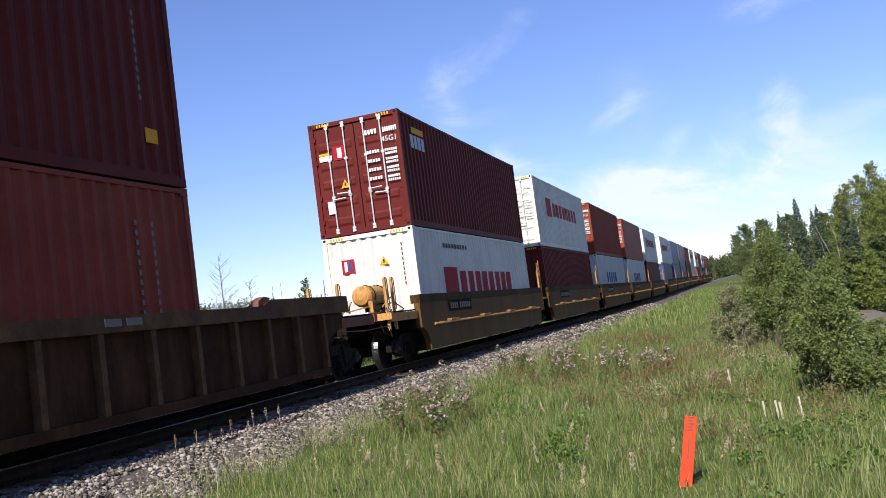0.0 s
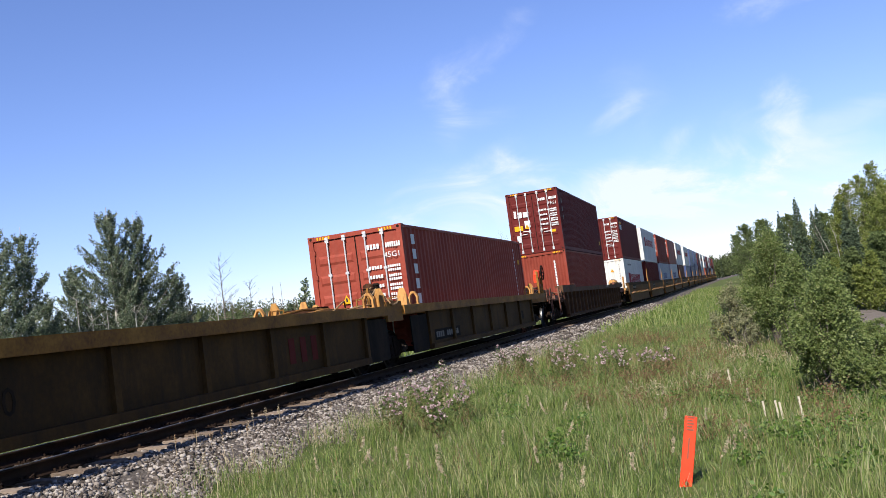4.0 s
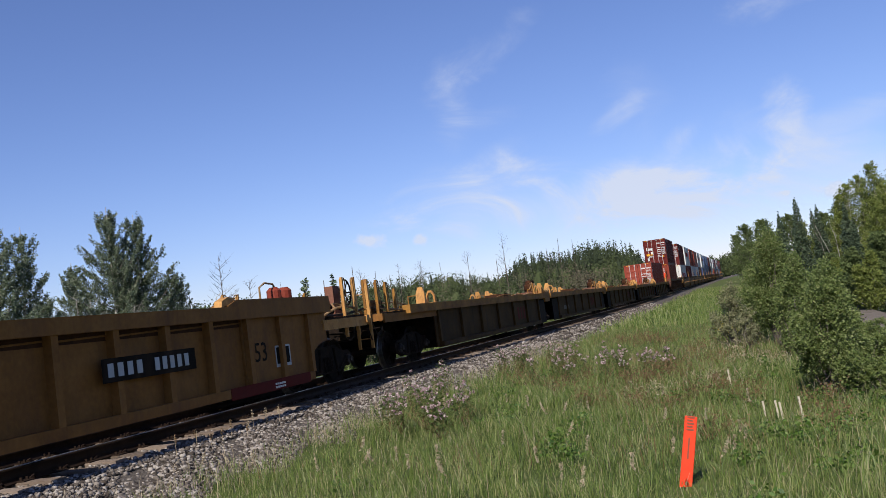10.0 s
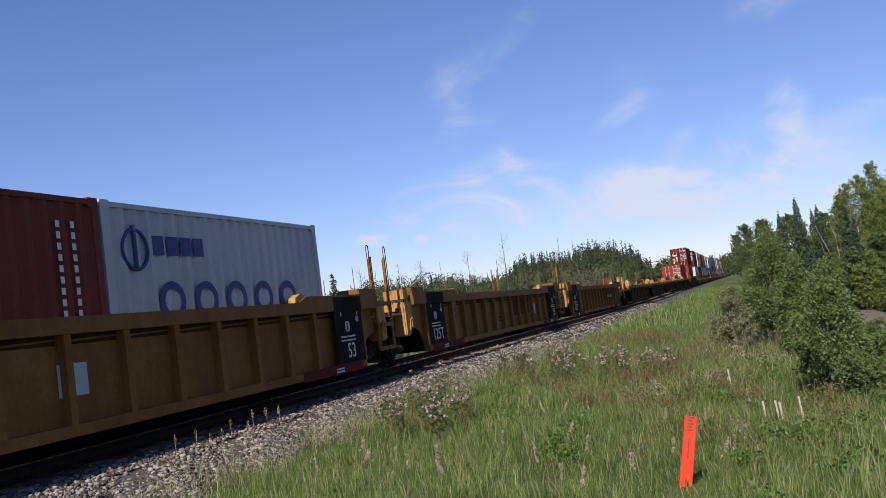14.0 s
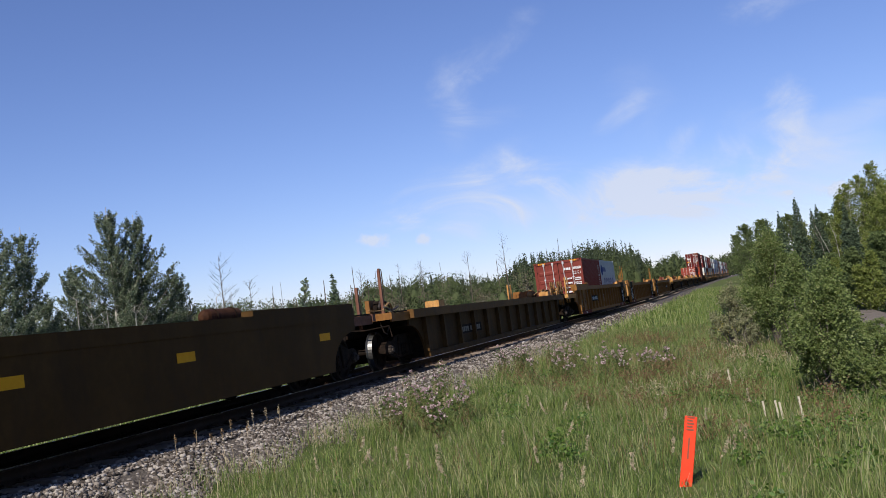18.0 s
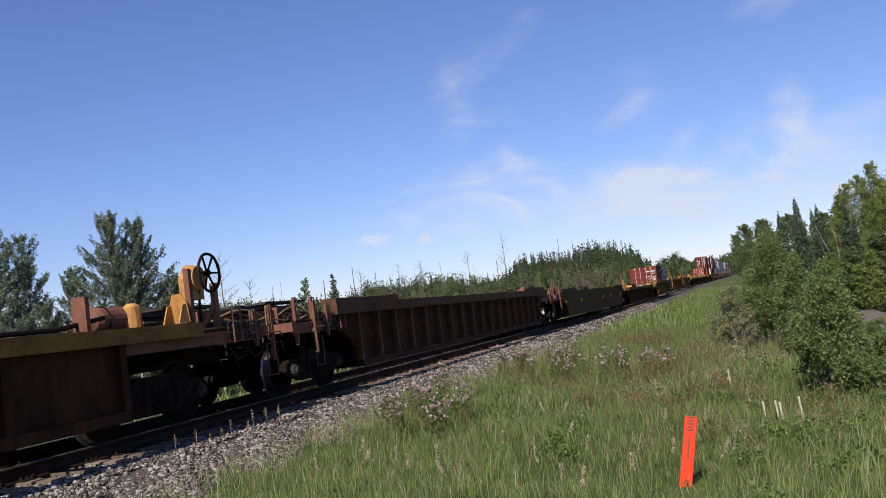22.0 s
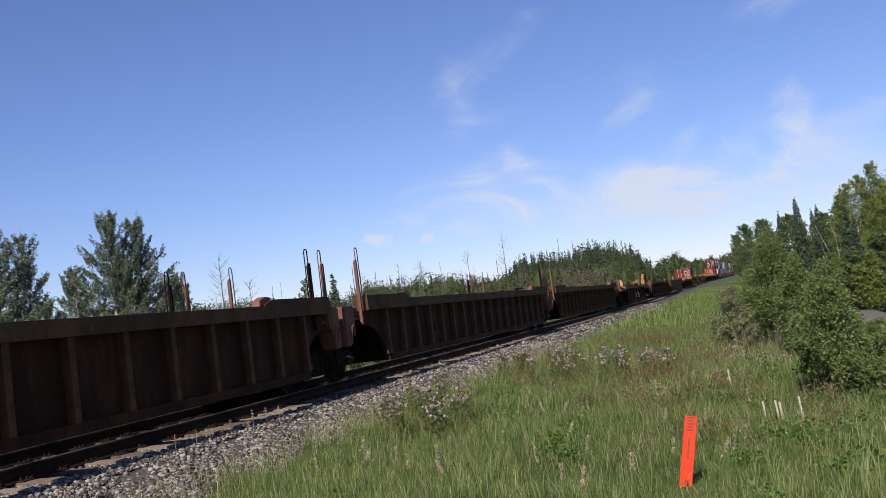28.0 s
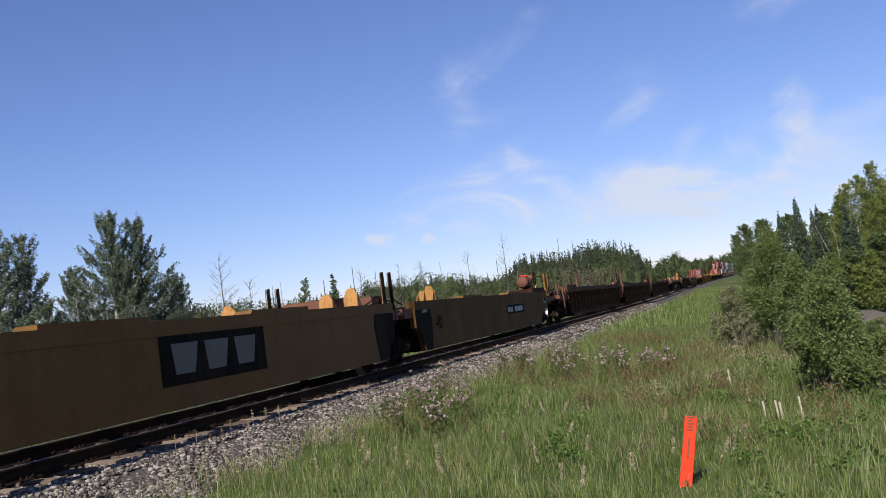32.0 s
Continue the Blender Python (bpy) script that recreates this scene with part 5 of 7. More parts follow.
def smooth_single():
    L, u = 23.8, -196.8
    car, ya, yb = well_car("dark olive smooth-sided well car with yellow reflectors, empty", L, "deck", "deck", dict(paint="olive", chord="olive", smooth=True, floor=True, ztop=1.33, zbot=0.21, deck_at=1.6, arch=1.1, trim="brown_red", zarch=0.9))
    run(car, u, L)
    for s in (1, -1):
        part("raised_plate", box(fresh(), *sorted((s * 1.25, s * 1.45)), 1.6, 5.4, 1.33, 1.42), M["olive"], car)
        part("raised_plate", box(fresh(), *sorted((s * 1.25, s * 1.45)), L - 5.4, L - 1.6, 1.33, 1.42), M["olive"], car)
    for y in (2.15, 6.1, 13.2, 16.3, 20.6):
        plate_on(car, y, y + 0.42, 0.80, 0.93, M["sign_yellow"], 1.458, "reflector")
    for x, y, mat in ((1.3, 0.55, "signal_orange"), (1.3, 0.98, "brown_red"), (-1.2, 0.7, "brown_red"), (1.2, L - 0.7, "brown_red")):
        post(car, x, y, 0.9, 1.75, M["brown_red"])
    reservoir(car, -0.7, L - 3.4, 1.5, 1.3, 0.14, M["brown"])
    bars(car, 5, 12.0, 0.95, 0.12, 0.07, M["brown"], 1.458)


def ribbed_single():
    L, u = 23.1, -219.9
    car, ya, yb = well_car("dark brown ribbed well car with rusty top chord, empty", L, "deck", "deck", dict(BROWN, ztop=1.44, rib=0.98, deck_at=2.1))
    run(car, u, L)
    for y in (0.7, 1.35):
        post(car, 1.35, y, 0.8, 1.6, M["brown_red"])


def pole_car():
    L, u = 19.2, -239.1
    car, ya, yb = well_car("rusty low-sided well car with yellow top chord, empty", L, "deck", "deck", dict(LOW, paint="brown", trim="brown_red", deck_over=1.55))
    run(car, u, L)
    brake_stand(car, 1.22, L - 2.05, 1.02, "brown_red", "bright")
    reservoir(car, 0.6, L - 3.55, 1.48, 0.95, 0.17, M["brown_red"])
    part("valve_body", rod(rod(fresh(), (0.75, L - 2.85, 1.3), (0.75, L - 2.85, 1.62), 0.13, 0.12, 12), (0.75, L - 2.85, 1.62), (0.75, L - 2.85, 1.67), 0.12, 0.06, 12), M["bright"], car, "yellow brake valve")
    part("pipe_run", tube(fresh(), [(1.0, L - 8.5, 1.34), (1.0, L - 4.6, 1.38), (0.95, L - 3.9, 1.46), (0.8, L - 3.5, 1.5)], 0.03, 6), M["under"], car)
    part("guard_plate", box(fresh(), 0.92, 1.12, L - 4.22, L - 4.15, 1.2, 1.74), M["brown_red"], car)
    for y in (0.6, 1.15):
        post(car, 1.3, y, 0.9, 1.75, M["brown_red"])
        post(car, -1.2, y, 0.9, 1.9, M["brown_red"])
    for y in (2.4, L - 2.4):
        guide(car, 1.3, y, 1.33, M["bright"], 1 if y < 9 else -1, 0.4)
    for y0, w in ((L - 10.1, 0.62), (L - 9.2, 0.14), (L - 8.85, 0.16), (L - 8.4, 0.6)):
        plate_on(car, y0, y0 + w, 0.42, 0.80, M["grey"], 1.364, "faded_logo")
    hoses(car, 1.0, 1.3, M["brown_red"], 51, 4)


def brown_set():
    edges = [-239.1, -261.4, -281.1, -302.0]
    for i in range(3):
        f, r = edges[i], edges[i + 1]
        L = f - r
        front, rear = ("deck" if i == 0 else "joint"), ("deck" if i == 2 else "truck")
        car, ya, yb = well_car("dark rusty brown ribbed well car, empty", L, rear, front, dict(BROWN, joint_at=1.2, front_joint=0.56, rib=0.96, cap=2.4))
        run(car, r, L)
        for e, y0, kind in ((1, 0, rear), (-1, L, front)):
            if kind != "deck":
                for s in (1, -1):
                    fender(car, y0 + e * 0.12, e, M["brown_red"], 1.36 * s if s > 0 else -0.98)
                    if e > 0:
                        post(car, s * 1.42, y0 + 1.0, 1.0, 2.52, M["brown_red"], e)
                    else:
                        post(car, s * 1.42, y0 - 0.56, 1.0, 2.42, M["brown_red"], e)
                        post(car, s * 1.42, y0 - 1.10, 1.0, 2.42, M["under"], e)
            else:
                post(car, 1.3, y0 + e * 0.75, 0.8, 1.7, M["brown_red"], e)
                post(car, 1.3, y0 + e * 1.25, 0.8, 1.55, M["brown_red"], -e)
        plate_on(car, 5.1, 5.6, 0.62, 0.85, M["black"], 1.362, "sign_panel")


def plain_set():
    edges = [-302.0, -320.2, -336.0, -351.8]
    for i in range(3):
        f, r = edges[i], edges[i + 1]
        L = f - r
        front, rear = ("deck" if i == 0 else "joint"), "truck"
        car, ya, yb = well_car("yellow smooth-sided well car with black ends, empty", L, rear, front, dict(PLAIN, arch_front=1.35, paint="yellow_stained", chord="yellow_stained") if i == 0 else PLAIN)
        run(car, r, L)
        for e, y0, kind in ((1, 0, rear), (-1, L, front)):
            w0 = ya if e > 0 else yb
            if kind != "deck":
                for s in (1, -1):
                    x = sorted((s * 1.456, s * 1.461))
                    part("end_panel", prism(fresh(), [(w0 + e * 0.02, 1.36), (w0 + e * 0.02, 0.74), (w0 + e * 0.30, 0.60), (w0 + e * 0.52, 0.22), (w0 + e * 1.0, 0.22), (w0 + e * 1.15, 0.9), (w0 + e * 1.02, 1.36)], *x), M["black"], car, "black-painted end")
                    if e < 0:
                        post(car, s * 1.36, y0 - 0.80, 0.9, 2.05, M["black"], -1)
                        post(car, s * 1.36, y0 - 0.36, 0.9, 2.05, M["black"], -1)
                part("corner_plate", box(fresh(), 0.7, 1.38, *sorted((y0 + e * 0.2, y0 + e * 0.9)), 1.0, 1.22), M["brown_red"], car)
                part("valve_box", box(fresh(), -0.7, 0.4, *sorted((y0 + e * 0.8, y0 + e * 1.5)), 1.2, 1.62), M["brown_red"], car)
                hoses(car, y0 + e * 0.8, 1.35, M["under"], 60 + i + e, 3)
            else:
                reservoir(car, 0.85, y0 - 3.70, 1.80, 1.0, 0.215, M["brown_red"])
                part("guide_bracket", prism(fresh(), [(y0 - 3.62, 1.37), (y0 - 3.55, 1.60), (y0 - 3.34, 1.66), (y0 - 3.22, 1.56), (y0 - 3.18, 1.37)], 1.30, 1.34), M["bright"], car)
                part("reservoir_shelf", box(fresh(), 0.55, 1.42, y0 - 4.6, y0 - 2.5, 1.34, 1.52), M["brown"], car)
                hand_wheel(car, 1.05, y0 - 2.35, 1.92, 0.27, M["brown"], "spoked rusty hand-brake wheel")
                part("brake_housing", box(rod(fresh(), (0.62, y0 - 2.5, 1.95), (1.0, y0 - 2.4, 1.95), 0.13), 0.7, 0.88, y0 - 2.66, y0 - 2.4, 1.4, 1.98), M["brown_red"], car)
                part("housing_cap", rod(fresh(), (0.70, y0 - 2.52, 1.98), (0.70, y0 - 2.52, 2.10), 0.15, 0.10, 12), M["signal_orange"], car, "faded orange cap")
                part("brake_rod", tube(fresh(), [(0.9, y0 - 2.4, 1.98), (1.3, y0 - 1.95, 1.99)], 0.014, 5), M["under"], car)
                part("tie_bar", box(fresh(), 1.30, 1.36, y0 - 2.5, y0 - 1.9, 1.36, 1.42), M["under"], car)
                post(car, 0.45, y0 - 2.33, 1.4, 2.28, M["brown_red"], -1)
                post(car, 1.35, y0 - 1.95, 0.85, 2.07, M["chord"], 1)
                post(car, 1.35, y0 - 1.30, 0.85, 2.08, M["chord"], 1)
                fr = plate_on(car, y0 - 3.1, y0 - 2.65, 0.95, 1.25, M["grey"], 1.458, "label_frame", "white-framed dark label plate")
                for q in (0.03, 0.23):
                    part("label_field", box(fresh(), 1.462, 1.465, y0 - 3.1 + q, y0 - 2.92 + q, 1.0, 1.22), M["black"], fr)
            for s in ((1, -1) if kind != "deck" else ()):
                guide(car, s * 1.38, w0 + e * 1.75, 1.37, M["bright"], -e, 0.36)
                guide(car, s * 1.05, w0 + e * 2.2, 1.37, M["bright"], -e, 0.28)
            part("folded_flap", prism(fresh(), [(w0 + e * 4.0, 1.37), (w0 + e * 4.0, 1.43), (w0 + e * 5.9, 1.43), (w0 + e * 5.95, 1.37)], 1.15, 1.45), M["yellow_smooth"], car)
        if i == 0:
            plate_on(car, L - 8.9, L - 6.5, 0.74, 1.02, M["black"], 1.458, "number_panel")
            bars(car, 4, L - 8.8, 0.80, 0.17, 0.16, M["grey"], 1.463)
            bars(car, 6, L - 7.85, 0.80, 0.19, 0.16, M["grey"], 1.463)
            lettering("40", 0.50, M["black"], car, Matrix.Translation((1.46, 2.35, 0.80)) @ SIDE)
            lettering("125-T", 0.17, M["chrome"], car, Matrix.Translation((1.464, 1.35, 1.15)) @ SIDE)
        if i == 1:
            plate_on(car, 6.75, 9.45, 0.52, 1.20, M["black"], 1.458, "logo_panel", "dark panel with a pale company mark")
            bm = fresh()
            for y0, w in ((7.0, 0.62), (7.78, 0.62), (8.56, 0.62)):
                prism(bm, [(y0 + 0.06, 0.66), (y0 + w - 0.12, 0.66), (y0 + w, 1.06), (y0 + 0.0, 1.06)], 1.463, 1.466)
            part("logo", bm, M["ink_grey"], car)


def head_of_train():
    """The double-stacked sets in front, which are already well down the line."""
    edges = [17.9, 34.6, 49.25, 63.85, 78.45, 95.2, 112.0, 126.6, 141.2, 155.8, 172.6, 189.4, 204.0, 218.6, 233.2, 250.0]
    lower = ["white", "maroon", "grey", "grey", "maroon", "blue", "blue", "blue", "maroon", "grey", "orange", "blue", "maroon", "grey", "orange"]
    upper = ["maroon", "white", "orange", "red", "white", "white", "blue", "blue", "maroon", "white", "white", "maroon", "white", "orange", "red"]
    for i in range(15):
        r, f = edges[i], edges[i + 1]
        L = f - r
        far = i >= 3
        rear, front = ("deck" if i % 5 == 0 else "joint"), ("deck" if i % 5 == 4 else "truck")
        car, ya, yb = well_car("yellow well car carrying two stacked containers", L, rear, front, dict(PLAIN, ztop=1.53, deck_at=2.2, joint_at=0.8, far=far, paint="yellow_stained", chord="yellow_dirty_shaded", trim="bright"))
        run(car, r, L)
        for s in (1, -1):
            part("walkway", tube(fresh(), [(s * 1.5, ya + 0.8, 0.80), (s * 1.55, ya + 1.0, 0.80), (s * 1.55, yb - 1.0, 0.80), (s * 1.5, yb - 0.8, 0.80)], 0.03), M["bright"], car)
        me = mesh_of("step", box(fresh(), 1.46, 1.60, -0.35, 0.35, 0.84, 0.88), M["bright"])
        for k in range(4):
            st = new("step", me)
            st.parent, st.location = car, (0, ya + 2.2 + (yb - ya - 4.4) * k / 3, 0)
        for x in (1.42, -1.42):
            post(car, x, yb + 0.35, 0.7, 2.55, M["bright"], 1)
            post(car, x, yb + 0.05, 0.7, 2.45, M["bright"], 1)
        plate_on(car, ya + 2.2, ya + 4.2, 1.05, 1.35, M["black"], 1.473, "number_panel")
        bars(car, 4, ya + 2.3, 1.12, 0.17, 0.15, M["ink_grey"], 1.478)
        bars(car, 6, ya + 3.1, 1.12, 0.17, 0.15, M["ink_grey"], 1.478)
        if i == 0:
            reservoir(car, 0.5, 1.0, 1.62, 1.3, 0.24, M["bright"])
            for x, y in ((1.3, 0.55), (1.3, 0.95), (-0.6, 0.7), (0.2, 0.5)):
                post(car, x, y, 0.8, 1.95, M["bright"])
            hoses(car, 0.9, 1.3, M["bright"], 12, 5, 1.0)
        at = {0: 20.95, 1: 36.3, 2: 50.95, 3: 65.5, 4: 80.0}.get(i, r + 2.4 if rear == "deck" else r + 1.2)
        lab = {"white": "white", "maroon": "maroon", "grey": "pale grey", "blue": "dark blue", "orange": "orange-red", "red": "red"}
        c = container(lab[lower[i]] + " container in the well of a double-stack car", 12.19, 2.896, lower[i], "panel" if i < 3 else "doors", far=far)
        load(c, r, L, at, 0.34)
        if i == 0:
            end_mark(c, -0.75, -0.42, 1.95, 2.3, "ink_red", 0.016)
            end_mark(c, -0.68, -0.60, 2.0, 2.25, "ink_white", 0.012)
            end_mark(c, -0.56, -0.48, 2.0, 2.25, "ink_blue", 0.012)
            triangle_sign(c, 0.38, 2.05)
            end_bars(c, 0.86, 2.45, 1, 0.04, 0.08, 9, 0.12, "ink_black", 0.018)
            side_bars(c, 2.3, 2.42, 9, 0.26, 0.12, "ink_black", 1.208, 0.4)
            plate_on(c, 2.1, 3.3, 1.15, 1.90, M["ink_red"], 1.208, "logo")
            side_bars(c, 3.6, 1.2, 8, 0.76, 0.60, "ink_red", 1.208, 0.3, name="logo")
        if i in (2, 3):
            side_bars(c, 3.4, 1.3, 5, 0.9, 0.6, "ink_blue", 1.208, 0.35, name="logo")
        c = container(lab[upper[i]] + " container stacked on another in a double-stack car", 12.19, 2.896, upper[i], "doors", far=far)
        load(c, r, L, at, 3.25)
        if i < 3 or upper[i] == "red":
            door_markings(c, 2.896, "45G1")
        if i == 0:
            end_mark(c, -0.62, -0.28, 1.90, 2.25, "ink_red", 0.012)
            end_mark(c, -0.50, -0.38, 1.95, 2.20, "ink_white", 0.008)
            end_mark(c, -1.0, -0.66, 1.92, 2.05, "ink_white", 0.012)
            end_mark(c, -1.0, -0.72, 2.06, 2.12, "sign_yellow", 0.012)
            side_bars(c, 0.75, 2.02, 4, 0.28, 0.34, "grey", 1.208, 0.25, name="logo")
            plate_on(c, 0.9, 1.8, 2.42, 2.58, M["sign_yellow"], 1.208, "logo")
        if i == 1:
            end_mark(c, -0.2, 0.25, 0.3, 0.75, "sign_yellow", 0.008)
        if upper[i] == "white":
            plate_on(c, 2.3, 3.3, 1.35, 2.15, M["ink_red"], 1.208, "logo")
            side_bars(c, 3.7, 1.4, 8, 0.76, 0.6, "ink_red", 1.208, 0.3, name="logo")
        if upper[i] == "red":
            end_mark(c, -0.1, 0.45, 0.8, 2.3, "sign_yellow", 0.0)


head_of_train()
brown_single()
low_set()
deep_set()
grimy_single()
smooth_single()
ribbed_single()
pole_car()
brown_set()
plain_set()


# ---- trees, bushes and grass ----
def spot(az, dist):
    a = radians(az)
    return EYE.x + dist * math.sin(a), dist * math.cos(a)


def clumps(rng, n, centre, radii, spread, count, shell=0.5):
    """Points gathered in clumps inside an uneven ellipsoid."""
    d = rng.normal(size=(n, 3))
    d /= np.linalg.norm(d, axis=1)[:, None]
    r = rng.uniform(shell, 1.0, n) ** 0.7 * rng.uniform(0.72, 1.12, n)
    c = np.array(centre) + d * r[:, None] * np.array(radii)
    p = np.repeat(c, count, 0) + rng.normal(size=(n * count, 3)) * spread
    return p, c


def limbs(bm, base, tips, r, rng):
    base = Vector(base)
    for t in tips:
        t = Vector(t)
        mid = base.lerp(t, 0.5) + Vector((rng.normal() * 0.08, rng.normal() * 0.08, 0.10 * (t - base).length))
        rod(bm, base, mid, r, r * 0.6, 5)
        rod(bm, mid, t, r * 0.6, r * 0.15, 5)


def bush(x, y, h, w, leaves, size, mat="leaf", label="dense green willow bush on the embankment slope", seed=0, name="bush"):
    rng = np.random.default_rng(seed)
    z = ground_z(x, y)
    b = thing(name, label, "bush")
    b.location = (x, y, z)
    P, C = [], []
    lobes = 9
    for k in range(lobes):           # uneven lobes that climb round the stems
        a = 2.4 * k + rng.uniform(-0.5, 0.5)
        f = (k + 0.5) / lobes
        r = w * (0.30 if k < lobes - 2 else 0.12) * rng.uniform(0.5, 1.1)
        cz = h * (0.16 + 0.66 * f * rng.uniform(0.85, 1.1))
        m = max(8, leaves // lobes // 48)
        p, c = clumps(rng, m, (r * math.cos(a), r * math.sin(a), cz), (w * 0.27 * (1.15 - 0.5 * f), w * 0.27 * (1.15 - 0.5 * f), h * 0.20), 0.018 * h + 0.012 * w, 48, 0.25)
        P.append(p + np.array([0, 0, 0.02]) )
        C.append(c)
    p, c = np.concatenate(P), np.concatenate(C)
    n = len(c)
    keep = p[:, 2] > 0.03
    v, q = leaf_quads(p[keep], size, rng, 0.2)
    cr = new("crown", quad_mesh("crown", v, q, M[mat]))
    cr.parent = b
    bm = fresh()
    limbs(bm, (0, 0, -0.1), c[:: max(1, n // 26)], 0.010 * h, rng)
    tagged(part("stem", bm, M["bark"], b), kind="stuff")
    return b


def broadleaf(x, y, h, w, leaves, size, mat="aspen", label="leafy poplar with a ragged crown", seed=0, low=0.18, bark="bark", stems=1, narrow=0.75):
    rng = np.random.default_rng(seed)
    z = ground_z(x, y)
    t = thing("tree", label, "tree")
    t.location = (x, y, z)
    bm = fresh()
    P = []
    for s in range(stems):
        ox, oy = (rng.normal() * w * 0.22, rng.normal() * w * 0.22) if stems > 1 else (0, 0)
        hh = h * (1 if s == 0 else rng.uniform(0.72, 0.95))
        top = Vector((ox + rng.normal() * 0.25, oy + rng.normal() * 0.2, hh))
        foot = Vector((ox * 0.4, oy * 0.4, -0.2))
        k = foot.lerp(top, 0.45) + Vector((rng.normal() * 0.12, rng.normal() * 0.12, 0))
        rod(bm, foot, k, 0.011 * h + 0.02, 0.008 * h, 7)
        rod(bm, k, top, 0.008 * h, 0.01, 6)
        m = 96
        for i in range(m):
            f = low + (1 - low) * (i / m) ** 0.9
            a = foot.lerp(k, f / 0.45) if f < 0.45 else k.lerp(top, (f - 0.45) / 0.55)
            reach = w * 0.5 * (1 - f) ** narrow * rng.uniform(0.62, 1.12) / (1 if stems == 1 else 1.25) + 0.10
            ang = rng.uniform(0, 6.283)
            tip = a + Vector((math.cos(ang) * reach, math.sin(ang) * reach, reach * rng.uniform(0.45, 1.15)))
            rod(bm, a, tip, 0.0035 * h * (1 - f) + 0.008, 0.005, 4)
            cnt = max(6, int(leaves / (m * stems)))
            u = (rng.uniform(0.04, 1.1, cnt) ** 0.7)[:, None]
            P.append(np.array(a) * (1 - u) + np.array(tip) * u + rng.normal(size=(cnt, 3)) * (0.022 * h ** 0.5 + 0.075 * reach))
    p = np.concatenate(P)
    v, q = leaf_quads(p, size, rng, 0.1, 1.4)
    cr = new("crown", quad_mesh("crown", v, q, M[mat]))
    cr.parent = t
    part("trunk", bm, M[bark], t)
    return t


def spruce_cloud(h, w, n, rng, droop=0.28):
    """Centres of needle sprays on whorls of drooping branches."""
    f = 1 - np.sqrt(rng.uniform(0.0, 1.0, n))
    f = 0.05 + 0.95 * f
    tier = np.round(f * 34 + rng.normal(size=n) * 0.35) / 34 + rng.normal(size=n) * 0.008 if n > 1500 else f
    ang = rng.integers(0, 9, n) * 0.698 + tier * 11 + rng.normal(size=n) * 0.12
    reach = w * 0.5 * np.maximum(1.03 - tier, 0.0) ** 0.85 * rng.uniform(0.12, 1.0, n) ** 0.6 * (0.86 + 0.2 * np.sin(tier * 57 + ang * 2) + 0.12 * np.sin(tier * 23 + ang))
    return np.stack([np.cos(ang) * reach, np.sin(ang) * reach, np.minimum(tier, 1.0) * h - droop * reach + rng.normal(size=n) * 0.05], 1)


def spruce(x, y, h, w, n, size, seed=0, label="dark green spruce with drooping branches", mat="needle"):
    rng = np.random.default_rng(seed)
    t = thing("spruce", label, "tree")
    t.location = (x, y, ground_z(x, y))
    v, q = leaf_quads(spruce_cloud(h, w, n, rng), size, rng, 0.45, 2.2)
    cr = new("crown", quad_mesh("crown", v, q, M[mat]))
    cr.parent = t
    part("trunk", rod(fresh(), (0, 0, -0.2), (0, 0, h * 0.99), 0.013 * h + 0.02, 0.008, 7), M["bark"], t)
    return t


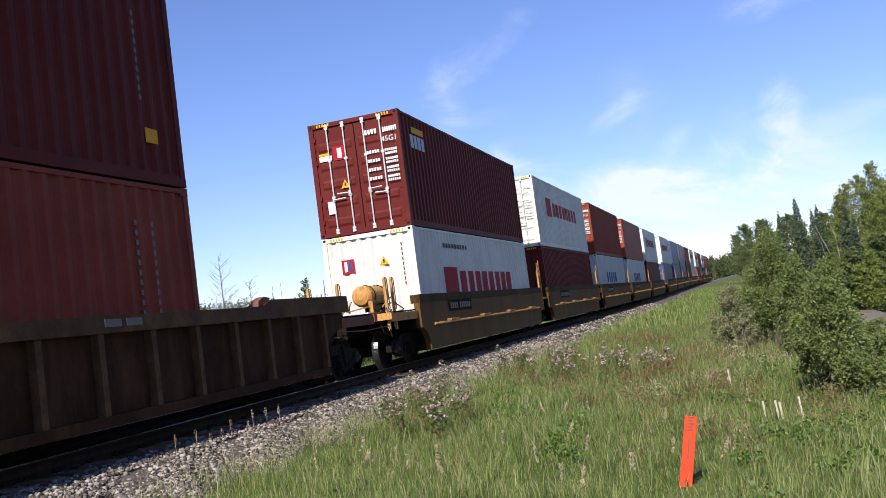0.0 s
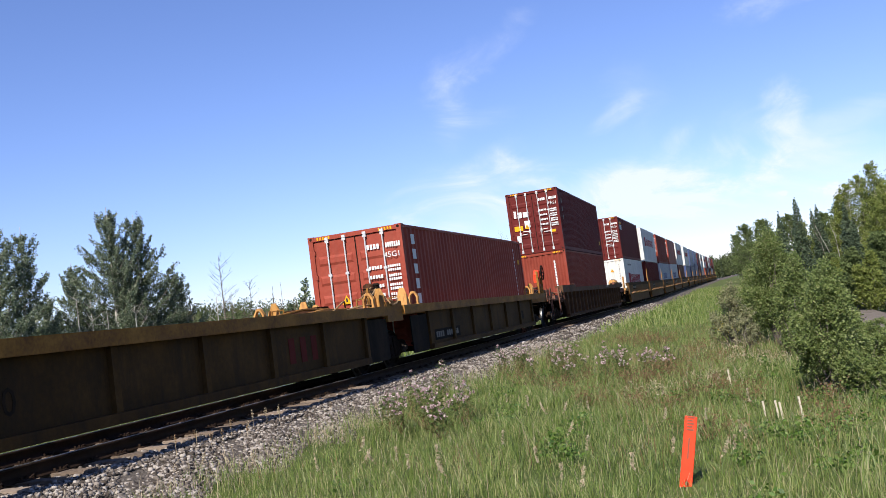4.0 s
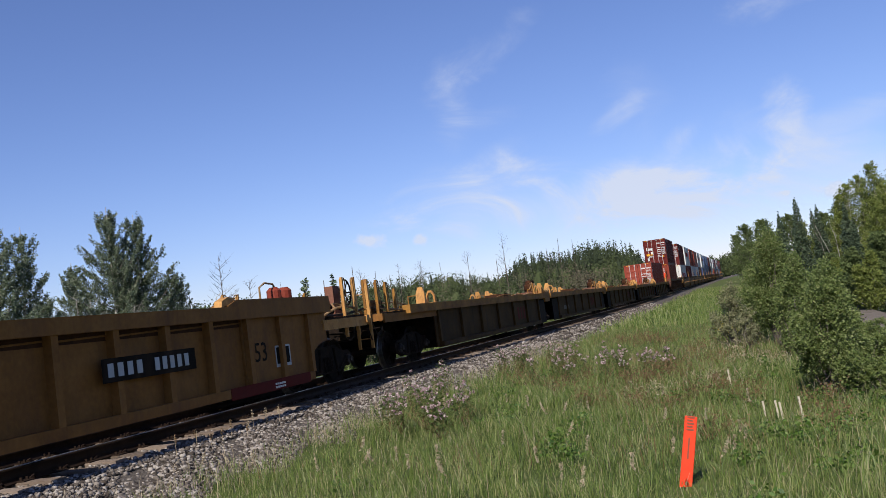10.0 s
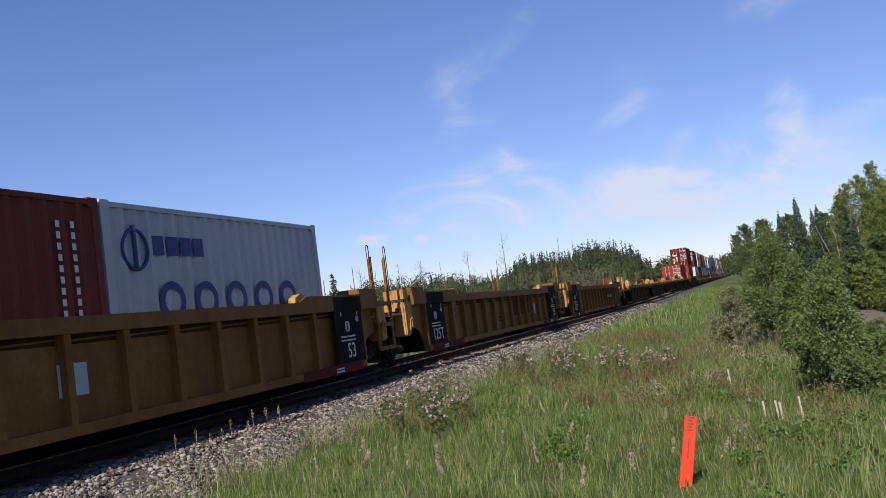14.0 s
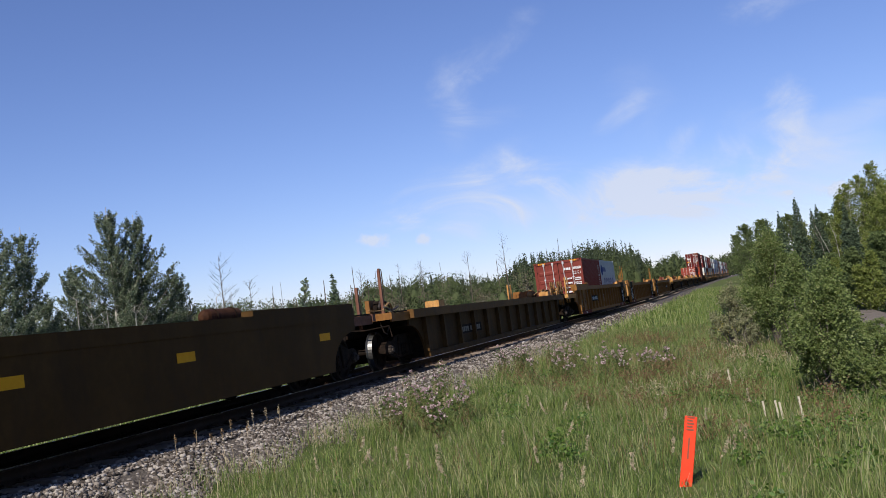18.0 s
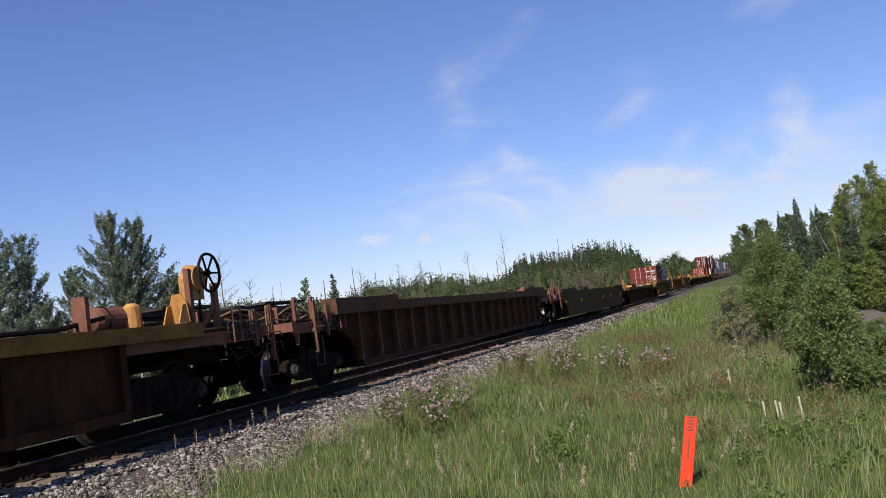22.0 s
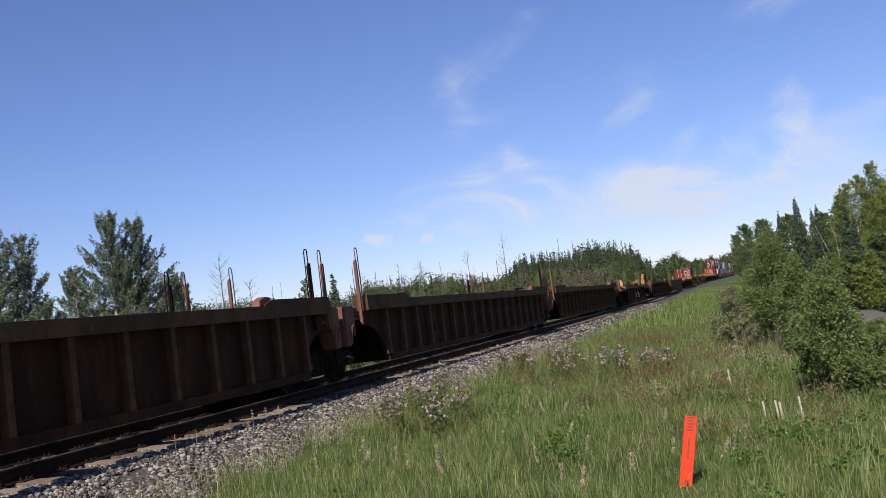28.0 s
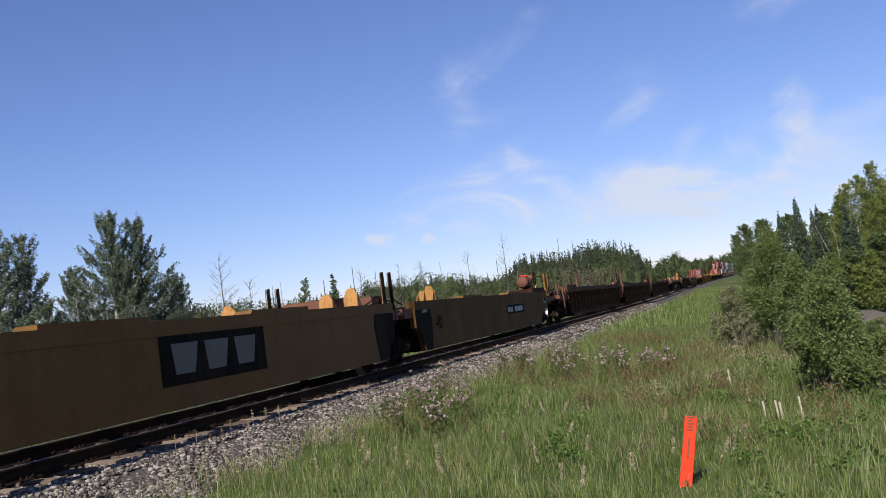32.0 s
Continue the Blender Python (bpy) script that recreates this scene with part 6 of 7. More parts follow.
def poplar(x, y, h, w, seed=0, density=1.0, label="grey-green poplar with upswept limbs and gaps of sky", lean=0.0):
    """Upswept limbs along a pale trunk, each set with tufts of small leaves that leave the inner wood bare."""
    rng = np.random.default_rng(seed)
    t = thing("poplar", label, "tree")
    t.location = (x, y, ground_z(x, y))
    top = Vector((lean, 0, h * 0.965))
    knee = Vector((lean * 0.3 + rng.normal() * 0.08, rng.normal() * 0.08, h * 0.5))
    bm = rod(fresh(), (0, 0, -0.2), knee, 0.011 * h + 0.02, 0.007 * h, 7)
    rod(bm, knee, top, 0.007 * h, 0.012, 6)
    part("trunk", bm, M["birch"], t)
    bm, P = fresh(), []
    tiers = int(h * 2.4)
    for i in range(tiers):
        f = 0.10 + 0.86 * i / tiers
        base = np.array(knee.lerp(top, (f - 0.5) / 0.5) if f > 0.5 else Vector((0, 0, 0)).lerp(knee, f / 0.5))
        turn = 2.4 * i + rng.uniform(-0.4, 0.4)
        for k in range(5 if f < 0.8 else 4):
            ang = turn + k * 1.3 + rng.uniform(-0.45, 0.45)
            reach = w * 0.5 * (1.02 - f) ** 0.95 * rng.choice([0.5, 0.75, 0.95, 1.15]) + 0.13
            a0, a1 = rng.uniform(0.0, 0.25) + 0.35 * f, rng.uniform(0.2, 0.45) + 0.25 * f
            d = np.array([math.cos(ang), math.sin(ang), 0.0])

            def at(u):
                return base + d * reach * u + np.array([0, 0, reach * (a0 * u + a1 * u * u)])
            pts = [Vector(at(u)) for u in (0.0, 0.45, 0.8, 1.0)]
            for a, b in zip(pts, pts[1:]):
                rod(bm, a, b, 0.006 + 0.006 * reach, 0.006, 3)
            for _ in range(5 + int(7.5 * reach)):
                u = rng.uniform(0.12, 1.0) ** 0.85
                way = d + np.array([0, 0, a0 + 2 * a1 * u + 0.35]) + rng.normal(size=3) * 0.3
                way /= np.linalg.norm(way)
                c = at(u) + rng.normal(size=3) * 0.13 * reach ** 0.6 * (1.2 - u)
                n = int(36 * density)
                P.append(c + way * rng.uniform(-0.20, 0.22, n)[:, None] + rng.normal(size=(n, 3)).clip(-1.7, 1.7) * rng.uniform(0.028, 0.05))
    v, q = leaf_quads(np.concatenate(P), 0.046, rng, 0.1, 1.7)
    cr = new("crown", quad_mesh("crown", v, q, M["fir"]))
    cr.parent = t
    tagged(part("branches", bm, M["bark"], t), kind="stuff")
    return t


def bare_tree(x, y, h, seed=0, mat="twig", label="thin leafless grey dead tree", twigs=34):
    rng = np.random.default_rng(seed)
    t = thing("dead_tree", label, "tree")
    t.location = (x, y, ground_z(x, y))
    bm = rod(fresh(), (0, 0, -0.2), (rng.normal() * 0.1, 0, h), 0.008 * h + 0.01, 0.010, 6)
    part("trunk", bm, M[mat], t)
    bm = fresh()
    for i in range(twigs):
        f = rng.uniform(0.3, 0.97)
        a = Vector((0, 0, h * f))
        ang = rng.uniform(0, 6.283)
        reach = h * 0.20 * (1.1 - f) + 0.25
        b = a + Vector((math.cos(ang) * reach, math.sin(ang) * reach, reach * rng.uniform(0.5, 1.2)))
        rod(bm, a, b, 0.012, 0.005, 4)
        for _ in range(2):
            c = a.lerp(b, rng.uniform(0.4, 0.9))
            rod(bm, c, c + Vector((rng.normal() * 0.25, rng.normal() * 0.25, rng.uniform(0.1, 0.5))), 0.007, 0.004, 3)
    tagged(part("branches", bm, M[mat], t), kind="stuff")
    return t


SKYLINE = [(-46, 0.050), (-40, 0.050), (-33, 0.050), (-30.6, 0.0478), (-27.3, 0.042), (-23.4, 0.041), (-22.3, 0.048), (-20.2, 0.046), (-18.6, 0.050), (-17, 0.051), (-16, 0.0425), (-14.2, 0.041), (-12.9, 0.044), (-12.5, 0.056), (-10.9, 0.0585), (-9.5, 0.0530), (-8.0, 0.060), (-6.7, 0.058), (-5.6, 0.053), (-4.8, 0.039), (-4.1, 0.0315), (-3.1, 0.038), (-2.5, 0.0295), (-1.5, 0.0245), (-0.5, 0.0255), (0.5, 0.029), (1.2, 0.034)]


def skyline(az):
    return float(np.interp(az, [a for a, _ in SKYLINE], [b for _, b in SKYLINE]))


def far_woods():
    """Mixed woodland far behind the line, as three sheets of stuff: spruces, leafy trees, dry brush."""
    rng = np.random.default_rng(11)
    con, lea, dry, trunks = [], [], [], fresh()
    inner = {"con": [], "lea": []}

    def mass(kind, base, rings):
        """A six-sided dark heart of a crown, from (height, radius) rings."""
        turn = rng.uniform(0, 1)
        inner[kind].append(np.array([[base + np.array([r * math.cos(turn + a * 1.0472), r * math.sin(turn + a * 1.0472), z]) for a in range(6)] for z, r in rings]))

    def put(az, dist, h, kind):
        x, y = spot(az, dist)
        if abs(x - course_x(y)) < 9 and dist < 700:
            return
        base = np.array([x, y, ground_z(x, y)])
        if kind == "con":
            n = int(np.clip(90 * h * 120 / dist, 340, 800))
            mass("con", base, [(0.06 * h, 0.062 * h), (0.4 * h, 0.045 * h), (0.84 * h, 0.006 * h)])
            con.append((spruce_cloud(h, h * rng.uniform(0.20, 0.30), n, rng) + base, 0.0009 * dist + 0.03))
        elif kind == "lea":
            n = int(np.clip(90 * h * 120 / dist, 340, 760))
            mass("lea", base, [(0.10 * h, 0.06 * h), (0.45 * h, 0.13 * h), (0.70 * h, 0.10 * h), (0.82 * h, 0.03 * h)])
            p, _ = clumps(rng, 14, (0, 0, h * 0.58), (h * 0.24, h * 0.24, h * 0.43), 0.045 * h, n // 14, 0.3)
            lea.append((p + base, 0.0010 * dist + 0.04))
        else:
            n = int(np.clip(110 * h * 100 / dist, 250, 1000))
            p, _ = clumps(rng, 8, (0, 0, h * 0.5), (h * 0.34, h * 0.34, h * 0.46), 0.07 * h, n // 8, 0.3)
            dry.append((p + base, 0.0010 * dist + 0.02))
            if rng.random() < 0.5:
                rod(trunks, base, base + np.array([rng.normal() * 0.2, 0, h * rng.uniform(1.0, 1.35)]), 0.05, 0.02, 4)
    for i in range(620):          # the main far wood
        az = rng.uniform(-46, 0.6)
        if az < -12.8:
            dist = rng.uniform(150, 260)
        else:
            dist = rng.uniform(190, 330)
        top = skyline(az) * rng.choice([0.74, 0.84, 0.92, 0.98, 1.04], p=[0.3, 0.3, 0.25, 0.12, 0.03])
        h = EYE.z + top * dist - ground_z(*spot(az, dist))
        put(az, dist, h, "con" if rng.random() < (0.62 if az < -4.5 else 0.3) else "lea")
    for i in range(190):          # the hill wood, dark and close-set
        az = rng.uniform(-12.8, -4.6)
        dist = rng.uniform(175, 240)
        put(az, dist, EYE.z + skyline(az) * rng.uniform(0.66, 1.04) * dist - ground_z(*spot(az, dist)), "con")
    for i in range(200):          # a dense leafy front to the wood
        az = rng.uniform(-13.5, -3.0)
        dist = rng.uniform(170, 200)
        put(az, dist, EYE.z + skyline(az) * rng.uniform(0.5, 0.80) * dist - ground_z(*spot(az, dist)), "lea" if rng.random() < 0.7 else "con")
    for i in range(170):          # saplings and scrub close beyond the line
        az = rng.uniform(-46, -21)
        dist = rng.uniform(48, 120)
        put(az, dist, EYE.z + skyline(az) * rng.uniform(0.55, 0.98) * dist + 1.5, rng.choice(["dry", "lea", "lea", "con"]))
    for i in range(200):          # brush and saplings this side of it
        az = rng.uniform(-45, -9)
        dist = rng.uniform(45, 140)
        h = max(1.2, EYE.z + skyline(az) * rng.uniform(0.35, 0.85) * dist + 1.5)
        put(az, dist, h, rng.choice(["dry", "dry", "lea"]))
    for i in range(200):          # where the line runs out of sight
        az = rng.uniform(-3.2, 2.6)
        dist = rng.uniform(720, 900)
        put(az, dist, EYE.z + skyline(az) * rng.uniform(0.75, 1.0) * dist - ground_z(*spot(az, dist)), "con" if rng.random() < 0.3 else "lea")
    for i in range(40):
        az = rng.uniform(0.2, 2.6)
        dist = rng.uniform(180, 330)
        put(az, dist, EYE.z + skyline(az) * rng.uniform(0.75, 1.0) * dist - ground_z(*spot(az, dist)), "lea")
    for i in range(90):
        az = rng.uniform(-9, -1.5)
        dist = rng.uniform(110, 230)
        put(az, dist, EYE.z + skyline(az) * rng.uniform(0.3, 0.7) * dist + 1.5, rng.choice(["dry", "lea", "lea"]))
    for i in range(164):
        az = rng.uniform(-13.2, -3.2) if i < 44 else rng.uniform(-28, -12.5)
        dist = rng.uniform(165, 200) if i < 44 else rng.uniform(120, 170)
        put(az, dist, EYE.z + skyline(az) * rng.uniform(0.8, 1.06) * (1.0 if i < 84 else 0.88) * dist - ground_z(*spot(az, dist)), "con" if i < 120 else "lea")
    for name, lst, mat, label, long in (("far_spruces", con, "far_needle", "distant dark spruce wood", 2.0), ("far_broadleaves", lea, "far_leaf", "distant green leafy woodland", 1.4), ("brush", dry, "brush", "dry brush and saplings beyond the track", 1.8)):
        V, Q, n = [], [], 0
        for p, s in lst:
            v, q = leaf_quads(p, s, rng, 0.25, long)
            V.append(v)
            Q.append(q + n)
            n += len(v)
        for m in inner["con" if lst is con else "lea"] if lst is not dry else ():
            k = len(m)
            V.append(m.reshape(-1, 3))
            Q.append(np.array([(n + 6 * a + b, n + 6 * a + (b + 1) % 6, n + 6 * a + 6 + (b + 1) % 6, n + 6 * a + 6 + b) for a in range(k - 1) for b in range(6)]))
            n += 6 * k
        tagged(new(name, quad_mesh(name, np.concatenate(V), np.concatenate(Q), M[mat])), label, "woodland", kind="stuff")
    tagged(new("brush_stems", mesh_of("brush_stems", trunks, M["twig"])), "thin bare stems among the brush", "woodland", kind="stuff")


def at_slope(az, dist, slope):
    """Height of a tree at that bearing and distance whose top stands at the given slope over the eye."""
    return EYE.z + slope * dist - ground_z(*spot(az, dist))


def plant():
    far_woods()
    for az, d, slope, w, seed, dens, lean in ((-37.1, 42, 0.164, 5.6, 1, 1.0, 0.1), (-35.4, 43, 0.154, 5.4, 2, 1.0, -0.1), (-38.9, 44, 0.108, 4.4, 3, 1.0, -0.3), (-33.9, 45, 0.088, 4.4, 4, 1.0, 0.4), (-41.7, 40, 0.150, 3.8, 5, 0.8, 0.0), (-43.6, 38, 0.158, 5.6, 6, 1.0, 0.0), (-36.3, 45, 0.11, 4.4, 7, 0.9, 0.0), (-40.6, 43, 0.075, 3.0, 8, 0.9, 0.0)):
        poplar(*spot(az, d), at_slope(az, d, slope), w, seed, dens, lean=lean)
    for i, (az, d, s) in enumerate(((-39.0, 40, 0.066), (-38.3, 41, 0.064), (-37.4, 40, 0.05), (-31.3, 44, 0.052), (-35.9, 40, 0.052))):
        bare_tree(*spot(az, d), at_slope(az, d, s), seed=60 + i, mat="birch", label="thin pale leafless stem at the edge of the poplars", twigs=7)
    broadleaf(*spot(-26.1, 75), at_slope(-26.1, 75, 0.056), 2.4, 900, 0.16, seed=6)
    spruce(*spot(-24.1, 80), at_slope(-24.1, 80, 0.062), 2.5, 1800, 0.16, seed=7)
    for i, (az, d, s) in enumerate(((-30.8, 60, 0.095), (-29.2, 70, 0.062), (-13.25, 120, 0.0805), (-22.4, 90, 0.060), (-18.6, 110, 0.062), (-15.6, 110, 0.066), (-19.9, 120, 0.063), (-33.1, 55, 0.06))):
        bare_tree(*spot(az, d), at_slope(az, d, s), seed=20 + i)
    # bushes and trees to the right of the line
    bush(*spot(4.9, 13.4), 1.85, 1.05, 26000, 0.023, seed=31)
    bush(*spot(2.2, 23.5), 2.95, 1.55, 34000, 0.031, seed=32)
    bush(*spot(4.7, 17.0), 1.95, 1.0, 19000, 0.026, seed=33)
    bush(*spot(3.4, 20.0), 2.20, 1.05, 18000, 0.029, seed=36)
    bush(*spot(5.9, 14.2), 1.25, 0.8, 10000, 0.024, seed=37)
    bush(*spot(0.9, 25.5), 2.0, 1.0, 10000, 0.032, seed=35)
    for i, (az, d, h, w) in enumerate(((7.6, 17.0, 0.8, 0.9), (8.6, 21.0, 0.9, 1.2), (9.6, 19.0, 1.0, 1.2), (7.4, 27.0, 0.9, 1.3), (8.4, 34.0, 1.0, 1.6), (7.2, 13.2, 0.6, 0.7))):
        bush(*spot(az, d), h, w, 4500, 0.028, label="low leafy shrub on the embankment slope", seed=90 + i)
    bush(*spot(-0.35, 24), 1.5, 1.25, 8000, 0.028, "pale_willow", "thin grey-green shrub beside the willow bush", seed=34)
    bush(*spot(0.55, 22.5), 1.0, 0.8, 4500, 0.026, "pale_willow", "thin grey-green shrub beside the willow bush", seed=38)
    for i, (az, d, s, k) in enumerate(((4.2, 100, 0.0725, "s"), (3.2, 105, 0.060, "s"), (2.5, 110, 0.055, "s"), (5.3, 95, 0.062, "s"), (6.75, 90, 0.060, "s"), (7.3, 96, 0.076, "b"), (8.2, 92, 0.084, "b"), (9.2, 90, 0.092, "b"), (10.2, 90, 0.096, "b"), (8.7, 84, 0.070, "b"), (6.1, 98, 0.066, "b"), (2.3, 130, 0.053, "l"), (1.3, 150, 0.051, "l"), (5.0, 120, 0.058, "s"), (3.8, 125, 0.054, "l"), (7.8, 84, 0.055, "b"), (0.7, 170, 0.042, "l"), (1.9, 140, 0.046, "s"), (7.1, 82, 0.042, "s"), (5.6, 105, 0.050, "l"), (4.7, 108, 0.046, "b"), (6.5, 108, 0.055, "l"), (9.6, 80, 0.058, "b"), (5.6, 76, 0.008, "l"), (6.3, 74, 0.004, "b"), (6.9, 72, 0.010, "l"), (7.6, 70, 0.006, "b"), (8.3, 72, 0.022, "l"), (9.1, 70, 0.016, "l"), (9.9, 70, 0.03, "b"), (7.9, 95, 0.08, "s"))):
        h = at_slope(az, d, s)
        if k == "s":
            spruce(*spot(az, d), h, h * 0.34, 12000, 0.105, seed=40 + i)
        elif k == "b":
            broadleaf(*spot(az, d), h, h * 0.46, 15000, 0.10, "birch_leaf", "birch with yellowing leaves and a pale trunk", 40 + i, 0.15, "birch", 2, 0.55)
        else:
            broadleaf(*spot(az, d), h, h * 0.55, 11000, 0.12, "edge_leaf", "green leafy tree at the edge of the wood", 40 + i, 0.08, narrow=0.5)
    wob = random.Random(12)
    for az, d, s, lean, r in ((6.25, 78, 0.041, -1.5, 0.05), (6.45, 79, 0.040, -0.7, 0.045), (6.0, 80, 0.034, -1.3, 0.03), (7.1, 77, -0.004, -0.7, 0.045)):
        x, y = spot(az, d)
        h = at_slope(az, d, s)
        t = thing("dead_tree", "bleached leaning leafless tree at the edge of the wood", "tree")
        t.location = (x, y, ground_z(x, y))
        bm, at, tips = fresh(), Vector((0, 0, -0.2)), []
        for k in range(1, 9):
            to = Vector((lean * (k / 8) ** 1.4 + wob.uniform(-0.09, 0.09), wob.uniform(-0.1, 0.1), h * k / 8))
            rod(bm, at, to, r * (1.08 - 0.1 * k), r * (0.98 - 0.1 * k), 6)
            at = to
            if k > 3:
                tips.append(to)
        part("trunk", bm, M["birch"], t)
        bm = fresh()
        for p in tips:
            for _ in range(2):
                rod(bm, p, p + Vector((wob.uniform(-0.7, 0.7), wob.uniform(-0.5, 0.5), wob.uniform(0.2, 0.8))), 0.014, 0.005, 4)
        tagged(part("branches", bm, M["twig"], t), kind="stuff")


def blades(name, label, n, y0, y1, x0, x1, h, w, mat, seed, power=1.5, cover=None, tip=0.12, bend=(0.05, 0.6)):
    """Single bent blades rooted on the ground."""
    rng = np.random.default_rng(seed)
    y = y0 + (y1 - y0) * rng.random(n) ** power
    x = rng.uniform(x0, x1, n) + np.array([course_x(b) for b in y])
    if cover:
        keep = np.array([cover(a, b) for a, b in zip(x, y)]) > rng.random(n)
        x, y = x[keep], y[keep]
    n = len(x)
    z = np.array([ground_z(a, b) for a, b in zip(x, y)]) - 0.02
    hh = h * rng.uniform(0.45, 1.25, n) * np.array([0.95 + 0.85 * noise.noise(Vector((a * 0.8, b * 0.8, 33))) + 0.4 * noise.noise(Vector((a * 2.6, b * 2.6, 35))) for a, b in zip(x, y)]).clip(0.45, 1.7)
    ang = rng.uniform(0, 6.283, n)
    lean = rng.uniform(bend[0], bend[1], n) * hh
    la = rng.uniform(0, 6.283, n)
    base = np.stack([x, y, z], 1)
    side = np.stack([np.cos(ang), np.sin(ang), 0 * ang], 1) * (w * rng.uniform(0.6, 1.3, n))[:, None]
    out = np.stack([np.cos(la), np.sin(la), 0 * la], 1) * lean[:, None]
    mid = base + out * 0.3 + np.stack([0 * x, 0 * x, hh * 0.6], 1)
    top = base + out + np.stack([0 * x, 0 * x, hh], 1)
    v = np.stack([base - side, base + side, mid - side * 0.8, mid + side * 0.8, top - side * tip, top + side * tip], 1).reshape(-1, 3)
    i = np.arange(n)[:, None] * 6
    q = np.concatenate([i + np.array([0, 1, 3, 2]), i + np.array([2, 3, 5, 4])])
    tagged(new(name, quad_mesh(name, v, q, M[mat])), label, "grass", kind="stuff")


def verge(x, y):
    d = x - course_x(y)
    return float(np.clip((d - 2.35 - 0.35 * noise.noise(Vector((x, y * 0.6, 7)))) / 0.7, 0, 1)) if d > 0 else 1.0


def patchy(x, y):
    return float(np.clip(noise.noise(Vector((x * 0.33, y * 0.22, 21))) * 2.2 + 0.35, 0, 1)) * verge(x, y)


def tufted(x, y):
    """Cover that gathers into tussocks a hand or two across."""
    return float(np.clip(0.55 + 1.5 * noise.noise(Vector((x * 2.1, y * 2.1, 41))), 0.08, 1)) * verge(x, y)


def by_ballast(x, y):
    d = x - course_x(y)
    return float(np.clip(1 - abs(d - 2.75 - 0.3 * noise.noise(Vector((x, y * 0.6, 7)))) / 0.55, 0, 1))


def sow():
    tall = "tall uneven green grass on the embankment"
    low = "matted short turf under the taller grass"
    blades("turf", low, 52000, 5.5, 17, 2.1, 11.5, 0.10, 0.0040, "turf", 12, 1.2, verge, bend=(0.4, 1.5))
    blades("grass", tall, 74000, 5.5, 17, 2.1, 11.5, 0.21, 0.0029, "grass", 1, 1.2, tufted, bend=(0.05, 0.6))
    blades("grass", tall, 9000, 5.5, 20, 2.5, 11.5, 0.31, 0.0030, "grass", 11, 1.2, patchy, bend=(0.1, 0.7))
    blades("turf", low, 40000, 14, 42, 2.1, 13.5, 0.13, 0.0066, "turf", 13, 1.4, verge, bend=(0.4, 1.4))
    blades("grass", tall, 44000, 14, 42, 2.1, 13.5, 0.24, 0.0048, "grass", 2, 1.4, tufted, bend=(0.05, 0.7))
    blades("grass", tall, 24000, 38, 140, 2.3, 14, 0.30, 0.018, "grass", 3, 1.3, verge)
    blades("grass", tall, 12000, -9, 5.7, 2.3, 14, 0.17, 0.006, "grass", 21, 1.0, verge, bend=(0.3, 1.2))
    blades("meadow_grass", "rough grass beyond the track", 9000, 8, 70, -30, -2.9, 0.5, 0.02, "grass", 4, 1.3)
    blades("dry_stalks", "dry pale grass stalks among the green", 3200, 5.5, 24, 2.3, 11, 0.30, 0.0016, "seed", 5, 1.3, verge, 0.6)
    blades("dry_stalks", "dry tan stalks at the edge of the ballast", 7000, 6, 30, 2.0, 3.6, 0.17, 0.0022, "seed", 7, 1.3, by_ballast, 0.5)
    blades("dry_stalks", "rusty dried stalks among the grass", 6000, 9, 34, 3.2, 9.5, 0.28, 0.003, "weed_brown", 6, 1.2, patchy, 0.5)


HEADS = ((5.08, 7.5), (5.3, 7.7), (5.75, 7.0), (6.05, 6.9), (6.75, 7.2), (8.2, 7.3), (6.75, 8.6), (5.8, 11.2), (7.55, 6.6), (3.9, 9.6), (4.65, 7.5), (4.0, 7.6), (5.2, 7.6), (5.8, 7.2), (6.0, 7.1), (8.15, 6.9))


def seed_heads():
    """Feathery grass heads that stand over the rest, each a thing of its own."""
    rng = np.random.default_rng(8)
    kinds = []
    for k in range(3):
        r = np.random.default_rng(80 + k)
        p = np.stack([r.normal(size=70) * 0.006, r.normal(size=70) * 0.006, 0.36 + 0.11 * r.random(70)], 1)
        p[:, :2] += (p[:, 2:3] - 0.36) * (0.35 - 0.2 * k)
        v, q = leaf_quads(p, 0.0075, r, 0, 3.0)
        kinds.append((quad_mesh("seed_head", v, q, M["seed"]), mesh_of("stalk", rod(fresh(), (0, 0, -0.02), (0, 0, 0.38), 0.003, 0.002, 4), M["grass"])))
    for i in range(38):
        y = 5.9 + 6 * rng.random() ** 1.5
        x = rng.uniform(2.6 + 0.1 * y, 9.0)
        if i < len(HEADS):
            x, y = HEADS[i]
        head, stalk = kinds[i % 3]
        t = tagged(new("seed_grass"), "tall grass stalk with a pale feathery seed head", "grass", "seed heads in the grass")
        t.location, t.rotation_euler = (x, y, ground_z(x, y)), (rng.normal() * 0.1, rng.normal() * 0.1, rng.uniform(0, 6.28))
        s = rng.uniform(1.0, 1.3)
        t.scale = (s, s, s)
        for nm, me in (("seed_head", head), ("stalk", stalk)):
            o = new(nm, me)
            o.parent = t


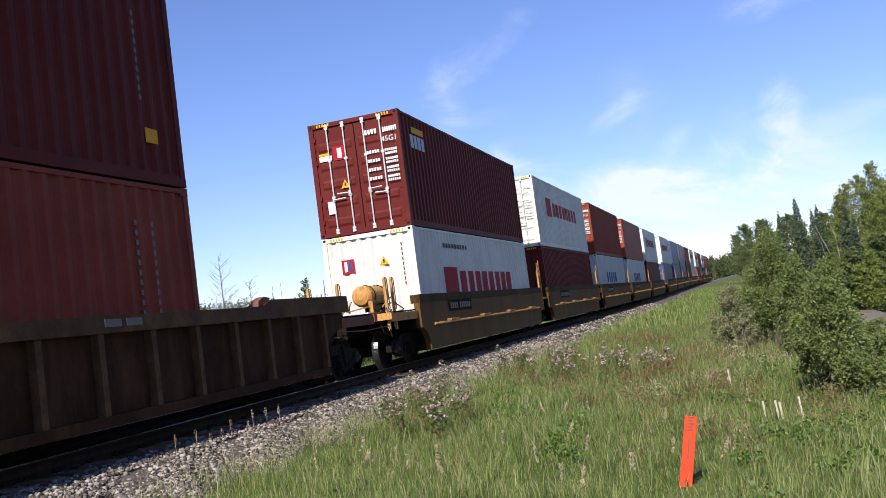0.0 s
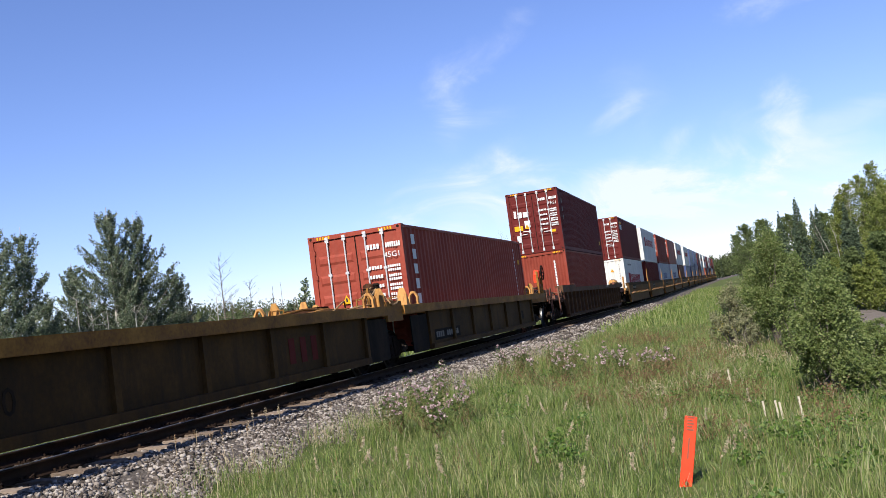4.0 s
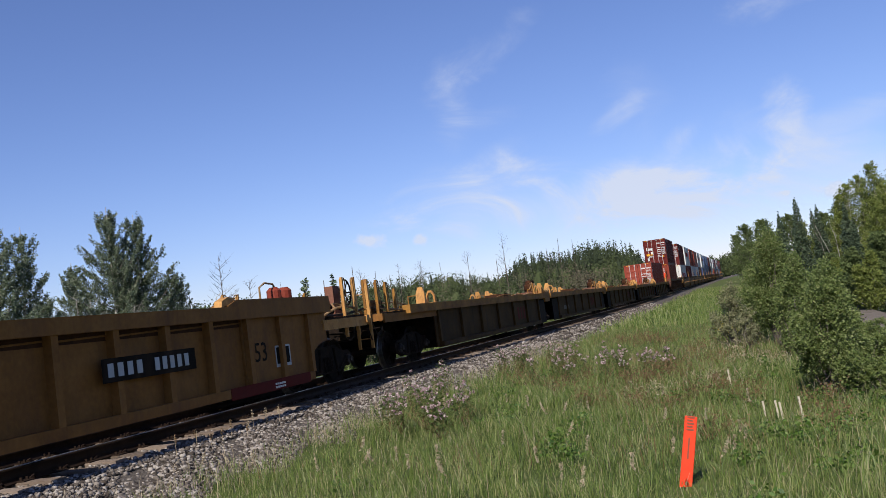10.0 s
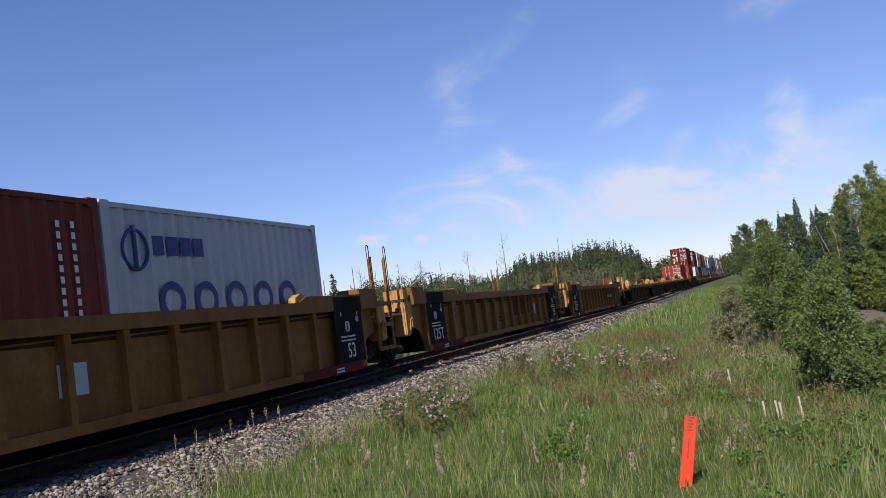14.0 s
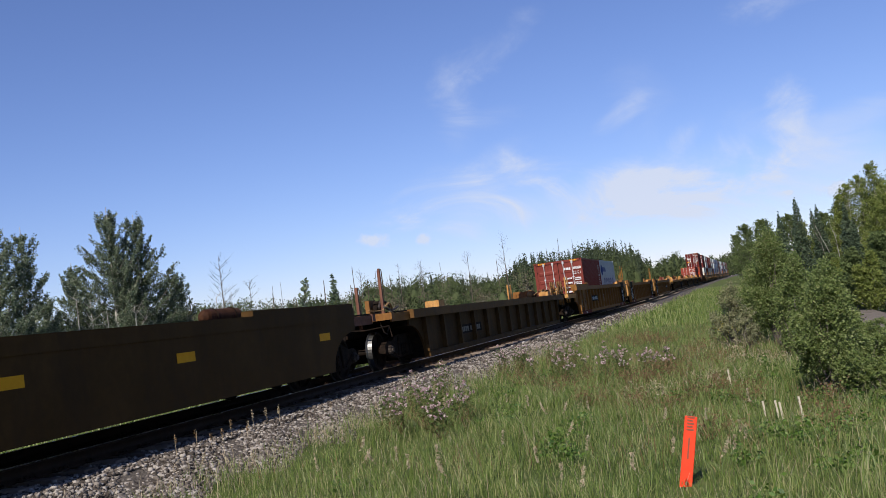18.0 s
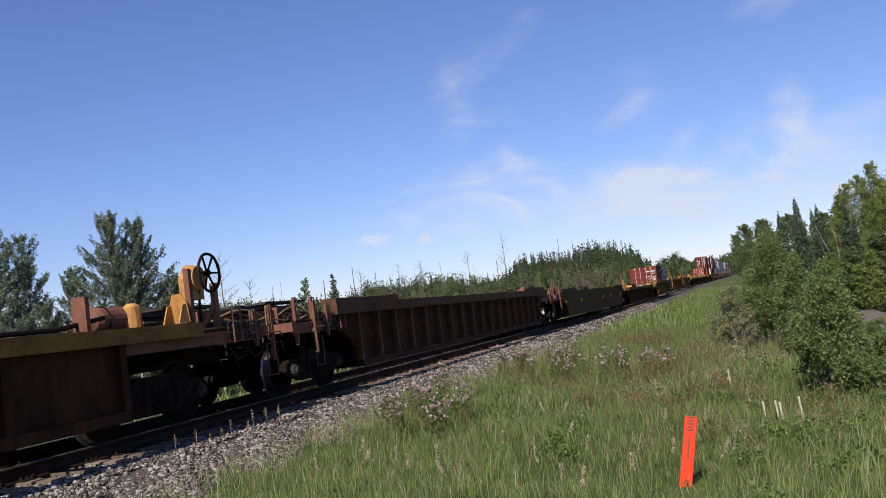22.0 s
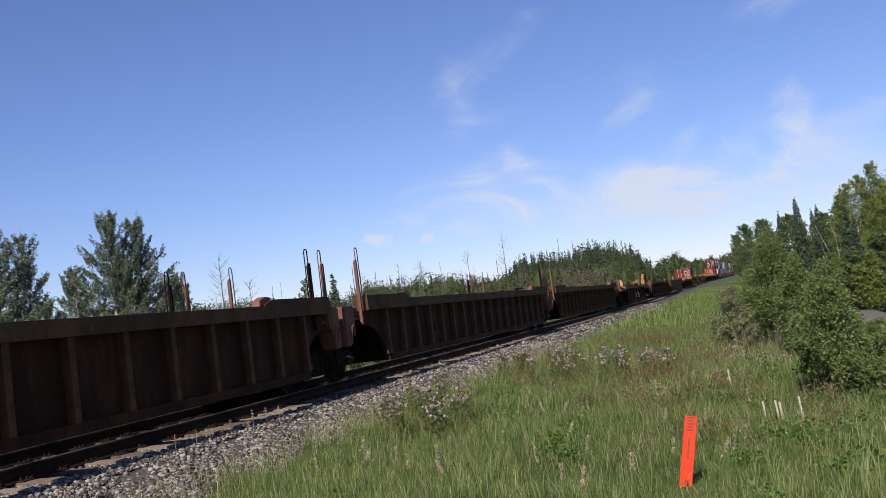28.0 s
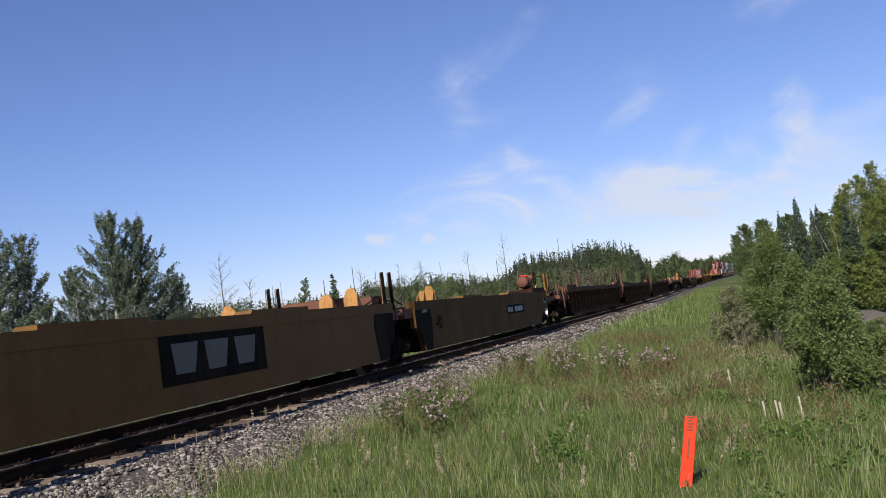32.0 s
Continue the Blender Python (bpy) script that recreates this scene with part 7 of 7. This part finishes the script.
def ballast_weeds():
    """Short dried stems with seed spikes that grow through the stones by the tie ends."""
    rng = np.random.default_rng(19)
    for y, d in ((10.3, 1.62), (10.45, 1.75), (10.8, 1.70), (11.1, 1.66), (11.2, 1.85), (11.45, 1.72), (11.8, 1.6), (12.0, 1.7), (12.3, 1.75), (13.6, 2.0), (16.8, 2.05), (17.4, 2.1), (9.6, 1.8)):
        x = course_x(y) + d
        t = thing("dry_weed", "short dried weed stem growing through the ballast", "weed", "dried weeds on the ballast")
        t.location = (x, y, -0.28 - 0.24 * (d - 1.55))
        h = rng.uniform(0.16, 0.30)
        part("stem", rod(fresh(), (0, 0, -0.03), (rng.normal() * 0.02, 0, h), 0.004, 0.003, 4), M["seed"], t)
        p = np.stack([rng.normal(size=40) * 0.008, rng.normal(size=40) * 0.008, h * rng.uniform(0.6, 1.06, 40)], 1)
        v, q = leaf_quads(p, 0.010, rng, 0, 2.6)
        o = new("seed_spike", quad_mesh("seed_spike", v, q, M["weed_brown" if rng.random() < 0.5 else "seed"]))
        o.parent = t


def weeds():
    """Thistles gone to seed, rusty docks, low broad-leaved weeds, one yellow-flowered weed."""
    rng = np.random.default_rng(9)
    stands = [(3.3, 20.8, 3), (3.5, 22.0, 3), (3.9, 23.0, 3), (4.5, 22.0, 3), (4.95, 18.0, 4), (5.3, 17.2, 2), (5.9, 18.8, 3), (6.9, 17.6, 3), (7.15, 18.0, 2), (3.7, 12.2, 4), (4.05, 12.5, 4), (4.4, 12.4, 4), (3.4, 16.6, 2), (5.9, 21.0, 2), (3.3, 14.6, 2), (6.3, 16.4, 2), (4.6, 20.0, 2)]
    for cx, cy, n in stands:
        for _ in range(n):
            x, y = cx + rng.normal() * 0.22, cy + rng.normal() * 0.35
            h = rng.uniform(0.44, 0.74)
            t = thing("thistle", "grey-green thistle with faded pinkish seed heads", "weed", "thistles in the grass")
            t.location = (x, y, ground_z(x, y))
            p, c = clumps(rng, 20, (0, 0, h * 0.5), (0.17, 0.17, h * 0.48), 0.040, 9, 0.2)
            v, q = leaf_quads(p, 0.019, rng, 0, 2.8)
            o = tagged(new("foliage", quad_mesh("foliage", v, q, M["thistle_leaf"])), kind="stuff")
            o.parent = t
            bm = fresh()
            limbs(bm, (0, 0, 0), c[:12], 0.0045, rng)
            tagged(part("stem", bm, M["weed_brown"], t), kind="stuff")
            up = c[c[:, 2] > h * 0.52][:10]
            pp = np.repeat(up + (0, 0, 0.05), 12, 0) + rng.normal(size=(12 * len(up), 3)) * 0.012
            v, q = leaf_quads(pp, 0.023, rng, 0, 1.4)
            o = tagged(new("blossom", quad_mesh("blossom", v, q, M["thistle"])), kind="stuff")
            o.parent = t
    for x, y in ((5.0, 28.5), (5.5, 29.5), (5.9, 28.0), (6.5, 26.5), (5.6, 26.5), (8.05, 14.6), (7.96, 10.4), (6.4, 25), (6.8, 13.6), (7.3, 13.1), (6.1, 14.0), (7.7, 14.2), (9.2, 10.2), (9.3, 12.4), (8.4, 13.6), (5.4, 15.4), (4.2, 18.0), (7.4, 21.0), (6.6, 15.6), (6.9, 17.2), (7.2, 17.8), (6.5, 16.6), (6.95, 15.9), (7.3, 16.5), (7.0, 19.2), (6.4, 20.5), (7.6, 23.0), (7.9, 18.6), (5.7, 17.0)):
        t = thing("dock_weed", "rusty brown dried weed in the grass", "weed", "dried weeds in the grass")
        t.location = (x, y, ground_z(x, y))
        p, c = clumps(rng, 26, (0, 0, 0.22), (0.42, 0.42, 0.16), 0.05, 10, 0.1)
        v, q = leaf_quads(p[p[:, 2] > 0.02], 0.014, rng, 0, 3.0)
        o = tagged(new("seed_spray", quad_mesh("seed_spray", v, q, M["weed_brown"])), kind="stuff")
        o.parent = t
        bm = fresh()
        limbs(bm, (0, 0, 0), c[:12], 0.004, rng)
        tagged(part("stem", bm, M["weed_brown"], t), kind="stuff")
    P = []
    for k in range(60):              # low broad-leaved plants, thickest on the shoulder of the slope
        x, y = (rng.uniform(8.3, 11.0), rng.uniform(6.5, 14)) if k < 34 else (rng.uniform(3.5, 9.0), rng.uniform(8, 20))
        p, c = clumps(rng, 9, (x, y, ground_z(x, y) + 0.10), (0.30, 0.30, 0.10), 0.05, 16, 0.2)
        P.append(p)
    v, q = leaf_quads(np.concatenate(P), 0.030, rng, 0.5, 1.5)
    tagged(new("leafy_weeds", quad_mesh("leafy_weeds", v, q, M["broad_weed"])), "low broad-leaved green weeds among the grass", "weeds", kind="stuff")
    P = []
    for x, y in ((8.5, 19.8), (8.9, 18.6), (8.2, 21.5), (7.0, 14.6), (8.0, 15.2)):
        p = np.stack([x + rng.normal(size=260) * 0.28, y + rng.normal(size=260) * 0.5, ground_z(x, y) + rng.uniform(0.08, 0.26, 260)], 1)
        P.append(p)
    v, q = leaf_quads(np.concatenate(P), 0.010, rng, 0, 7.0)
    tagged(new("dead_grass", quad_mesh("dead_grass", v, q, M["seed"])), "flattened pale dead grass in patches", "grass", kind="stuff")
    x, y = spot(-0.6, 27)
    t = thing("goldenrod", "clump of yellow-flowered weed by the bush", "weed")
    t.location = (x, y, ground_z(x, y))
    p, c = clumps(rng, 18, (0, 0, 0.3), (0.45, 0.4, 0.2), 0.06, 24, 0.2)
    v, q = leaf_quads(p, 0.05, rng, 0.3, 1.4)
    o = new("flowers", quad_mesh("flowers", v, q, M["weed_yellow"]))
    o.parent = t
    bm = fresh()
    limbs(bm, (0, 0, 0), c, 0.006, rng)
    tagged(part("stem", bm, M["grass"], t), kind="stuff")


PEGS = ((8.18, 14.9, 0.10), (8.57, 11.5, 0.06), (8.71, 11.6, 0.05), (8.96, 11.2, 0.09), (8.74, 11.1, 0.03))


def stakes():
    x, y = spot(-4.36, 8.15)
    s = thing("marker_stake", "leaning fluorescent orange survey stake in the grass", "stake")
    s.location = (x, y, ground_z(x, y))
    s.rotation_euler = (radians(-4), radians(12.5), 0)
    bm = prism(fresh(), [(-0.012, -0.1), (0.012, -0.1), (0.012, 0.60), (-0.012, 0.60)], -0.052, 0.052)
    bmesh.ops.bevel(bm, geom=bm.edges[:], offset=0.004, segments=1, affect="EDGES")
    part("board", bm, M["signal_orange"], s)
    bm = fresh()
    for i in range(5):
        box(bm, -0.03, 0.03 - 0.012 * (i % 2), -0.015, -0.0125, 0.48 + 0.026 * i, 0.494 + 0.026 * i)
    box(bm, -0.008, 0.004, -0.015, -0.0125, 0.24, 0.42)
    part("writing", bm, M["ink_rust"], s, "faded dark handwriting")
    for x, y, h in PEGS:
        p = thing("peg", "bleached wooden survey peg in the grass", "stake", "survey pegs")
        p.location, p.rotation_euler = (x, y, ground_z(x, y)), (0, radians(-5), 0.4)
        part("lath", box(fresh(), -0.011, 0.011, -0.005, 0.005, -0.1, h + 0.19), M["wood"], p)


def side_road():
    ys = lines((20, 140, 4))
    v = []
    for y in ys:
        xm = 14.6 + 0.012 * y
        for d in (-1.9, 0, 1.9):
            v.append((xm + d, y, ground_z(xm, y) + 0.10))
    i = np.array([(3 * j + k, 3 * j + k + 1, 3 * j + k + 4, 3 * j + k + 3) for j in range(len(ys) - 1) for k in (0, 1)])
    tagged(new("road", quad_mesh("road", np.array(v), i, M["road"])), "pale gravel track at the foot of the embankment", "road", kind="structure")


def cloud_sheet():
    """Thin cirrus and two small puffs, very far off; one soft veil of white on a clear sheet that drifts slowly."""
    D, f = 3600.0, 1619.63
    k = D / f                       # metres for one step of the sheet's own grid
    m = bpy.data.materials.new("thin_cloud")
    m.use_nodes = True
    nt = m.node_tree
    nt.nodes.remove(nt.nodes["Principled BSDF"])

    def node(kind, **kw):
        n = nt.nodes.new(kind)
        for key, v in kw.items():
            n.inputs[key].default_value = v
        return n

    def math_node(op, a, b=None, clamp=False):
        n = nt.nodes.new("ShaderNodeMath")
        n.operation, n.use_clamp = op, clamp
        for i, v in enumerate((a, b)):
            if v is None:
                continue
            if isinstance(v, (int, float)):
                n.inputs[i].default_value = v
            else:
                nt.links.new(v, n.inputs[i])
        return n.outputs[0]

    def remap(v, a, b, c, d):
        n = node("ShaderNodeMapRange")
        n.interpolation_type = "SMOOTHSTEP"
        for key, x in (("From Min", a), ("From Max", b), ("To Min", c), ("To Max", d)):
            n.inputs[key].default_value = x
        nt.links.new(v, n.inputs["Value"])
        return n.outputs[0]
    co = nt.nodes.new("ShaderNodeTexCoord")
    mp = node("ShaderNodeMapping", Scale=(1 / (100 * k), 1 / (100 * k), 1))
    nt.links.new(co.outputs["Object"], mp.inputs["Vector"])
    xyz = nt.nodes.new("ShaderNodeSeparateXYZ")
    nt.links.new(mp.outputs[0], xyz.inputs[0])
    X, Y = xyz.outputs[0], xyz.outputs[1]
    turned = node("ShaderNodeMapping", Rotation=(0, 0, radians(-38)), Scale=(0.42, 1.0, 1))
    nt.links.new(mp.outputs[0], turned.inputs["Vector"])
    wisps = node("ShaderNodeTexNoise", Scale=0.9, Detail=9.0, Roughness=0.62, Distortion=0.9)
    nt.links.new(turned.outputs[0], wisps.inputs["Vector"])
    wide = node("ShaderNodeTexNoise", Scale=0.33, Detail=4.0, Roughness=0.5)
    nt.links.new(mp.outputs[0], wide.inputs["Vector"])
    fibres = remap(wisps.outputs["Fac"], 0.36, 0.66, 0.35, 1.25)
    low = remap(Y, -0.6, 1.9, 1.0, 0.0)             # a thin haze towards the horizon
    right = remap(X, -1.5, 2.0, 0.15, 1.0)
    total = math_node("MULTIPLY", math_node("MULTIPLY", low, right), remap(wide.outputs["Fac"], 0.30, 0.65, 0.06, 0.14))
    ragged = math_node("MULTIPLY", math_node("SUBTRACT", wisps.outputs["Fac"], 0.5), 2.4)
    for x, y, rx, ry, turn, amount in (
            (0.55, 3.35, 0.95, 0.26, 42, 0.18), (0.1, 2.75, 0.36, 0.6, 0, 0.17), (0.4, 2.2, 0.7, 0.22, 12, 0.12), (0.15, 2.1, 0.3, 0.5, 0, 0.10),
            (0.72, 1.52, 0.75, 0.26, 32, 0.40), (0.6, 0.95, 1.3, 0.6, 12, 0.46), (2.0, 0.72, 2.6, 0.46, 6, 0.54), (3.75, 1.24, 1.5, 0.4, 10, 0.30), (3.2, 0.85, 2.3, 0.34, 5, 0.30),
            (3.02, 2.36, 0.55, 0.2, 38, 0.28), (3.4, 2.5, 0.5, 0.8, 0, 0.08), (4.05, 1.86, 0.55, 0.2, 50, 0.34), (5.97, 2.36, 0.36, 0.5, -12, 0.46), (5.4, 2.2, 0.5, 0.3, 0, 0.14),
            (4.98, 1.75, 0.34, 0.26, 0, 0.26), (6.9, 2.2, 1.3, 0.28, 22, 0.26), (6.6, 1.75, 0.9, 0.22, 12, 0.24), (5.75, 4.4, 0.7, 0.26, 18, 0.24),
            (6.2, 1.2, 1.7, 0.35, 12, 0.28), (4.6, 0.6, 1.6, 0.3, 8, 0.22)):
        loc = node("ShaderNodeMapping", Location=(-x, -y, 0))
        nt.links.new(mp.outputs[0], loc.inputs["Vector"])
        rot = node("ShaderNodeMapping", Rotation=(0, 0, radians(-turn)))
        nt.links.new(loc.outputs[0], rot.inputs["Vector"])
        scl = node("ShaderNodeMapping", Scale=(1 / rx, 1 / ry, 1))
        nt.links.new(rot.outputs[0], scl.inputs["Vector"])
        ln = nt.nodes.new("ShaderNodeVectorMath")
        ln.operation = "LENGTH"
        nt.links.new(scl.outputs[0], ln.inputs[0])
        veil = remap(math_node("SUBTRACT", ln.outputs["Value"], ragged), 0.1, 1.5, amount, 0.0)
        total = math_node("ADD", total, math_node("MULTIPLY", veil, fibres))
    for x, y, rx, ry, amount in ((-1.36, 0.13, 0.36, 0.15, 0.75), (-0.46, 0.14, 0.17, 0.14, 0.7), (7.0, 1.02, 0.55, 0.2, 0.6), (5.98, 0.98, 0.13, 0.06, 0.7)):
        loc = node("ShaderNodeMapping", Location=(-x / rx, -y / ry, 0), Scale=(1 / rx, 1 / ry, 1))
        nt.links.new(mp.outputs[0], loc.inputs["Vector"])
        ln = nt.nodes.new("ShaderNodeVectorMath")
        ln.operation = "LENGTH"
        nt.links.new(loc.outputs[0], ln.inputs[0])
        nz = node("ShaderNodeTexNoise", Scale=5.0, Detail=5.0)
        nt.links.new(mp.outputs[0], nz.inputs["Vector"])
        edge = math_node("ADD", ln.outputs["Value"], math_node("MULTIPLY", math_node("SUBTRACT", nz.outputs["Fac"], 0.5), 1.6))
        total = math_node("ADD", total, remap(edge, 0.25, 1.05, amount, 0.0))
    total = math_node("MINIMUM", total, 0.85)
    glow = node("ShaderNodeEmission", Color=(0.80, 0.86, 1.02, 1), Strength=0.67)
    clear = nt.nodes.new("ShaderNodeBsdfTransparent")
    mix = nt.nodes.new("ShaderNodeMixShader")
    nt.links.new(total, mix.inputs[0])
    nt.links.new(clear.outputs[0], mix.inputs[1])
    nt.links.new(glow.outputs[0], mix.inputs[2])
    nt.links.new(mix.outputs[0], nt.nodes["Material Output"].inputs["Surface"])
    v = np.array([(x * 100 * k, y * 100 * k, 0) for y in (-1.2, 5.6) for x in (-10.5, 9.5)])
    ob = new("cloud_bank", quad_mesh("cloud_bank", v, np.array([(0, 1, 3, 2)]), m))
    tagged(ob, "thin white wisps of cloud in a blue sky", "cloud", kind="structure")
    here = look(EYE, AIM, ROLL) @ Matrix.Translation((0, 0, -D))
    CLOUDS.append((ob, here, here @ Matrix.Translation((22 * k, 3 * k, 0))))


CLOUDS = []
cloud_sheet()
plant()
sow()
seed_heads()
ballast_weeds()
weeds()
stakes()
side_road()


# ---- what moves ----
def motions():
    """The whole train rolls away along the line at a steady speed; every wheelset turns with it."""
    for ob, u, length, local in MOVING:
        walk(ob, [(t, on_line(u + SPEED * t, length) @ local) for t in range(0, 33, 2)])
    for ob, a, b in CLOUDS:
        walk(ob, [(0, a), (32, b)])
    for w in WHEELS:
        at = w.location.copy()
        walk(w, [(i / FPS, Matrix.Translation(at) @ Matrix.Rotation(-SPEED / 0.42 * i / FPS, 4, "X")) for i in range(0, 961)])


motions()
